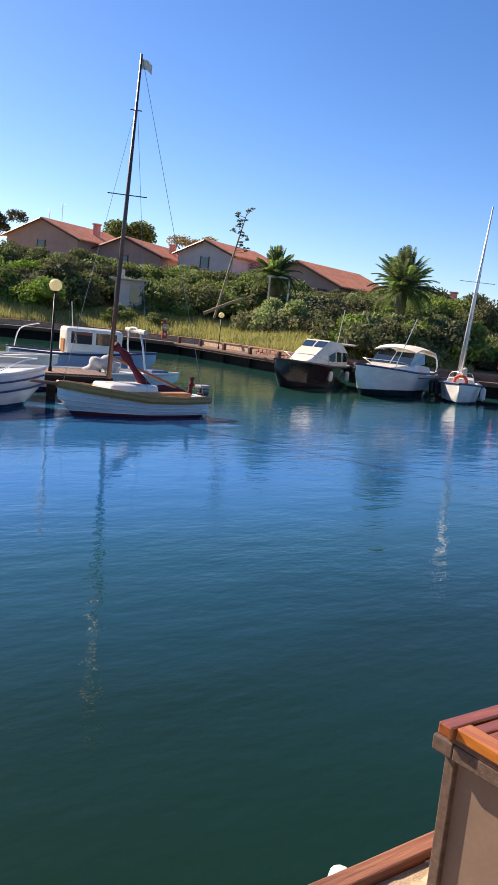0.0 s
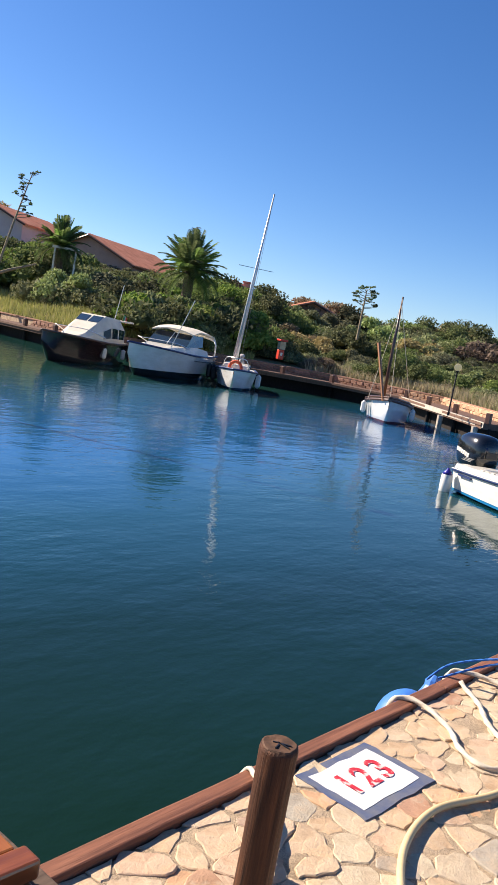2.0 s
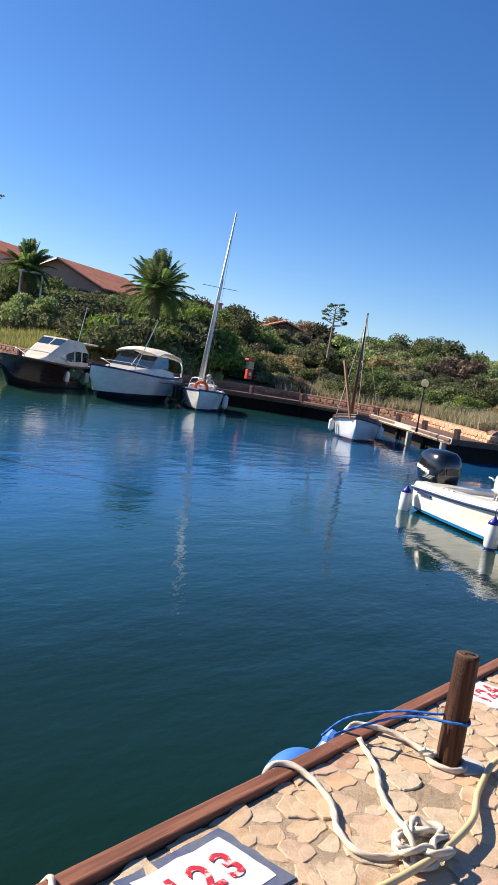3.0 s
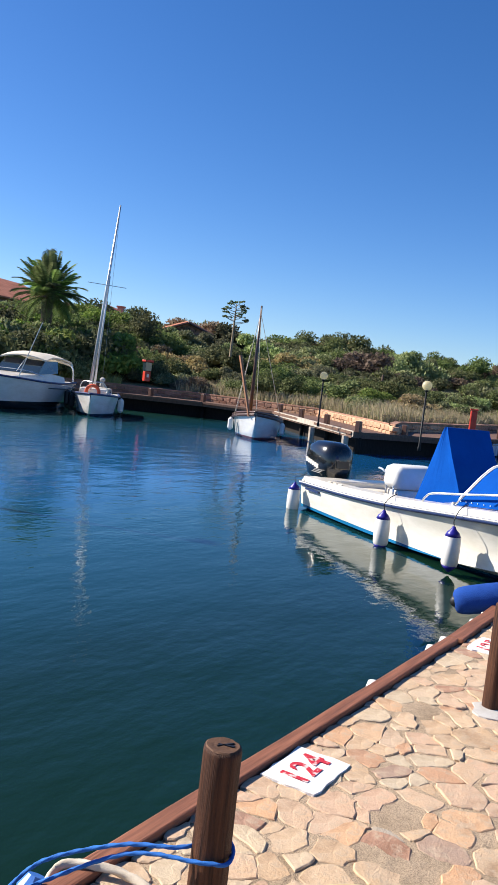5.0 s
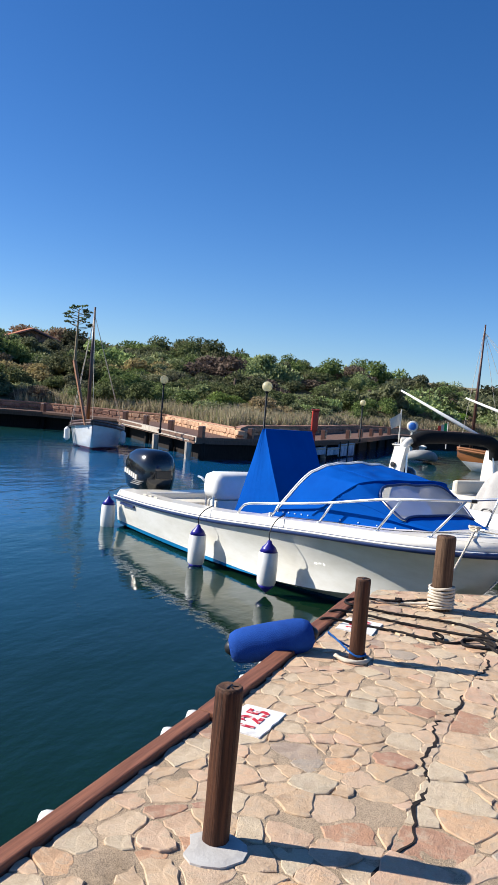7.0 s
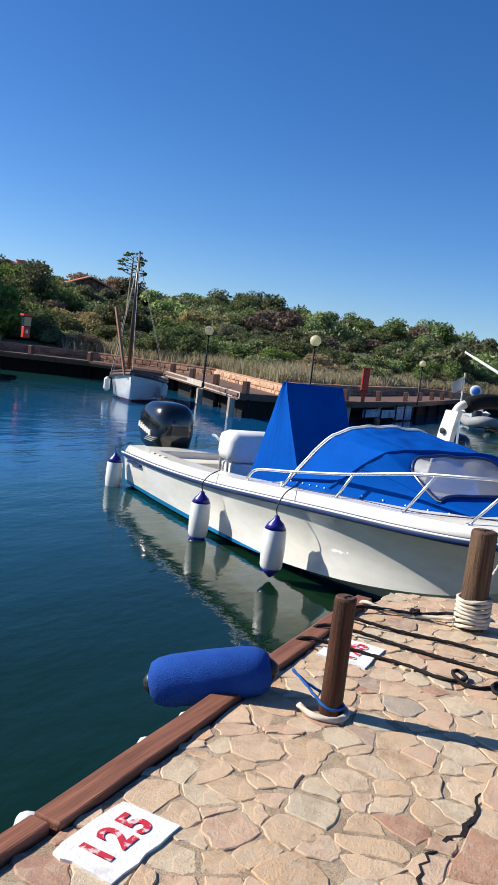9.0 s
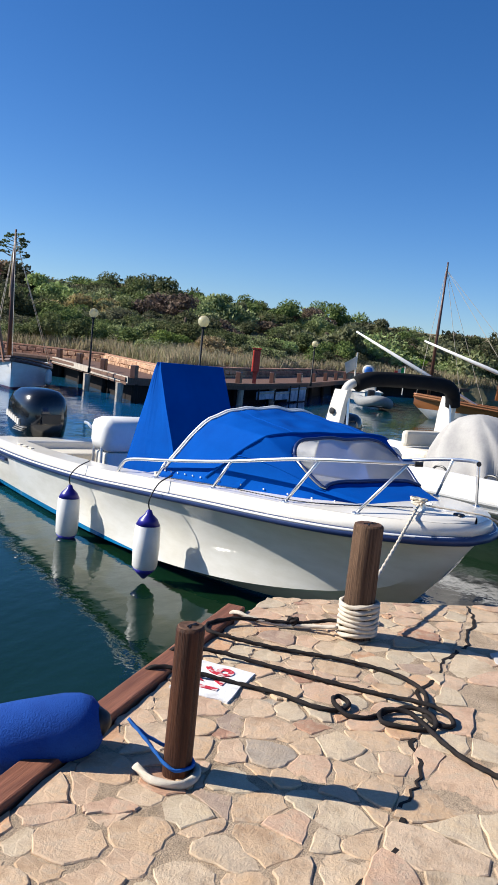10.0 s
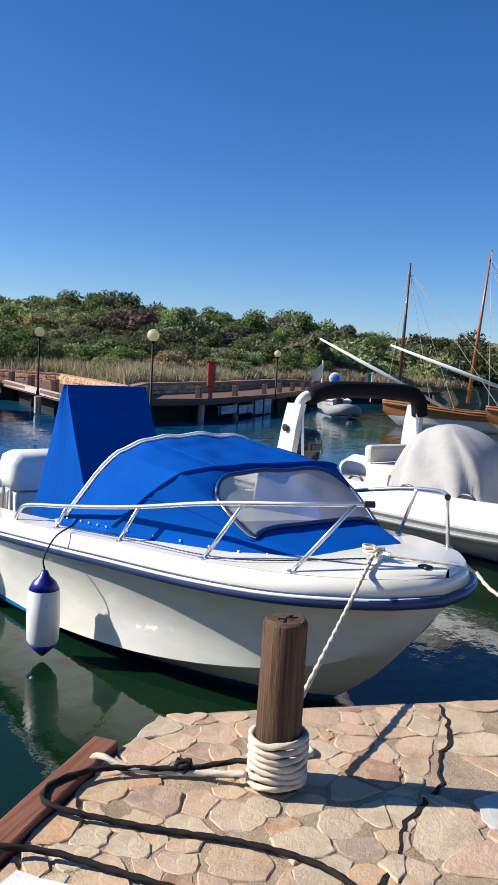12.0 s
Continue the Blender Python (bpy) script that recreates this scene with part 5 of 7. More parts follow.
rope("blue_lashing", [(11.52, -0.22, 0.13), (11.52, -0.30, 0.09), (11.56, -0.40, 0.045), (11.555, -0.45, 0.04), (11.5, -0.475, 0.04), (11.455, -0.42, 0.04), (11.49, -0.30, 0.10), (11.51, -0.22, 0.14)], 0.006, ROPE_BLUE, "thin blue rope tying the fender to a post")
# turns of white rope round the thick post
coil = []
for k in range(105):
    a = k * 0.42
    coil.append((13.2 + 0.096 * math.cos(a), -0.635 + 0.096 * math.sin(a), 0.02 + 0.0017 * k + 0.006 * math.sin(k * .9)))
rope("mooring_line", coil, 0.011, ROPE_W, "white rope wound many times round the thick post", 3)
rope("mooring_line", [(13.06, 0.03, -0.05), (13.06, 0.0, 0.035), (13.04, -0.14, 0.03), (13.1, -0.27, Z), (13.13, -0.42, 0.03), (13.14, -0.55, 0.05)], 0.011, ROPE_W, "white rope from the quay edge to the thick post")
rope("mooring_line", [(13.28, -0.66, 0.05), (13.38, -0.62, Z), (13.45, -0.7, Z), (13.52, -0.66, Z)], 0.009, ROPE_W, "loose white rope end beside the post")
rope("black_line", [(13.13, -0.60, 0.09), (13.2, -0.5, 0.06), (13.12, -0.32, 0.03), (13.0, -0.08, 0.035), (12.90, 0.01, 0.035), (12.81, 0.04, 0.034), (12.73, 0.0, 0.034), (12.72, -0.12, 0.03), (12.76, -0.33, Z), (12.81, -0.67, Z), (12.79, -0.91, Z), (12.69, -1.05, Z), (12.56, -1.10, Z), (12.42, -1.11, 0.02), (12.36, -1.18, Z), (12.40, -1.23, Z), (12.47, -1.19, 0.025), (12.50, -1.09, 0.03), (12.52, -0.85, Z), (12.53, -0.43, Z), (12.51, -0.14, 0.03), (12.43, 0.03, 0.034), (12.38, 0.07, -0.05)], 0.0095, ROPE_B, "black mooring line lying in long loops on the paving")
rope("black_line", [(12.12, 0.06, -0.05), (12.17, 0.02, 0.034), (12.23, -0.13, 0.03), (12.27, -0.33, Z), (12.27, -0.54, Z), (12.24, -0.69, Z), (12.27, -0.79, Z), (12.34, -0.81, 0.02), (12.36, -0.76, 0.03), (12.30, -0.75, 0.034), (12.24, -0.83, Z), (12.28, -0.92, Z), (12.38, -0.97, Z), (12.43, -1.06, 0.03), (12.39, -1.15, 0.03), (12.31, -1.16, Z), (12.27, -1.07, Z), (12.26, -0.97, Z), (12.33, -0.95, 0.03), (12.36, -1.06, 0.034), (12.22, -1.21, Z), (12.1, -1.35, Z), (11.95, -1.7, Z)], 0.0095, ROPE_B, "black mooring line with a loop and coils on the paving")
rope("knot", [(13.13 + 0.025 * math.cos(k * 1.4), -0.31 + 0.025 * math.sin(k * 1.8), 0.035 + 0.015 * math.sin(k * 2.2)) for k in range(16)], 0.008, ROPE_B, "black rope knot beside the post", 5)

# wandering open joint between two fields of paving
crack_pts = []
gx = random.Random(12)
x = 7.8
while x < 14.2:
    crack_pts.append((x, -1.12 + 0.05 * math.sin(x * 3.1) + 0.02 * math.sin(x * 13) + gx.uniform(-.014, .014)))
    x += 0.035
bm = bmesh.new()
loft(bm, [[Vector((px, py - 0.008 - 0.004 * math.sin(px * 7), -0.02)), Vector((px, py - 0.009, 0.0032)), Vector((px, py + 0.005 + 0.006 * math.sin(px * 11), 0.0032)), Vector((px, py + 0.006, -0.02))] for px, py in crack_pts])
tagged(obj("open_joint", bm, DARKW), "dark open joint wandering between paving fields", "joint", kind="structure")
# ---- boats ----
def hull_loft(X, HB, ZS, HC, ZC, ZK, flare=0.0, n=36, steps=6, sharp=9.0):
    """Both sides of a hull from stern to stem: sheer, chine and keel lines given at stations."""
    L0, L1 = X[0], X[-1]
    rings = []
    for i in range(n + 1):
        s = i / n
        x = L0 + (L1 - L0) * (1 - (1 - s) ** 1.5)
        hb, zs, hc, zc, zk = (interp(x, X, A) for A in (HB, ZS, HC, ZC, ZK))
        half = []
        for k in range(steps + 1):
            t = k / steps
            inn = flare * math.sin(math.pi * t) * min(1, max(0, (x - L0) / (L1 - L0) * 1.5 - .3))
            half.append((hb + (hc - hb) * t - inn * hb, zs + (zc - zs) * t))
        half += [(hc * .5, (zc + zk) / 2), (0.0, zk)]
        ring = [Vector((x, -y, z)) for y, z in half] + [Vector((x, y, z)) for y, z in half[-2::-1]]
        rings.append(ring)
    bm = bmesh.new()
    loft(bm, rings, closed=False)
    bm.verts.ensure_lookup_table()
    bm.faces.new([bm.verts[k] for k in range(len(rings[0]))])
    bmesh.ops.remove_doubles(bm, verts=bm.verts[:], dist=0.0005)
    for e in bm.edges:
        if len(e.link_faces) == 2 and e.calc_face_angle(0.0) > sharp:
            e.smooth = False
    return bm


def side_line(X, HB, ZS, inset=0.0, rise=0.0, n=44, x0=None, x1=None, s=-1):
    out = []
    a, b = (X[0] if x0 is None else x0), (X[-1] if x1 is None else x1)
    for i in range(n + 1):
        x = a + (b - a) * (1 - (1 - i / n) ** 1.4)
        out.append(Vector((x, s * max(0.0, interp(x, X, HB) - inset), interp(x, X, ZS) + rise)))
    return out


def wrap_line(X, HB, ZS, inset=0.0, rise=0.0):
    a = side_line(X, HB, ZS, inset, rise, s=-1)
    b = side_line(X, HB, ZS, inset, rise, s=1)
    return a + b[-2::-1]


def strip_mesh(l0, l1):
    bm = bmesh.new()
    loft(bm, [[a, b] for a, b in zip(l0, l1)], closed=False)
    return bm


def solidify(bm, t):
    bmesh.ops.recalc_face_normals(bm, faces=bm.faces[:])
    bmesh.ops.solidify(bm, geom=bm.faces[:], thickness=t)
    return bm


HULL_W = gelcoat("white_hull_blue_boot", (0.80, 0.77, 0.69), (0.008, 0.17, 0.38), 0.095, 0.05)
HULL_SAIL = gelcoat("white_hull_navy_boot", (0.78, 0.78, 0.76), (0.015, 0.03, 0.10), 0.10, 0.2)
HULL_CRUISER = gelcoat("white_hull_black_boot", (0.78, 0.77, 0.73), (0.015, 0.015, 0.018), 0.30, 0.15)
HULL_DARK = gelcoat("maroon_black_hull", (0.030, 0.014, 0.013), (0.020, 0.012, 0.012), 0.0, 0.15)
HULL_RED = gelcoat("white_hull_red_boot", (0.76, 0.76, 0.75), (0.20, 0.035, 0.03), 0.10, 0.3)
HULL_VARN = gelcoat("varnished_topsides", (0.46, 0.17, 0.05), (0.72, 0.71, 0.68), 0.40, 0.25)
HULL_BLUE = gelcoat("pale_blue_hull", (0.30, 0.42, 0.60), (0.05, 0.08, 0.30), 0.12, 0.25)
HULL_GREY = gelcoat("rib_hull", (0.70, 0.69, 0.66), (0.12, 0.12, 0.12), 0.02, 0.2)


def outboard(parent, x, y, z, k=1.0, tilt=0):
    """A black outboard motor hung on a transom."""
    t = part("outboard_motor", boxm(x - 0.10 * k, x + 0.02, y - 0.14 * k, y + 0.14 * k, z - 0.35 * k, z + 0.02, 0.02), BLACK, parent, "black outboard motor")
    rings = []
    for zz, lx, ly, ox in ((-.02, .25, .17, 0), (.06, .34, .235, -.02), (.2, .375, .255, -.03), (.36, .37, .25, -.03), (.46, .33, .22, -.02), (.52, .24, .16, .0), (.54, .1, .07, .02)):
        ring = []
        for i in range(24):
            a = 2 * math.pi * i / 24
            ca, sa = math.cos(a), math.sin(a)
            ring.append(Vector((x - .28 * k + ox * k + lx * k * math.copysign(abs(ca) ** .65, ca), y + ly * k * math.copysign(abs(sa) ** .65, sa), z + zz * k)))
        rings.append(ring)
    bm = bmesh.new()
    loft(bm, rings)
    part("cowling", bm, BLACK_GLOSS, t, "glossy black engine cowling", True)
    part("leg", boxm(x - .42 * k, x - .16 * k, y - .07 * k, y + .07 * k, z - 1.1 * k, z - 0.03 * k, 0.03), BLACK, t)
    part("vent", boxm(x + .06 * k, x + .085 * k, y - .1 * k, y + .1 * k, z + .2 * k, z + .3 * k, 0.005), BLACK, t)
    return t


def near_boat():
    rz = math.degrees(math.atan2(-0.84, -0.543))
    B = thing("motor_boat", "white open motor boat with blue canvas covers moored to the quay", "boat", pose(18.985, 4.945, WATER_Z, 0, 0, rz))
    X = [0, 1.5, 3, 4.2, 5.2, 6.0, 6.55, 6.86, 7.03, 7.12]
    HB = [1.08, 1.13, 1.14, 1.12, 1.06, .97, .80, .55, .32, .04]
    ZS = [.48, .53, .62, .73, .82, .88, .915, .93, .935, .935]
    HC = [1.02, 1.04, 1.03, .97, .83, .60, .34, .15, .05, .01]
    ZC = [.05, .04, .05, .09, .17, .29, .44, .65, .82, .91]
    ZK = [-.35, -.38, -.38, -.35, -.28, -.10, .26, .58, .79, .90]
    upper, lower, keel = (smooth_line([Vector(p) for p in zip(X, A, C)], 6) for A, C in ((HB, ZS), (HC, ZC), (HC, ZK)))
    X, HB, ZS = ([p[k] for p in upper] for k in range(3))
    HC, ZC, ZK = [p.y for p in lower], [p.z for p in lower], [p.z for p in keel]
    part("hull", hull_loft(X, HB, ZS, HC, ZC, ZK, 0.085, sharp=0.33), HULL_W, B, smooth=True)
    part("rub_rail", tubem(wrap_line(X, HB, ZS, -0.012, 0.0), 0.036, 8), NAVY, B, "navy blue rubber rub rail", True)
    part("rub_stripe", tubem(wrap_line(X, HB, ZS, -0.040, 0.022), 0.011, 6), WHITE_VINYL, B, smooth=True)
    side = solidify(strip_mesh(wrap_line(X, HB, ZS, 0.0, 0.02), wrap_line(X, HB, ZS, 0.06, 0.125)), 0.015)
    part("gunwale", side, WHITE, B, smooth=True)
    part("side_deck", solidify(strip_mesh(side_line(X, HB, ZS, .06, .125, x1=4.2), side_line(X, HB, ZS, .30, .135, x1=4.2)), 0.02), WHITE, B)
    part("side_deck", solidify(strip_mesh(side_line(X, HB, ZS, .06, .125, x1=4.2, s=1), side_line(X, HB, ZS, .30, .135, x1=4.2, s=1)), 0.02), WHITE, B)
    # foredeck
    fore = []
    for i in range(15):
        x = 3.9 + (7.11 - 3.9) * (1 - (1 - i / 14) ** 1.4)
        hb, zs = max(0.01, interp(x, X, HB) - .06), interp(x, X, ZS) + .126
        fore.append([Vector((x, hb * c, zs + .05 * (1 - c * c))) for c in np.linspace(-1, 1, 11)])
    bm = bmesh.new()
    loft(bm, fore, closed=False)
    part("foredeck", bm, WHITE, B, smooth=True)
    for s in (-1, 1):
        part("cockpit_side", solidify(strip_mesh(side_line(X, HB, ZS, .30, .13, x1=4.2, s=s), [Vector((p.x, p.y, .16)) for p in side_line(X, HB, ZS, .30, 0, x1=4.2, s=s)]), 0.015), CREAM_CLOTH, B)
    part("cockpit_floor", boxm(0.02, 4.2, -.84, .84, .13, .16), CREAM_CLOTH, B)
    part("bulkhead", boxm(4.15, 4.18, -.95, .95, .16, .9), WHITE, B)
    part("transom", boxm(-.03, .34, -.82, .82, .1, .60, .03), WHITE, B)
    part("transom_locker", boxm(.345, .75, -.8, .8, .16, .5, .03), CREAM_CLOTH, B)
    for x, y in ((.9, -1.0), (1.1, -1.01), (1.3, -1.02)):
        part("rod_holder", boxm(x - .05, x + .05, y - .02, y + .02, interp(x, X, ZS) + .13, interp(x, X, ZS) + .142), CREAM_CLOTH, B)
    om = outboard(B, -0.16, -0.20, 0.50, 1.38)
    for k in range(6):
        part("decal", boxm(-.86 + k * .085, -.86 + k * .085 + .065, -.56, -.46, .80 - k * .016, .885 - k * .016, 0.001), WHITE, om, "white lettering reduced to plain bars")
    for k in range(3):
        part("decal", boxm(-.62 + k * .05, -.3 + k * .04, -.545, -.46, .635 + k * .03, .645 + k * .03, 0.001), GREY_TUBE, om)
    # leaning seat
    seat = part("leaning_seat", boxm(1.62, 2.08, -.44, .44, .72, 1.13, .12), WHITE_VINYL, B, "white padded leaning seat", True)
    part("seat_base", boxm(1.70, 2.0, -.36, .36, .16, .715, .03), WHITE, seat)
    for y in (-.4, .4):
        part("seat_frame", tubem(smooth_line([(1.69, y, .16), (1.74, y, .85), (1.66, y * 1.1, 1.0), (1.52, y * 1.1, 1.02)], 5), 0.018, 8), CHROME, seat)
        part("seat_frame", tubem([(1.98, y, .16), (1.94, y, .82)], 0.018, 8), CHROME, seat)
    # console under its cover
    rings = []
    for z, x0, x1, w in ((.22, 2.4, 3.95, .50), (.6, 2.6, 3.85, .47), (.85, 2.7, 3.75, .46), (1.06, 2.78, 3.63, .45), (1.46, 2.93, 3.37, .425), (1.80, 3.05, 3.18, .41), (1.885, 3.09, 3.14, .40)):
        ring = []
        for k in range(8):
            ring.append(Vector((x0 + (x1 - x0) * k / 8, -w + .012 * math.sin(k * .8 + z * 2), z)))
        for k in range(8):
            ring.append(Vector((x1 - .012 * math.sin(k * .7 + z * 2), -w + 2 * w * k / 8, z)))
        for k in range(8):
            ring.append(Vector((x1 - (x1 - x0) * k / 8, w + .02 * math.sin(k * 1.8 + z * 3), z)))
        for k in range(8):
            ring.append(Vector((x0, w - 2 * w * k / 8, z)))
        rings.append(ring)
    bm = bmesh.new()
    loft(bm, rings)
    cov = part("console_cover", bm, BLUE_CLOTH, B, "royal blue canvas cover over the console")
    part("hem", tubem([p + Vector((0, -.005, .01)) for p in rings[0][:9]], 0.012, 6), BLUE_CLOTH, cov)
    # spray hood
    U = [0, .22, .45, .78, 1.0]
    BX, BW = [4.2, 4.5, 4.85, 5.98, 6.46], [.95, .94, .92, .69, .42]
    BH, LN = [.73, .665, .555, .115, .012], [.46, .56, .68, .06, .0]
    ACROSS = [0, .3, .5, .68, .8, 1]

    def hood(u, v, off=0.0):
        """Canvas over two hoops hinged near one pivot, then a front panel sloping down to the foredeck."""
        x, w, h, ln = (interp(u, U, A) for A in (BX, BW, BH, LN))
        w, h = w + off, h + off
        c = -1 + 2 * v
        box = min(1.0, u / .45)
        yr = interp(abs(c), ACROSS, [0, .33, .54, .72, .82, 1]) * (1 - box) + interp(abs(c), ACROSS, [0, .36, .58, .78, .88, 1]) * box
        zr = interp(abs(c), ACROSS, [1, .985, .93, .80, .60, 0]) * (1 - box) + interp(abs(c), ACROSS, [1, .995, .98, .92, .68, 0]) * box
        sag = 1 - .035 * math.sin(math.pi * min(1.0, u / .45)) * (1 - abs(c))
        zz = h * zr * sag * (1 + .025 * noise.noise(Vector((u * 9, v * 11, 0))))
        fwd = interp(u, [.45, .78, 1], [0, .04, .20]) * (1 - c * c)
        return Vector((x + fwd + ln * zz / max(h, .05), w * math.copysign(yr, c), interp(x, X, ZS) + .135 + zz))

    def pane(a, s_):
        """Place on the front panel's window: a from its arched top to its foot, s_ across from -1 to 1."""
        u0, u1 = .49 + .10 * abs(s_) ** 5, .79 - .035 * (1 - abs(s_) ** 6)
        return u0 + (u1 - u0) * a, .5 + .345 * s_ * (1 - .10 * (1 - a) ** 2)
    bm = bmesh.new()
    us, vs_ = np.linspace(0, 1, 121), np.linspace(0, 1, 121)
    grid = [[bm.verts.new(hood(u, v)) for v in vs_] for u in us]
    for i in range(120):
        for j in range(120):
            u, v = (us[i] + us[i + 1]) / 2, (vs_[j] + vs_[j + 1]) / 2
            sa = (v - .5) / .345
            top_u, foot_u = pane(0, max(-1, min(1, sa)))[0], pane(1, max(-1, min(1, sa)))[0]
            sa /= 1 - .10 * (1 - max(0, min(1, (u - top_u) / (foot_u - top_u)))) ** 2
            if abs(sa) < .99 and pane(0, sa)[0] < u < pane(1, sa)[0]:
                continue
            bm.faces.new((grid[i][j], grid[i][j + 1], grid[i + 1][j + 1], grid[i + 1][j]))
    for j in range(120):
        e = bm.edges.get((grid[54][j], grid[54][j + 1]))
        if e:
            e.smooth = False
    bmesh.ops.delete(bm, geom=[v for v in bm.verts if not v.link_faces], context='VERTS')
    hd = part("spray_hood", solidify(bm, 0.006), BLUE_CLOTH, B, "royal blue canvas spray hood with a clear window", True)
    part("piping", tubem([hood(0.0, v, .006) for v in np.linspace(0.02, .98, 40)], 0.015, 8), WHITE_VINYL, hd, "white piping on the hood edge", True)
    part("piping", tubem([hood(0.022, v, .006) for v in np.linspace(0.02, .98, 40)], 0.008, 8), WHITE_VINYL, hd, smooth=True)
    part("seam", tubem([hood(.45, v, .004) for v in np.linspace(0.02, .98, 40)], 0.012, 6), BLUE_CLOTH, hd, smooth=True)
    for v in (.30, .70):
        part("seam", tubem([hood(u, v, .002) for u in np.linspace(.01, .45, 20)], 0.005, 5), BLUE_CLOTH, hd, smooth=True)
    for v in (.085, .915):
        part("seam", tubem([hood(u, v + (.5 - v) * .3 * (u - .45), .002) for u in np.linspace(.45, .8, 14)], 0.005, 5), BLUE_CLOTH, hd, smooth=True)
    sl, al = np.linspace(-1, 1, 25), np.linspace(0, 1, 11)
    bm = bmesh.new()
    loft(bm, [[hood(*pane(a, s_), .007) for s_ in sl] for a in al], closed=False)
    part("window", bm, CLEAR, hd, "cloudy clear vinyl window", True)
    rim = [hood(*pane(0, s_), .010) for s_ in sl] + [hood(*pane(a, 1), .010) for a in al] + [hood(*pane(1, s_), .010) for s_ in sl[::-1]] + [hood(*pane(a, -1), .010) for a in al[::-1]]
    part("window_edge", tubem(rim, 0.016, 6), NAVY, hd, "dark binding round the window", True)
    part("zip", tubem([p + Vector((0, 0, .004)) for p in [hood(*pane(a, -1.03), .012) for a in al]], 0.006, 6), BRASS, hd, "pale zip beside the window")
    for k in range(13):
        u = .06 + .9 * k / 12
        for v in (0.012, .988):
            p = hood(u, v, .008)
            part("snap", lathe([(.008, -.003), (.008, .002), (.003, .004)], 8, Matrix.Translation(p + Vector((0, 0, .015))) @ Matrix.Rotation(math.pi / 2 * (1 if v < .5 else -1), 4, 'X')), WHITE_VINYL, hd)
    # rails
    for s in (-1, 1):
        def dk(x, ins=.1, up=.13):
            return Vector((x, s * (interp(x, X, HB) - ins), interp(x, X, ZS) + up))
        top = [dk(3.60), dk(3.66, up=.20), dk(3.82, up=.265), dk(4.4, .12, .30), dk(5.2, .13, .36), dk(6.0, .14, .46), dk(6.5, .18, .50), dk(6.80, .26, .515)]
        r_ = part("bow_rail", tubem(smooth_line(top, 6), 0.0155, 10), CHROME, B, "polished stainless bow rail", True)
        for xb, xt in ((4.3, 4.42), (5.15, 5.32), (6.0, 6.22), (6.58, 6.76)):
            part("stanchion", tubem([dk(xb, .1), dk(xt, interp(xt, [4, 6, 6.5, 6.8], [.12, .14, .18, .26]), interp(xt, [3.82, 4.4, 5.2, 6.0, 6.5, 6.8], [.265, .30, .36, .46, .50, .515]))], 0.0125, 8), CHROME, r_, smooth=True)
            part("foot", lathe([(.032, -.004), (.03, .006), (.015, .012)], 12, Matrix.Translation(dk(xb, .1))), CHROME, r_)
        part("end_cap", tubem([dk(6.79, .257, .5145), dk(6.825, .267, .5155)], 0.019, 10), BLACK, r_)
    cl = part("cleat", tubem([(6.66, -.2, 1.15), (6.84, -.18, 1.15)], [.012, .012], 8), CHROME, B)
    part("cleat_foot", boxm(6.71, 6.78, -.21, -.17, 1.07, 1.145, .004), CHROME, cl)
    part("nav_light", boxm(6.98, 7.05, -.11, -.05, 1.085, 1.12, .01), BLACK, B, "black bow navigation light")
    rp = part("cleat_lashing", rope_mesh([(6.72 + .06 * math.sin(k * 1.1), -.19 + .04 * math.cos(k * 1.7), 1.15 + .02 * math.sin(k * .8)) for k in range(22)], .009, 4), ROPE_W, B, "white rope made fast on the cleat", True)
    part("deck_line", rope_mesh([(6.75, -.19, 1.13), (6.95, .0, 1.12), (7.08, .12, 1.11), (7.14, .22, 1.07)], .007, 6), ROPE_W, B, smooth=True)
    part("deck_line", rope_mesh([(4.5, -1.0, .905), (5.3, -.95, .985), (6.2, -.8, 1.045), (6.7, -.22, 1.10)], .004, 6), BLACK, B)
    part("registration", boxm(.28, .75, -1.135, -1.095, .40, .435), NAVY, B)
    # hanging fenders
    for x, drop, out in ((.06, .06, .15), (3.03, .14, .13), (4.62, .19, .14)):
        zs = interp(x, X, ZS)
        y = -(interp(x, X, HB) + out)
        zt = zs - drop - .02
        f = part("fender", lathe([(.04, zt - .47), (.085, zt - .455), (.112, zt - .41), (.118, zt - .24), (.112, zt - .06), (.092, zt - .02), (.05, zt)], 20, Matrix.Translation((x, y, 0))), WHITE_VINYL, B, "white inflated fender with blue ends", True)
        part("fender_top", lathe([(.108, zt - .045), (.080, zt + .01), (.037, zt + .05), (.022, zt + .085), (.012, zt + .09)], 20, Matrix.Translation((x, y, 0))), BLUE_VINYL, f, smooth=True)
        part("fender_tip", lathe([(.015, zt - .53), (.03, zt - .515), (.068, zt - .478), (.104, zt - .435)], 20, Matrix.Translation((x, y, 0))), BLUE_VINYL, f, smooth=True)
        part("fender_line", tubem(smooth_line([(x, y, zt + .09), (x, y - .01, zt + .18), (x - .02, y + out * .6, zs + .11), (x - .06, y + out + .1, zs + .17)], 5), .0065, 7), BLACK, f)
    return B


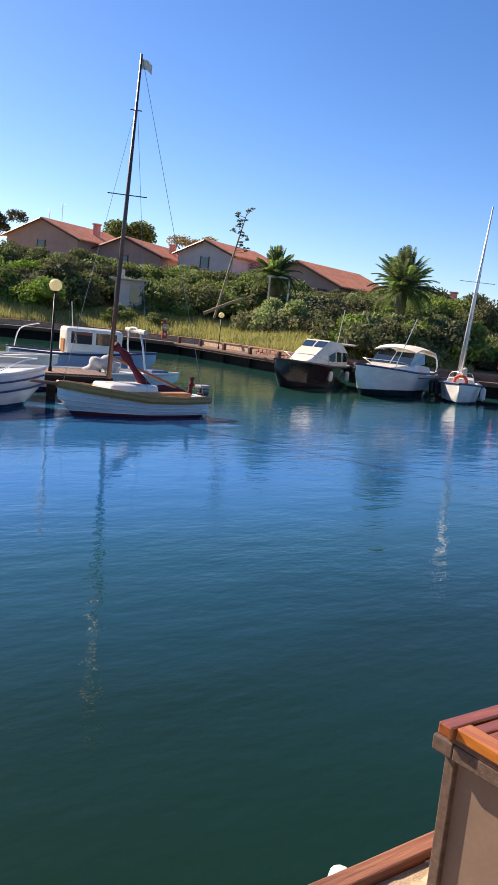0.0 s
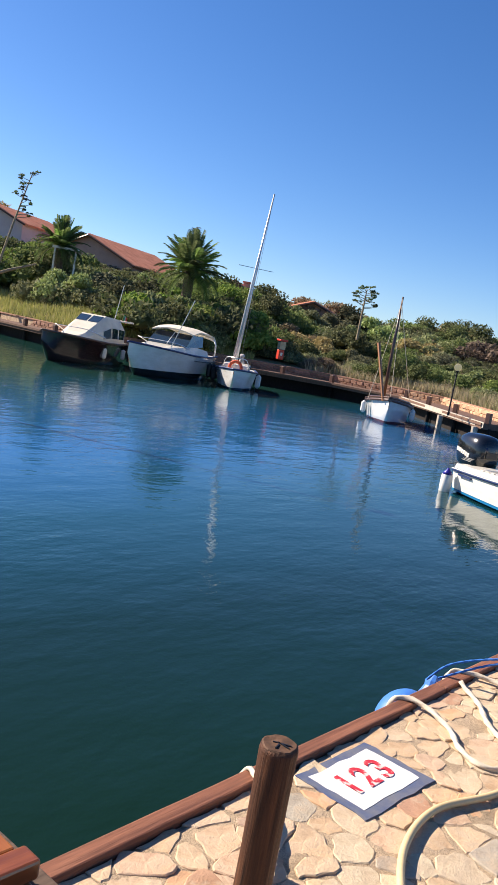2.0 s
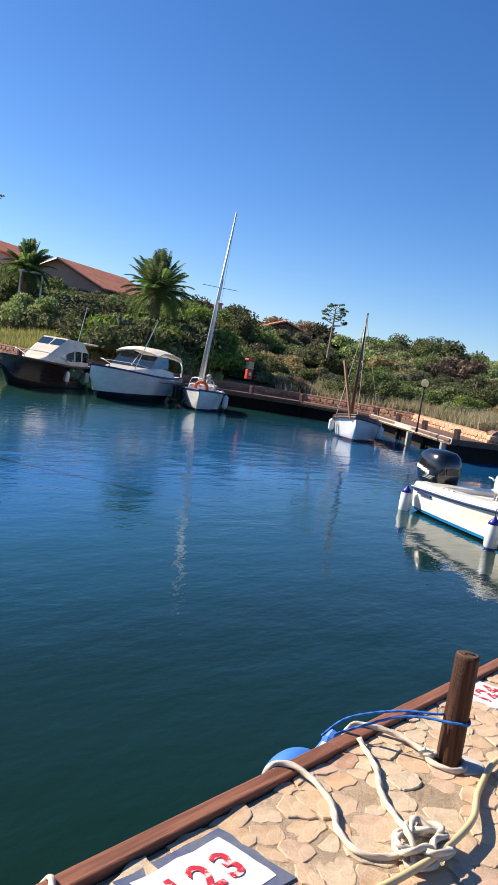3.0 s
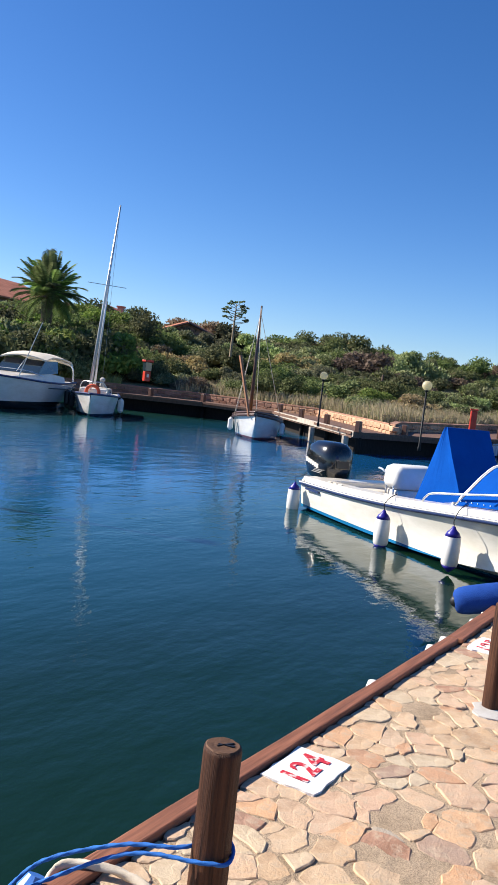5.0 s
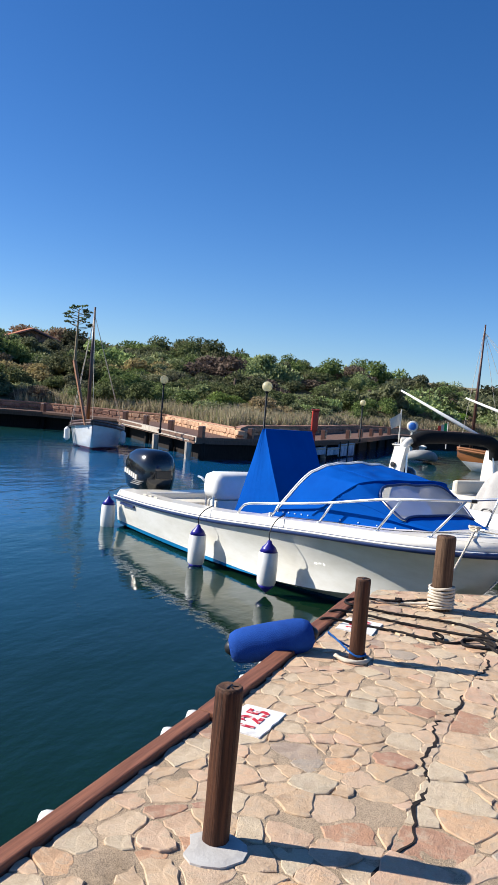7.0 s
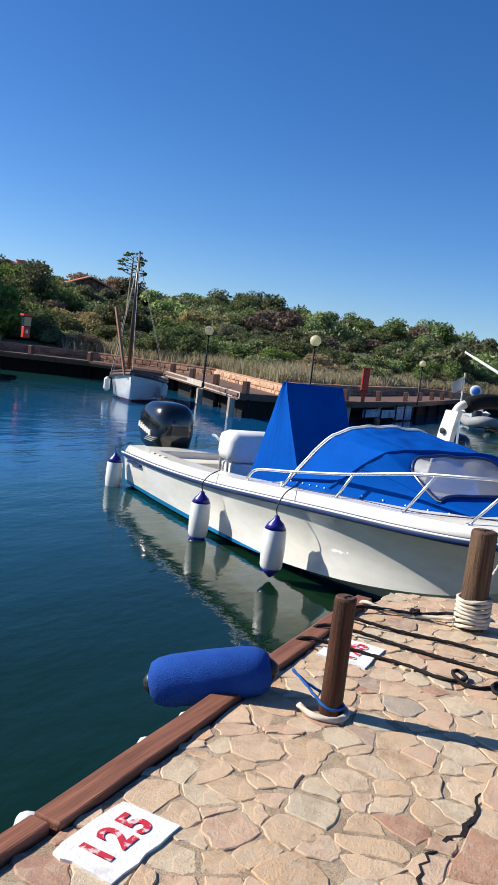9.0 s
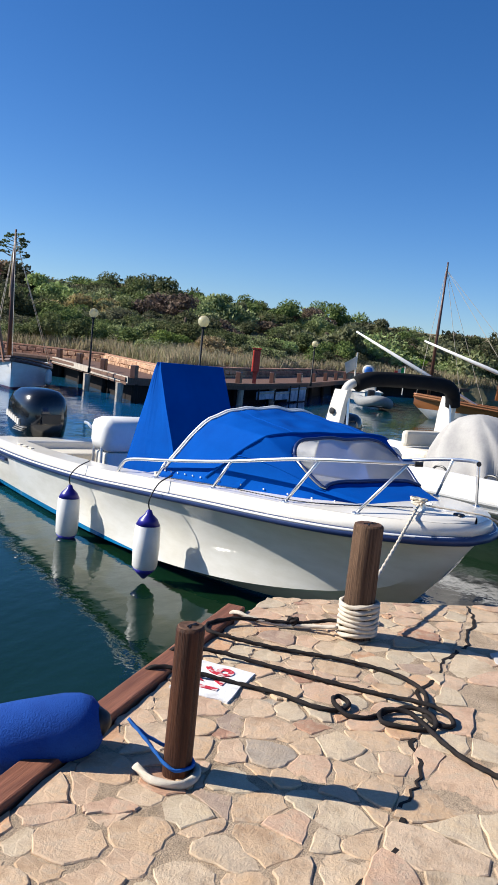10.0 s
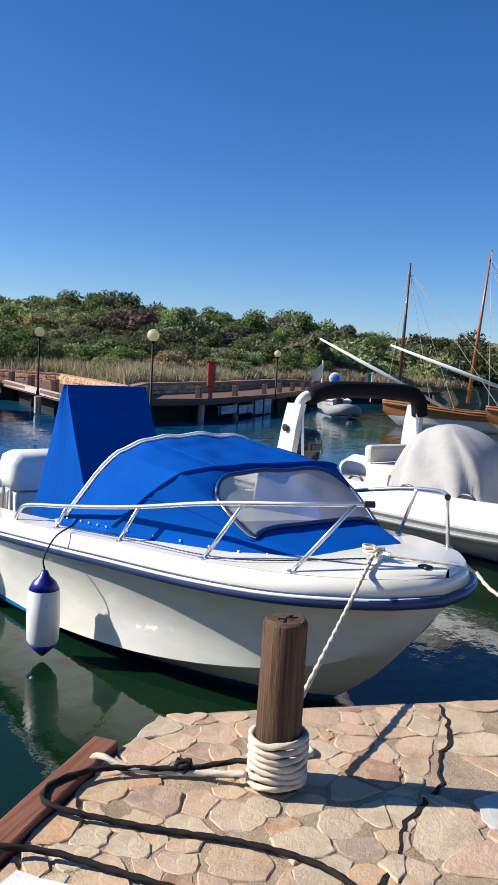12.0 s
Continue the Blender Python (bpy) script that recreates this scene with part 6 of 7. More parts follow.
BOW = near_boat().matrix_basis
rope("mooring_line", [tuple(BOW @ Vector((6.75, -.22, 1.13))), tuple((BOW @ Vector((6.75, -.22, 1.13))).lerp(Vector((13.28, -.63, .16)), .5) - Vector((0, 0, .012))), (13.28, -0.63, 0.16)], 0.010, ROPE_W, "white mooring rope from the bow cleat to the thick post")
rope("mooring_line", [tuple(BOW @ Vector((7.14, .22, 1.07))), (14.98, -1.35, 0.30), (14.85, -1.9, 0.2), (14.8, -2.4, 0.08), (14.75, -2.9, 0.03)], 0.010, ROPE_W, "white mooring rope from the bow down to the quay")


def rib_boat():
    rz = math.degrees(math.atan2(-0.84, -0.543))
    R = thing("inflatable_boat", "white rigid inflatable boat with an arch and covered console", "boat", pose(23.01, 1.87, WATER_Z, 0, 0, rz))
    Lb = 6.9
    line = [(0, -1.14, .5), (1.5, -1.16, .5), (3, -1.14, .52), (4.4, -1.06, .56), (5.4, -.86, .64), (6.2, -.5, .74), (6.6, -.2, .8), (6.7, 0, .82)]
    line = [Vector(p) for p in line]
    full = smooth_line(line + [Vector((p.x, -p.y, p.z)) for p in line[-2::-1]], 5)
    tb = part("tube", tubem([Vector((-.25, full[0].y, full[0].z))] + full + [Vector((-.25, full[-1].y, full[-1].z))], [.1] + [.235] * len(full) + [.1], 18), WHITE_VINYL, R, "white inflated side tube", True)
    for dz in (-.06, -.14):
        part("rub_strake", tubem([p + Vector((0, 0, dz)) + (Vector((p.x - 3, p.y, 0)) * Vector((.05 if p.x > 5 else 0, 1, 0))).normalized() * .225 for p in full], .022, 6), GREY_TUBE, tb)
    for k in range(5):
        x = 2.2 + k * .85
        for s in (-1, 1):
            y = s * (interp(x, [0, 4.4, 5.4, 6.2], [1.14, 1.06, .86, .5]))
            z = interp(x, [0, 3, 4.4, 5.4, 6.2], [.5, .52, .56, .64, .74]) + .22
            part("grab_handle", tubem(smooth_line([(x - .12, y, z), (x - .06, y, z + .05), (x + .06, y, z + .05), (x + .12, y, z)], 4), .016, 7), BLACK, tb)
    X = [0, 2, 4, 5.2, 6, 6.5]
    part("hull", hull_loft(X, [.95, .95, .9, .7, .4, .05], [.45, .45, .5, .58, .66, .74], [.85, .85, .75, .5, .25, .03], [.1, .1, .15, .28, .42, .62], [-.3, -.32, -.3, -.15, .15, .55]), HULL_GREY, R, smooth=True)
    part("deck", boxm(0, 5.6, -.82, .82, .42, .46), WHITE, R)
    # arch over the stern: two white legs and a black folded awning
    for s in (-1, 1):
        rings = []
        for z, x0, w in ((.55, .98, .17), (1.0, 1.0, .155), (1.35, 1.04, .145), (1.64, 1.1, .14)):
            y = s * (1.28 + (.08 if s > 0 else 0) - .06 * (z - .6))
            rings.append([Vector((x0 - w, y - .05, z)), Vector((x0 + w, y - .05, z)), Vector((x0 + w, y + .05, z)), Vector((x0 - w, y + .05, z))])
        bm = bmesh.new()
        loft(bm, rings)
        part("arch_leg", bm, WHITE, R, "white moulded arch leg")
        part("strut", tubem([(1.3, s * 1.22, .7), (1.2, s * 1.19, 1.55)], .018, 8), CHROME, R)
    top = smooth_line([(1.1, -1.21, 1.55), (1.14, -1.13, 1.73), (1.18, -.8, 1.80), (1.2, 0, 1.82), (1.18, .9, 1.80), (1.14, 1.22, 1.73), (1.1, 1.3, 1.55)], 5)
    part("arch_top", tubem(top, .07, 10), WHITE, R, smooth=True)
    part("folded_awning", tubem([p + Vector((.05, 0, .04)) for p in smooth_line([(1.14, -1.06, 1.70), (1.18, -.75, 1.80), (1.2, 0, 1.82), (1.18, .85, 1.80), (1.14, 1.2, 1.70), (1.12, 1.3, 1.45)], 5)], .125, 10), BLACK_CLOTH, R, "black folded awning along the arch", True)
    part("speaker", lathe([(.05, 0), (.05, .02), (.02, .025)], 12, Matrix.Translation((1.0, -1.31, 1.3)) @ Matrix.Rotation(math.pi / 2, 4, 'X')), BLACK, R)
    outboard(R, -.05, .22, .62, 1.0)
    part("seat_box", boxm(1.4, 1.95, -.1, .75, .46, .82, .06), CREAM_CLOTH, R, "beige upholstered stern seat")
    part("backrest", boxm(1.36, 1.5, -.1, .75, .825, 1.08, .05), CREAM_CLOTH, R)
    # console under white cover
    rings = []
    for z, x0, x1, w in ((.48, 2.3, 3.72, .62), (.7, 2.31, 3.70, .61), (.95, 2.34, 3.66, .59), (1.15, 2.39, 3.56, .55), (1.32, 2.47, 3.40, .48), (1.44, 2.60, 3.20, .36), (1.5, 2.74, 3.04, .22), (1.52, 2.84, 2.94, .08)):
        ring = []
        for k in range(96):
            a = 2 * math.pi * k / 96
            deep_ = (1.62 - z)
            fold = .95 + (.20 * abs(math.sin(k * .28 + z * 1.6)) ** .5 - .06 + .05 * math.sin(k * .7 + z * 4)) * deep_ + .04 * math.sin(k * .17 + 5 * z)
            ca, sa = math.cos(a), math.sin(a)
            ring.append(Vector(((x0 + x1) / 2 + (x1 - x0) / 2 * math.copysign(abs(ca) ** .6, ca) * fold, -.1 + w * math.copysign(abs(sa) ** .6, sa) * fold, z)))
        rings.append(ring)
    bm = bmesh.new()
    loft(bm, rings)
    part("console_cover", bm, WHITE_CLOTH, R, "white canvas cover draped over the console", True)
    return R


rib_boat()


def simple_boat(name, label, bow, head, L, Bm, fb, hull, group="", sheer=None, sheer_mat=None, rise=0.25, deckmat=WHITE, keel=-.35):
    """A boat by the place of its stem on the water and its heading in plan; local x runs from stern to stem."""
    hd = Vector(head).normalized()
    st = Vector(bow) - hd * L
    t = thing(name, label, "boat", pose(st.x, st.y, WATER_Z, 0, 0, math.degrees(math.atan2(hd.y, hd.x))), group)
    X = [0, L * .25, L * .5, L * .75, L * .9, L * 1.03]
    HB = [Bm * .40, Bm * .49, Bm * .5, Bm * .38, Bm * .2, .02]
    ZS = [fb * 1.02, fb * .96, fb, fb * (1 + rise * .5), fb * (1 + rise * .8), fb * (1 + rise)]
    HC = [Bm * .33, Bm * .42, Bm * .42, Bm * .26, Bm * .1, .01]
    ZC = [.08, .02, .02, .10, .22, fb * .9]
    ZK = [keel * .5, keel, keel, keel, -.1, fb * .8]
    part("hull", hull_loft(X, HB, ZS, HC, ZC, ZK, 0.03, 24), hull, t, smooth=True)
    rl = part("sheer_rail", tubem(wrap_line(X, HB, ZS, -0.01, 0.01), .045, 6), sheer_mat or SPAR, t, smooth=True)
    dk = []
    for i in range(13):
        x = X[0] + (X[-1] - .02) * i / 12
        hb, zs = max(.01, interp(x, X, HB) - .03), interp(x, X, ZS) - .03
        dk.append([Vector((x, hb * c, zs + .04 * (1 - c * c))) for c in (-1, -.5, 0, .5, 1)])
    bm = bmesh.new()
    loft(bm, dk, closed=False)
    part("deck", bm, deckmat, t)
    return t, (X, HB, ZS)


def mast(t, base, top, r, mat, name="mast"):
    return part(name, tubem([base, Vector(base).lerp(Vector(top), .5), top], [r, r * .85, r * .45], 10), mat, t, smooth=True)


def stay(t, a, b, r=.008, mat=None, name="stay"):
    return part(name, tubem([a, b], r, 5), mat or GREY_TUBE, t)


def to_local(t, p):
    return t.matrix_basis.inverted() @ Vector(p)


def cloth_bundle(t, name, pts, r, mat, label):
    line = smooth_line(pts, 6)
    return part(name, tubem(line, [r * (1 + .28 * math.sin(k * 1.3)) for k in range(len(line))], 9), mat, t, label, True)


# wooden sloop at the left jetty
t, _ = simple_boat("sailing_boat", "white clinker sailing boat with ochre wood trim and maroon sail", (8.35, 16.2), (-1, -.12), 4.9, 1.75, .52, HULL_RED, sheer_mat=OCHRE, rise=.45)
t.matrix_basis = t.matrix_basis @ Matrix.Translation((4.9, 0, 0)) @ Matrix.Diagonal((.83, .92, 1, 1)) @ Matrix.Translation((-4.9, 0, 0))
LB = lambda x, y, z: to_local(t, (x, y, z))
part("strake", tubem(side_line([0, 1.2, 2.5, 3.7, 4.4, 5.05], [.70, .86, .88, .66, .35, .02], [.44, .42, .44, .55, .62, .70], s=1), .075, 6), OCHRE, t)
part("strake", tubem(side_line([0, 1.2, 2.5, 3.7, 4.4, 5.05], [.70, .86, .88, .66, .35, .02], [.44, .42, .44, .55, .62, .70], s=-1), .075, 6), OCHRE, t)
part("cabin", boxm(1.9, 3.6, -.5, .5, .5, .78, .08), WHITE, t)
for f_ in (.16, .32, .48, .64, .80):
    for s in (-1, 1):
        part("plank_edge", tubem([Vector((p.x, p.y, max(.06, p.z * f_))) for p in side_line([0, 1.2, 2.5, 3.7, 4.4, 5.0], [.58 + .12 * f_, .735 + .12 * f_, .735 + .14 * f_, .455 + .21 * f_, .175 + .18 * f_, .012], [.52, .50, .52, .63, .70, .76], -.004, s=s)], .013, 5), WHITE, t, smooth=True)
part("coaming", boxm(.7, 3.7, -.62, .62, .45, .62, .05), OCHRE, t)
m0, m1 = LB(9.93, 17.0, 0.1), LB(10.1, 16.9, 7.96)
mast(t, m0, m1, .075, SPAR_DARK)
for zz, w in ((4.65, .55), (6.66, .16)):
    k = (zz - .1) / 7.86
    c = m0.lerp(m1, k)
    part("spreader", tubem([c + Vector((-w * .9, w * .5, 0)), c + Vector((w * .9, -w * .5, 0))], .014, 6), SPAR_DARK, t)
stay(t, m1, Vector((.2, .6, .5)), .007)
stay(t, m1.lerp(m0, .15), Vector((4.9, 0, .7)), .006)
stay(t, m1.lerp(m0, .13), Vector((2.6, .85, .5)), .006)
part("bowsprit", tubem([(4.4, 0, .68), (5.9, -.02, .78)], [.05, .035], 8), SPAR, t)
cloth_bundle(t, "furled_sail", [m0 + Vector((-.1, .05, .85)), m0 + Vector((-.5, .1, .6)), (2.0, .0, .75), (1.0, .05, .62), (.6, .1, .55)], .105, MAROON, "maroon furled sail along the boom")
part("boom", tubem([m0 + Vector((-.1, 0, .55)), (.5, .1, .62)], .035, 8), SPAR, t)
cloth_bundle(t, "furled_flag", [(.35, .1, .55), (.33, .12, .8), (.3, .1, 1.0)], .07, MAROON, "small furled red flag at the stern")
part("flag", solidify(strip_mesh([m1 + Vector((-.02, 0, -.1)), m1 + Vector((-.16, .08, -.12)), m1 + Vector((-.32, .1, -.2))], [m1 + Vector((-.02, 0, -.34)), m1 + Vector((-.16, .08, -.34)), m1 + Vector((-.32, .1, -.42))]), .004), CREAM_CLOTH, t, "small cream flag at the masthead")
ob_ = outboard(t, -.05, .1, .5, .52)
part("cowl_cap", boxm(-.38, .02, -.06, .24, .72, .8, .03), GREY_TUBE, ob_)

# white boat with blue stripes at the frame's edge of the left jetty
t, _ = simple_boat("motor_boat", "white motor boat with blue stripes tied to a jetty", (8.4, 17.75), (1, .25), 5.0, 2.0, .75, HULL_SAIL, rise=.25, sheer_mat=WHITE)
for z in (.36, .58):
    part("stripe", tubem(side_line([0, 1.25, 2.5, 3.75, 4.5, 5.12], [.78, .97, .98, .70, .36, .03], [z, z, z, z + .08, z + .12, z + .18], s=-1), .026, 6), NAVY, t)
    part("stripe", tubem(side_line([0, 1.25, 2.5, 3.75, 4.5, 5.12], [.78, .97, .98, .70, .36, .03], [z, z, z, z + .08, z + .12, z + .18], s=1), .026, 6), NAVY, t)
part("rail", tubem(smooth_line([(3.2, -.8, .85), (4.0, -.6, 1.12), (4.8, -.1, 1.18), (4.0, .6, 1.12), (3.2, .8, .85)], 6), .016, 6), CHROME, t)

# left jetty with its boats behind
JT = [(3.0, 19.4), (10.9, 18.9), (11.3, 20.6), (3.0, 21.2)]
jet = thing("jetty", "timber jetty with a boarded deck on dark piles", "jetty")
for k in range(26):
    a0, a1 = k / 26, (k + .93) / 26
    q = [Vector(JT[0]).lerp(Vector(JT[1]), a0), Vector(JT[0]).lerp(Vector(JT[1]), a1), Vector(JT[3]).lerp(Vector(JT[2]), a1), Vector(JT[3]).lerp(Vector(JT[2]), a0)]
    part("plank", prism([tuple(v) for v in q], -.06, 0.0), DECKW, jet)
part("front_beam", tubem([(3.0, 19.32, -.12), (10.95, 18.82, -.12)], .09, 8), DARKW, jet)
for x, y in ((5.5, 19.3), (8.0, 19.15), (9.3, 19.1), (10.7, 18.95), (11.0, 20.4), (8.3, 20.7)):
    part("pile", lathe([(.12, -3), (.13, -.07)], 10, Matrix.Translation((x, y, 0))), DARKW, jet)
globe_lamp(9.38, 19.45, 0.0, 2.33, r=.17, label="black pole lamp with a white globe on the jetty")

t, _ = simple_boat("motor_boat", "white open boat with a white covered console behind the jetty", (14.6, 21.6), (1, -.1), 6.5, 2.0, .55, HULL_SAIL, rise=.2, sheer_mat=WHITE)
cloth_bundle(t, "covered_console", [(3.6, 0, .5), (3.8, 0, .8), (4.2, 0, .85), (4.5, 0, .6)], .23, WHITE_CLOTH, "white canvas cover over the console")
part("a_frame", tubem(smooth_line([(5.2, -.7, .6), (5.0, -.5, 1.9), (5.0, .5, 1.9), (5.2, .7, .6)], 3), .035, 8), GALV, t)
part("rolled_awning", tubem([(5.0, -.9, 1.95), (5.1, .9, 1.98), (5.6, 1.6, 1.9)], .07, 8), CREAM_CLOTH, t)
part("bow_cushion", boxm(5.6, 6.2, -.3, .3, .62, .74, .04), NAVY, t)

t, _ = simple_boat("cabin_boat", "pale blue fishing cruiser with a white windowed cabin", (16.9, 27.2), (1, -.25), 5.6, 2.1, .75, HULL_BLUE, rise=.3, sheer_mat=NAVY)
part("cabin", boxm(2.0, 4.2, -.75, .75, .75, 1.75, .12), WHITE, t)
for y in (-.755, .755):
    for x0 in (2.2, 3.15):
        part("window", boxm(x0, x0 + .8, y - .012, y + .012, 1.15, 1.6, .01), DARK_GLASS, t)
part("windscreen", boxm(4.19, 4.22, -.6, .6, 1.15, 1.6, .01), DARK_GLASS, t)
part("aerial", tubem([(2.4, .2, 1.7), (2.3, .2, 2.7)], .015, 6), WHITE, t)
part("davit", tubem(smooth_line([(.3, .8, .8), (.5, .8, 1.5), (1.2, .8, 1.75)], 4), .025, 6), CHROME, t)
part("wood_panel", boxm(1.95, 2.0, -.6, .1, .8, 1.3), SPAR, t)

t, _ = simple_boat("motor_boat", "white sports boat with a steering wheel and roll bar", (12.0, 25.5), (1, -.2), 5.4, 2.0, .6, HULL_SAIL, rise=.25, sheer_mat=WHITE)
part("roll_bar", tubem(smooth_line([(1.6, -.8, .6), (1.9, -.7, 1.7), (2.3, .0, 1.9), (1.9, .7, 1.7), (1.6, .8, .6)], 4), .04, 8), WHITE, t, smooth=True)
part("windscreen", boxm(3.3, 3.34, -.6, .6, .6, 1.2, .01), DARK_GLASS, t)
part("seat", boxm(2.2, 2.8, -.5, .5, .6, 1.15, .06), CREAM_CLOTH, t)

# dark launch
t, _ = simple_boat("cabin_launch", "dark maroon launch with a cream canvas cabin top", (22.15, 25.72), (-.9, -.45), 7.0, 2.4, 1.0, HULL_DARK, rise=.22, sheer_mat=SPAR_DARK, deckmat=CREAM_CLOTH)
bm = bmesh.new()
loft(bm, [[Vector((x, -w, .95)), Vector((x, -w * .92, .95 + h * .62)), Vector((x, -w * .6, .95 + h)), Vector((x, w * .6, .95 + h)), Vector((x, w * .92, .95 + h * .62)), Vector((x, w, .95))] for x, w, h in ((.9, .9, .85), (1.0, .98, 1.12), (2.6, .98, 1.2), (3.3, .9, .85), (4.2, .72, .35), (5.0, .4, .12))])
part("cabin", bm, CREAM_CLOTH, t, "cream cabin and canvas top")
CAB = ([1.0, 2.6, 3.3, 4.2], [.98, .98, .9, .72], [1.12, 1.2, .85, .35])


def cabin_pt(x, f, s_, off=.012):
    """A place on the launch's cabin: f from the side deck to the roof edge and on to the middle."""
    w, h = interp(x, CAB[0], CAB[1]), interp(x, CAB[0], CAB[2])
    return Vector((x, s_ * (w * interp(f, [0, 1, 2, 3], [1, .92, .6, 0]) + off), .95 + h * interp(f, [0, 1, 2, 3], [0, .62, 1, 1]) + off))


for s_ in (-1, 1):
    for x0, x1 in ((1.1, 1.75), (1.82, 2.5), (2.6, 3.25)):
        pane_ = part("window", solidify(strip_mesh([cabin_pt(x0, .3, s_), cabin_pt(x1, .3, s_)], [cabin_pt(x0, .95, s_), cabin_pt(x1, .95, s_)]), .012), DARK_GLASS, t)
        part("frame", tubem([cabin_pt(x0, .3, s_, .02), cabin_pt(x1, .3, s_, .02), cabin_pt(x1, .95, s_, .02), cabin_pt(x0, .95, s_, .02), cabin_pt(x0, .3, s_, .02)], .02, 5), CREAM_CLOTH, pane_)
    part("windscreen", solidify(strip_mesh([cabin_pt(2.75, 2.05, s_), cabin_pt(3.28, 2.05, s_)], [cabin_pt(2.75, 2.92, s_), cabin_pt(3.28, 2.92, s_)]), .012), DARK_GLASS, t)
part("awning", boxm(-.1, 1.0, -.9, .9, 1.98, 2.06, .03), CREAM_CLOTH, t)
for s in (-1, 1):
    part("rail", tubem(smooth_line([(3.2, s * 1.0, 1.2), (4.5, s * .78, 1.45), (5.6, s * .3, 1.5), (6.0, 0, 1.5)], 4), .018, 6), CHROME, t)
    part("fender", lathe([(.03, .3), (.1, .36), (.1, .72), (.03, .78)], 10, Matrix.Translation((3.4 if s > 0 else 5.0, s * (1.12 if s > 0 else .75), 0))), WHITE_VINYL, t)
    part("fender", lathe([(.03, .3), (.1, .36), (.1, .72), (.03, .78)], 10, Matrix.Translation((1.6, s * 1.25, 0))), WHITE_VINYL, t)
part("aerial", tubem([(1.2, .4, 2.0), (.9, .5, 3.7)], .02, 6), WHITE, t)
part("flagstaff", tubem([(.2, .3, 1.0), (.05, .35, 2.4)], .014, 6), SPAR, t)
for k, m_ in enumerate((GREEN_FLAG, WHITE_CLOTH, RED)):
    part("flag", boxm(.05 - .16 * (k + 1), .05 - .16 * k - .003, .34, .352, 2.02 - k * .05, 2.34 - k * .05), m_, t)

# white cabin cruiser
t, _ = simple_boat("cabin_cruiser", "white cabin cruiser with a canvas bimini and black fenders", (24.85, 23.55), (-.93, -.36), 7.1, 2.6, 1.12, HULL_CRUISER, rise=.2, sheer_mat=NAVY, keel=-.4)
bm = bmesh.new()
loft(bm, [[Vector((x, -w, 1.0)), Vector((x, -w * .9, 1.0 + h)), Vector((x, w * .9, 1.0 + h)), Vector((x, w, 1.0))] for x, w, h in ((1.2, 1.1, .35), (2.8, 1.1, .5), (3.6, 1.0, .42), (5.0, .7, .3), (5.9, .3, .15))])
part("coachroof", bm, WHITE, t)
bm = bmesh.new()
loft(bm, [[Vector((x, -w, z)), Vector((x, w, z))] for x, w, z in ((3.7, .95, 1.42), (3.0, .9, 1.98))], closed=False)
ws = part("windscreen", solidify(bm, .02), DARK_GLASS, t, "blue tinted wrap windscreen")
part("post", tubem([(3.7, 0, 1.44), (3.0, 0, 2.0)], .025, 6), WHITE, ws)
for s in (-1, 1):
    part("side_window", solidify(strip_mesh([Vector((3.7, s * .96, 1.42)), Vector((2.0, s * 1.05, 1.5))], [Vector((3.0, s * .9, 1.98)), Vector((1.9, s * .95, 2.0))]), .02), DARK_GLASS, t)
    part("porthole", boxm(3.6, 3.9, s * 1.10 - .03, s * 1.10 + .03, .82, .9, .02), DARK_GLASS, t)
    part("porthole", boxm(3.0, 3.3, s * 1.18 - .03, s * 1.18 + .03, .82, .9, .02), DARK_GLASS, t)
    part("stripe", tubem(side_line([0, 1.5, 3, 4.6, 5.5, 6.28], [1.02, 1.24, 1.27, .97, .52, .04], [.9, .86, .88, .98, 1.05, 1.1], s=s), .02, 6), BLACK, t)
    for x in (1.0, 1.5):
        part("fender", lathe([(.03, .18), (.14, .26), (.14, .78), (.03, .86)], 10, Matrix.Translation((x, s * 1.36, 0))), BLACK, t, "black cylindrical fender")
    part("rail", tubem(smooth_line([(3.4, s * 1.08, 1.35), (4.6, s * .9, 1.55), (5.8, s * .4, 1.6), (6.3, 0, 1.6)], 4), .018, 6), CHROME, t)
bm = bmesh.new()
loft(bm, [[Vector((x, 1.05 * c, z + .16 * (1 - c * c))) for c in np.linspace(-1, 1, 9)] for x, z in ((.45, 1.86), (.7, 2.06), (1.5, 2.16), (2.6, 2.18), (3.25, 2.02))], closed=False)
part("bimini", solidify(bm, .06), CREAM_CLOTH, t, "white canvas bimini top")
part("targa_bar", tubem(smooth_line([(.5, -1.1, 1.1), (.7, -1.05, 1.9), (.9, 0, 2.08), (.7, 1.05, 1.9), (.5, 1.1, 1.1)], 4), .035, 8), CHROME, t)
part("anchor", tubem(smooth_line([(6.25, 0, 1.25), (6.5, .05, 1.2), (6.55, .1, 1.0)], 3), .05, 6), GALV, t)
part("swim_platform", boxm(-.5, .02, -.9, .9, .2, .28, .03), WHITE, t)
part("boathook", tubem([(5.2, .9, 1.3), (4.6, 1.4, 3.5)], .02, 6), WHITE, t)

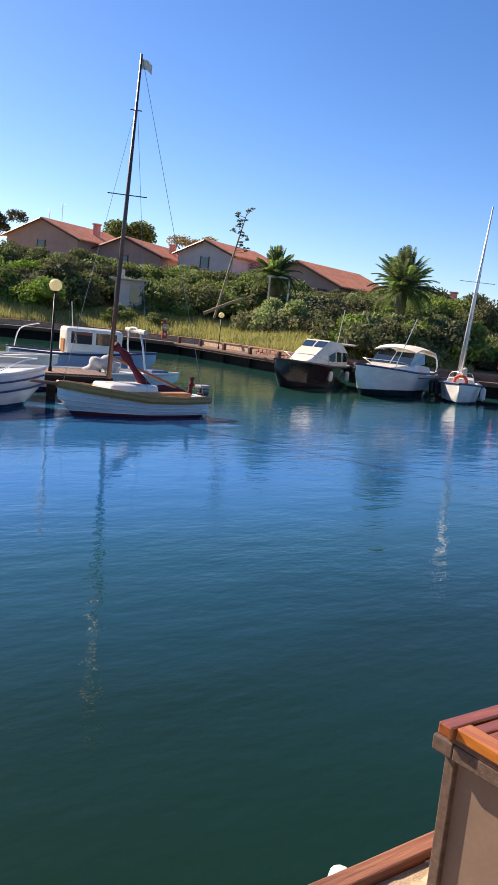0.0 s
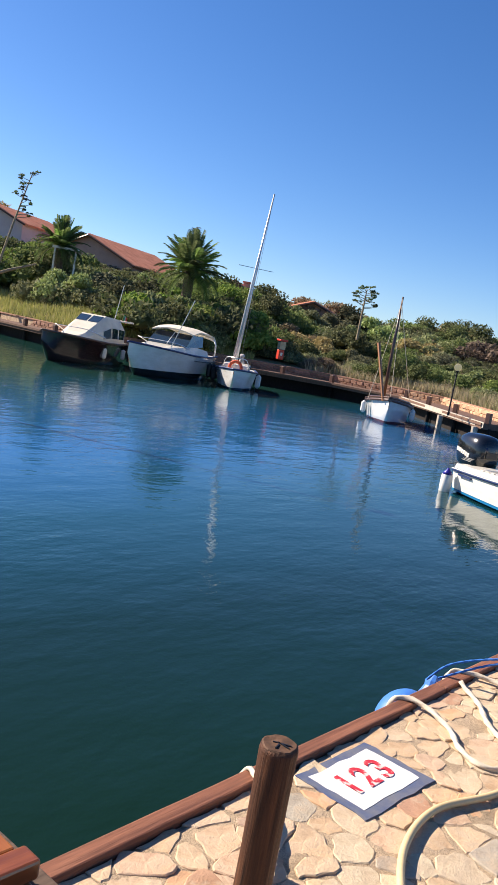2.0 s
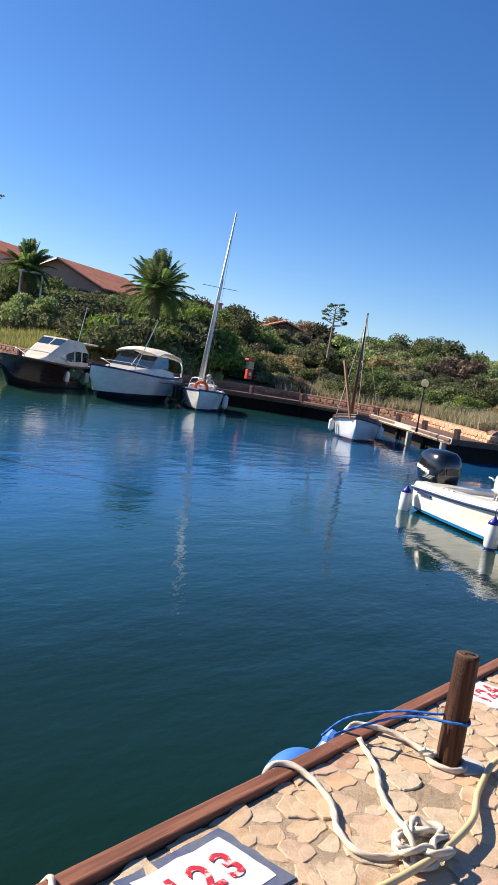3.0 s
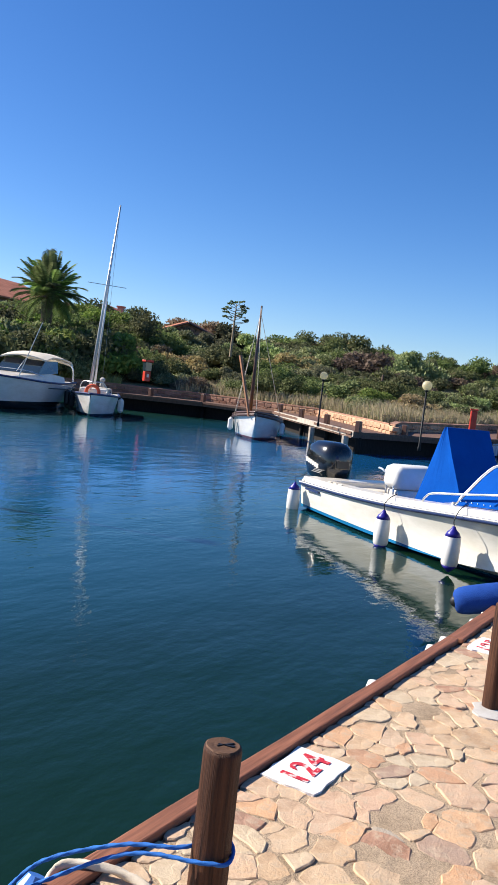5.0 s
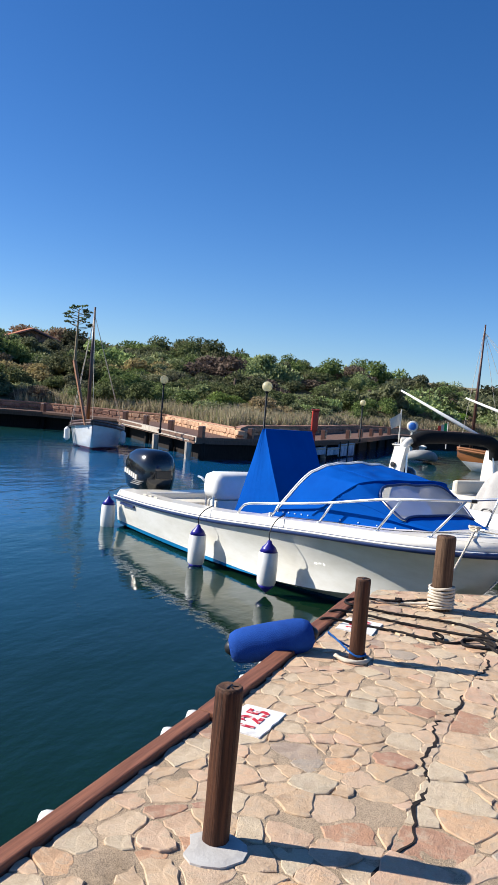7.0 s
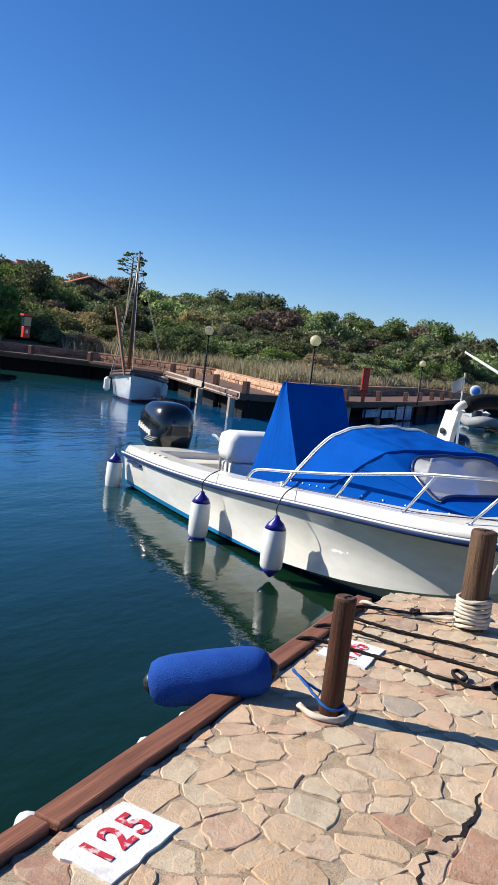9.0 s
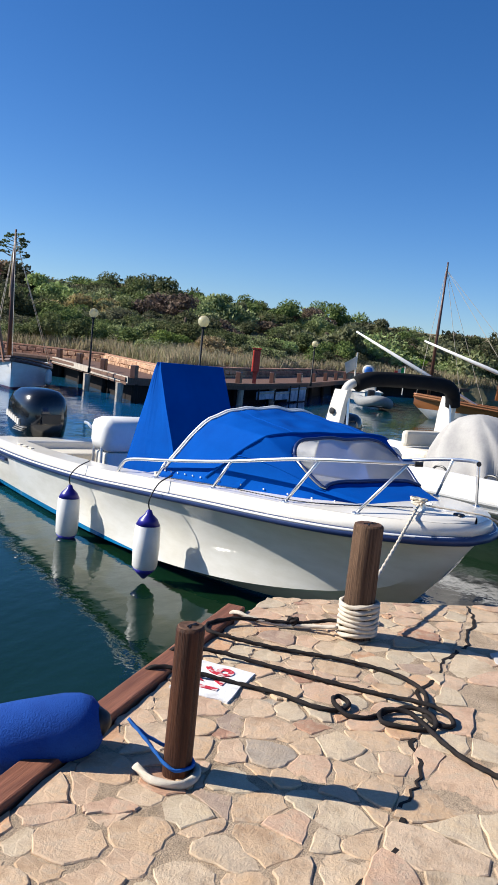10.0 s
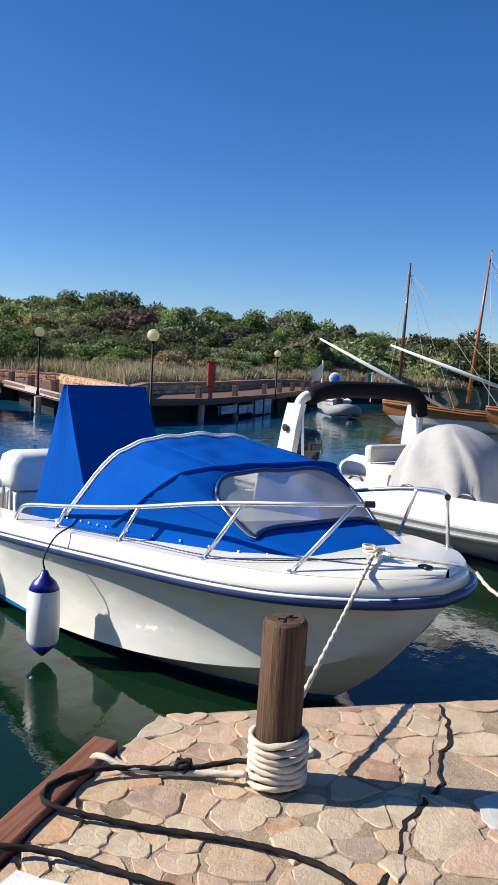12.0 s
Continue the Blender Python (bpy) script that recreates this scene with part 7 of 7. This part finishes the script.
# white sloop with a lifebuoy
t, _ = simple_boat("sailing_boat", "white sloop with bare masts and an orange lifebuoy", (28.75, 21.2), (-.78, -.62), 5.0, 1.9, .80, HULL_SAIL, rise=.15, sheer_mat=NAVY)
LB = lambda x, y, z: to_local(t, (x, y, z))
part("cabin", boxm(1.6, 3.9, -.6, .6, .75, 1.12, .1), WHITE, t)
part("transom_box", boxm(.1, .5, -.5, .5, .7, .95, .05), WHITE, t)
m0, m1 = LB(29.5, 22.0, .35), LB(29.8, 21.6, 7.85)
mast(t, m0, m1, .07, GALV)
mast(t, m0 + Vector((-.75, .1, .1)), m1.lerp(m0, .38) + Vector((-.08, .05, 0)), .05, GALV, "gaff")
stay(t, m1, Vector((5.1, 0, .9)), .006)
stay(t, m1, Vector((0, 0, .9)), .006)
c = m0.lerp(m1, .57)
part("spreader", tubem([c + Vector((-.35, .75, 0)), c + Vector((.35, -.75, 0))], .014, 6), GALV, t)
bm = bmesh.new()
rings = [[Vector((4.35 + .06 * math.cos(a), (.26 + .07 * math.cos(b)) * math.cos(a) * 1.0, .98 + (.26 + .07 * math.cos(b)) * math.sin(a))) + Vector((.06 * math.sin(b), 0, 0)) for b in np.linspace(0, 2 * math.pi, 8, endpoint=False)] for a in np.linspace(0, 2 * math.pi, 25)]
loft(bm, rings, caps=False)
part("lifebuoy", bm, ORANGE, t, "orange lifebuoy on the bow rail", True)
part("rail", tubem(smooth_line([(3.8, -.6, .85), (4.3, -.45, 1.35), (4.9, 0, 1.4), (4.3, .45, 1.35), (3.8, .6, .85)], 4), .018, 6), CHROME, t)
for s, m_ in ((-1, BLACK), (1, WHITE_VINYL)):
    part("fender", lathe([(.03, .1), (.13, .2), (.13, .65), (.03, .75)], 10, Matrix.Translation((2.0, s * 1.05, 0))), m_, t)
for s in (-1, 1):
    part("window", boxm(2.4, 2.9, s * .605 - .01, s * .605 + .01, .88, 1.02, .01), DARK_GLASS, t)
cloth_bundle(t, "furled_sail", [(1.2, .1, 1.5), (1.0, .1, 1.2), (.6, .12, 1.1)], .10, WHITE_CLOTH, "white furled sail cloth")


def lateen(bow, head, L, Bm, hull, trim, m_base, m_top, mast_mat, label, fb=.6, yard=None, yard_mat=WHITE_VINYL, boom=None, sheer_top=None):
    t, _ = simple_boat("lateen_boat", label, bow, head, L, Bm, fb, hull, "wooden lateen boats", rise=.35, sheer_mat=trim, deckmat=sheer_top or OCHRE)
    a, b = to_local(t, m_base), to_local(t, m_top)
    mast(t, a, b, .075, mast_mat)
    if yard:
        p, q = (to_local(t, k) for k in yard)
        y_ = part("yard", tubem([p, p.lerp(q, .5), q], [.04, .085, .06], 10), yard_mat, t, "pale yard wrapped in its sail", True)
    if boom:
        p, q = (to_local(t, k) for k in boom)
        part("yard", tubem([p, q], [.05, .07], 8), SPAR, t)
    for k, s in ((.3, 1), (.55, -1), (.12, 1), (.7, -1)):
        stay(t, b.lerp(a, .06), Vector((L * k, s * Bm * .45, fb)), .009, ROPE_W)
    stay(t, b, Vector((L * 1.02, 0, fb * 1.3)), .009, ROPE_W)
    bd = part("rail_band", tubem(side_line([0, L * .25, L * .5, L * .75, L * .9, L * 1.03], [Bm * .40, Bm * .49, Bm * .5, Bm * .38, Bm * .2, .02], [fb * .92, fb * .86, fb * .9, fb * 1.06, fb * 1.16, fb * 1.24], -.005, s=1), .06, 6), trim, t)
    part("rail_band", tubem(side_line([0, L * .25, L * .5, L * .75, L * .9, L * 1.03], [Bm * .40, Bm * .49, Bm * .5, Bm * .38, Bm * .2, .02], [fb * .92, fb * .86, fb * .9, fb * 1.06, fb * 1.16, fb * 1.24], -.005, s=-1), .06, 6), trim, t)
    return t


t = lateen((30.2, 14.3), (-.86, -.5), 4.4, 1.95, HULL_RED, SPAR_DARK, (31.2, 15.2, -.1), (31.0, 15.1, 4.3), SPAR_DARK, "white wooden lateen boat with dark mast", .78, None, boom=((30.2, 14.6, .15), (30.7, 15.6, 2.35)))
for s in (-1, 1):
    part("fender", lathe([(.03, .2), (.11, .28), (.11, .62), (.03, .7)], 10, Matrix.Translation((2.8, s * 1.0, 0))), WHITE_VINYL, t)
LAT = lateen((41.9, 3.6), (-.25, .97), 6.0, 2.0, HULL_VARN, SPAR, (43.2, 3.42, .2), (43.2, 3.32, 5.6), SPAR_DARK, "varnished wooden lateen boat with a white bottom", .7, ((42.6, 6.6, 2.48), (43.0, 1.4, -0.02)))
lateen((41.0, -.3), (-.35, .94), 7.0, 2.2, HULL_VARN, SPAR, (42.9, .7, .3), (42.9, .3, 6.1), SPAR, "varnished wooden lateen boat with a red boot stripe", .75, ((42.2, 3.7, 2.35), (42.5, -1.6, .62)))

# grey inflatable dinghy
dg = thing("dinghy", "grey inflatable dinghy with a small black outboard", "boat", pose(44.57, 5.93, WATER_Z, 0, 0, 200))
part("tube", tubem(smooth_line([(-1, -.55, .28), (.6, -.55, .28), (1.2, -.3, .38), (1.35, 0, .42), (1.2, .3, .38), (.6, .55, .28), (-1, .55, .28)], 5), .22, 12), GREY_TUBE, dg, smooth=True)
part("floor", boxm(-.9, .9, -.5, .5, .1, .15), BLACK, dg)
part("red_tank", boxm(-.3, .1, -.2, .2, .15, .42, .04), RED, dg)
part("outboard_motor", boxm(-1.3, -.95, -.15, .15, .2, .75, .06), BLACK, dg)

# white launch behind the dinghy with a searchlight and a flag
t, _ = simple_boat("motor_launch", "low white launch carrying a blue searchlight and a flag", (46.6, 6.8), (-.97, -.22), 4.5, 1.7, .5, HULL_SAIL, rise=.2, sheer_mat=WHITE)
part("cabin", boxm(2.0, 3.6, -.5, .5, .5, .95, .1), WHITE, t)
c = to_local(t, (47.3, 6.93, .85))
part("light_post", tubem([Vector((c.x, c.y, .9)), c], .05, 8), WHITE, t)
spin = Matrix.Translation(c) @ Matrix.Rotation(math.pi / 2, 4, 'Y')
sl_ = part("searchlight", lathe([(.12, -.3), (.22, -.24), (.27, -.1), (.28, .1), (.26, .14), (.2, .15)], 18, spin), WHITE, t, "white round searchlight", True)
part("lens", lathe([(.205, .11), (.19, .155), (.1, .175), (.01, .18)], 18, spin), BLUE_BUOY, sl_, "blue glass lens", True)
part("light_box", boxm(c.x - .1, c.x + .15, c.y + .5, c.y + .75, .9, 1.3, .04), WHITE, t)
a = to_local(t, (47.5, 7.6, -.1))
st_ = part("flagstaff", tubem([a, a + Vector((0, 0, 1.75))], .035, 6), WHITE, t)
part("flag", solidify(strip_mesh([a + Vector((0, 0, 1.6)), a + Vector((.12, -.25, 1.4)), a + Vector((.2, -.55, 1.2))], [a + Vector((0, 0, .95)), a + Vector((.12, -.2, .85)), a + Vector((.2, -.42, .7))]), .005), CREAM_CLOTH, st_, "limp cream flag")
a = to_local(LAT, (42.3, 4.35, .1))
st_ = part("flagstaff", tubem([a, a + Vector((0, 0, 1.15))], .022, 6), WHITE, LAT)
for k, m_ in enumerate((GREEN_FLAG, WHITE_CLOTH, RED)):
    part("flag", boxm(a.x + .02 + .13 * k, a.x + .148 + .13 * k, a.y - .006, a.y + .006, a.z + .62 - .07 * k, a.z + 1.1 - .07 * k), m_, st_)
# ---- paving stones, last ----
def clip_poly(poly, a, b, c):
    """Keeps the side a x + b y <= c."""
    out = []
    for (x0, y0), (x1, y1) in zip(poly, poly[1:] + poly[:1]):
        d0, d1 = a * x0 + b * y0 - c, a * x1 + b * y1 - c
        if d0 <= 0:
            out.append((x0, y0))
        if d0 * d1 < 0:
            t = d0 / (d0 - d1)
            out.append((x0 + (x1 - x0) * t, y0 + (y1 - y0) * t))
    return out


END_A, END_B = Vector((13.62, -0.15)), Vector((15.4, -3.1))
en = Vector((-(END_B - END_A).y, (END_B - END_A).x)).normalized()
sg = np.random.default_rng(17)


def paving(x0, x1, y0, y1, step, ratio):
    """Irregular stones: relaxed cells round jittered seeds, drawn in at the joints."""
    pts = []
    nx_, ny_ = int((x1 - x0) / (step * ratio)), int((y1 - y0) / step)
    for j in range(ny_):
        for i in range(nx_):
            pts.append((x0 + (i + 0.5 + 0.5 * (j % 2) + sg.uniform(-.48, .48)) * step * ratio, y0 + (j + 0.5 + sg.uniform(-.48, .48)) * step))
    P = np.array(pts)
    weight = sg.uniform(0, 0.8, len(P)) ** 1.5 * step * step * ratio
    cells = []
    for k, p in enumerate(P):
        q = P - p
        order = np.argsort((q ** 2).sum(1))[1:18]
        R = step * ratio * 1.3
        poly = [(p[0] - R, p[1] - R), (p[0] + R, p[1] - R), (p[0] + R, p[1] + R), (p[0] - R, p[1] + R)]
        for o in order:
            d = q[o]
            L = math.hypot(*d)
            gap = 0.001 + 0.013 * ((k * 7919 + int(o) * 7919 + (k * int(o)) % 131) % 97 / 97) ** 1.5
            poly = clip_poly(poly, d[0] / L, d[1] / L, (d[0] * p[0] + d[1] * p[1]) / L + L / 2 + (weight[k] - weight[o]) / (2 * L) - gap)
            if len(poly) < 3:
                break
        for a, b, c in ((0, 1, min(y1, -0.079 if p[0] < 10.1 else -0.107 + 0.026 * (p[0] - 10.15))), (0, -1, -y0), (-1, 0, -x0), (1, 0, x1), (en.x, en.y, (en.x * END_A.x + en.y * END_A.y) - 0.012)):
            if len(poly) >= 3:
                poly = clip_poly(poly, a, b, c)
        if len(poly) >= 3:
            area = 0.5 * abs(sum(poly[i][0] * poly[(i + 1) % len(poly)][1] - poly[(i + 1) % len(poly)][0] * poly[i][1] for i in range(len(poly))))
            if area > 0.003 and sg.random() > 0.05:
                cells.append((p, poly))
    return cells


def stone_rings(poly):
    """Outline with broken, slightly wavy edges; a flat uneven top."""
    c = Vector((sum(x for x, _ in poly) / len(poly), sum(y for _, y in poly) / len(poly)))
    out = []
    for (x0, y0), (x1, y1) in zip(poly, poly[1:] + poly[:1]):
        a, b = Vector((x0, y0)), Vector((x1, y1))
        L = (b - a).length
        if L < 0.012:
            continue
        n = 2 if L < 0.09 else 3 if L < 0.16 else 4
        nrm = Vector((-(b - a).y, (b - a).x)).normalized()
        for k in range(n):
            s = k / n
            pnt = a.lerp(b, s) + nrm * (sg.uniform(-.016, .006) if k else 0)
            if k == 0:
                pnt = pnt.lerp(c, 0.015)
            out.append(pnt)
    top = sg.uniform(-0.0012, 0.0022) + (0.004 if sg.random() < 0.2 else 0.0)
    tilt = Vector((sg.normal() * 0.018, sg.normal() * 0.018))
    zt = [top + (p - c).dot(tilt) for p in out]
    r0 = [Vector((p.x, p.y, -0.03)) for p in out]
    r1 = [Vector((p.x, p.y, z - 0.003)) for p, z in zip(out, zt)]
    r2 = [Vector((*(p + (c - p).normalized() * 0.005), z)) for p, z in zip(out, zt)]
    return r0, r1, r2, Vector((c.x, c.y, top + 0.001))


cells = paving(2.6, 15.6, -1.12, -0.03, 0.108, 1.35) + paving(2.6, 15.6, -3.4, -1.13, 0.16, 1.4) + paving(-4, 2.6, -3.4, -0.15, 0.14, 1.5)
cells.sort(key=lambda cl: (0 if (3.4 < cl[0][0] < 14.2 and cl[0][1] > -1.5) else 1, -cl[0][1]))
rest_v, rest_f = [], []
for k, (p, poly) in enumerate(cells):
    rings = stone_rings(poly)
    n = len(rings[0])
    if n < 4:
        continue
    vs = [*rings[0], *rings[1], *rings[2], rings[3]]
    fs = []
    for a in range(2):
        fs += [(a * n + i, a * n + (i + 1) % n, (a + 1) * n + (i + 1) % n, (a + 1) * n + i) for i in range(n)]
    fs += [(2 * n + i, 2 * n + (i + 1) % n, 3 * n) for i in range(n)]
    if k < 300:
        c = rings[3]
        o = data_obj("paving_stone", [tuple(v - Vector((c.x, c.y, 0))) for v in vs], fs, STONE, quay)
        o.location = (c.x, c.y, 0)
    else:
        b = len(rest_v)
        rest_v += [tuple(v) for v in vs]
        rest_f += [tuple(i + b for i in f) for f in fs]
o = data_obj("paving_stones", rest_v, rest_f, STONE, quay)
o["kind"] = "stuff"
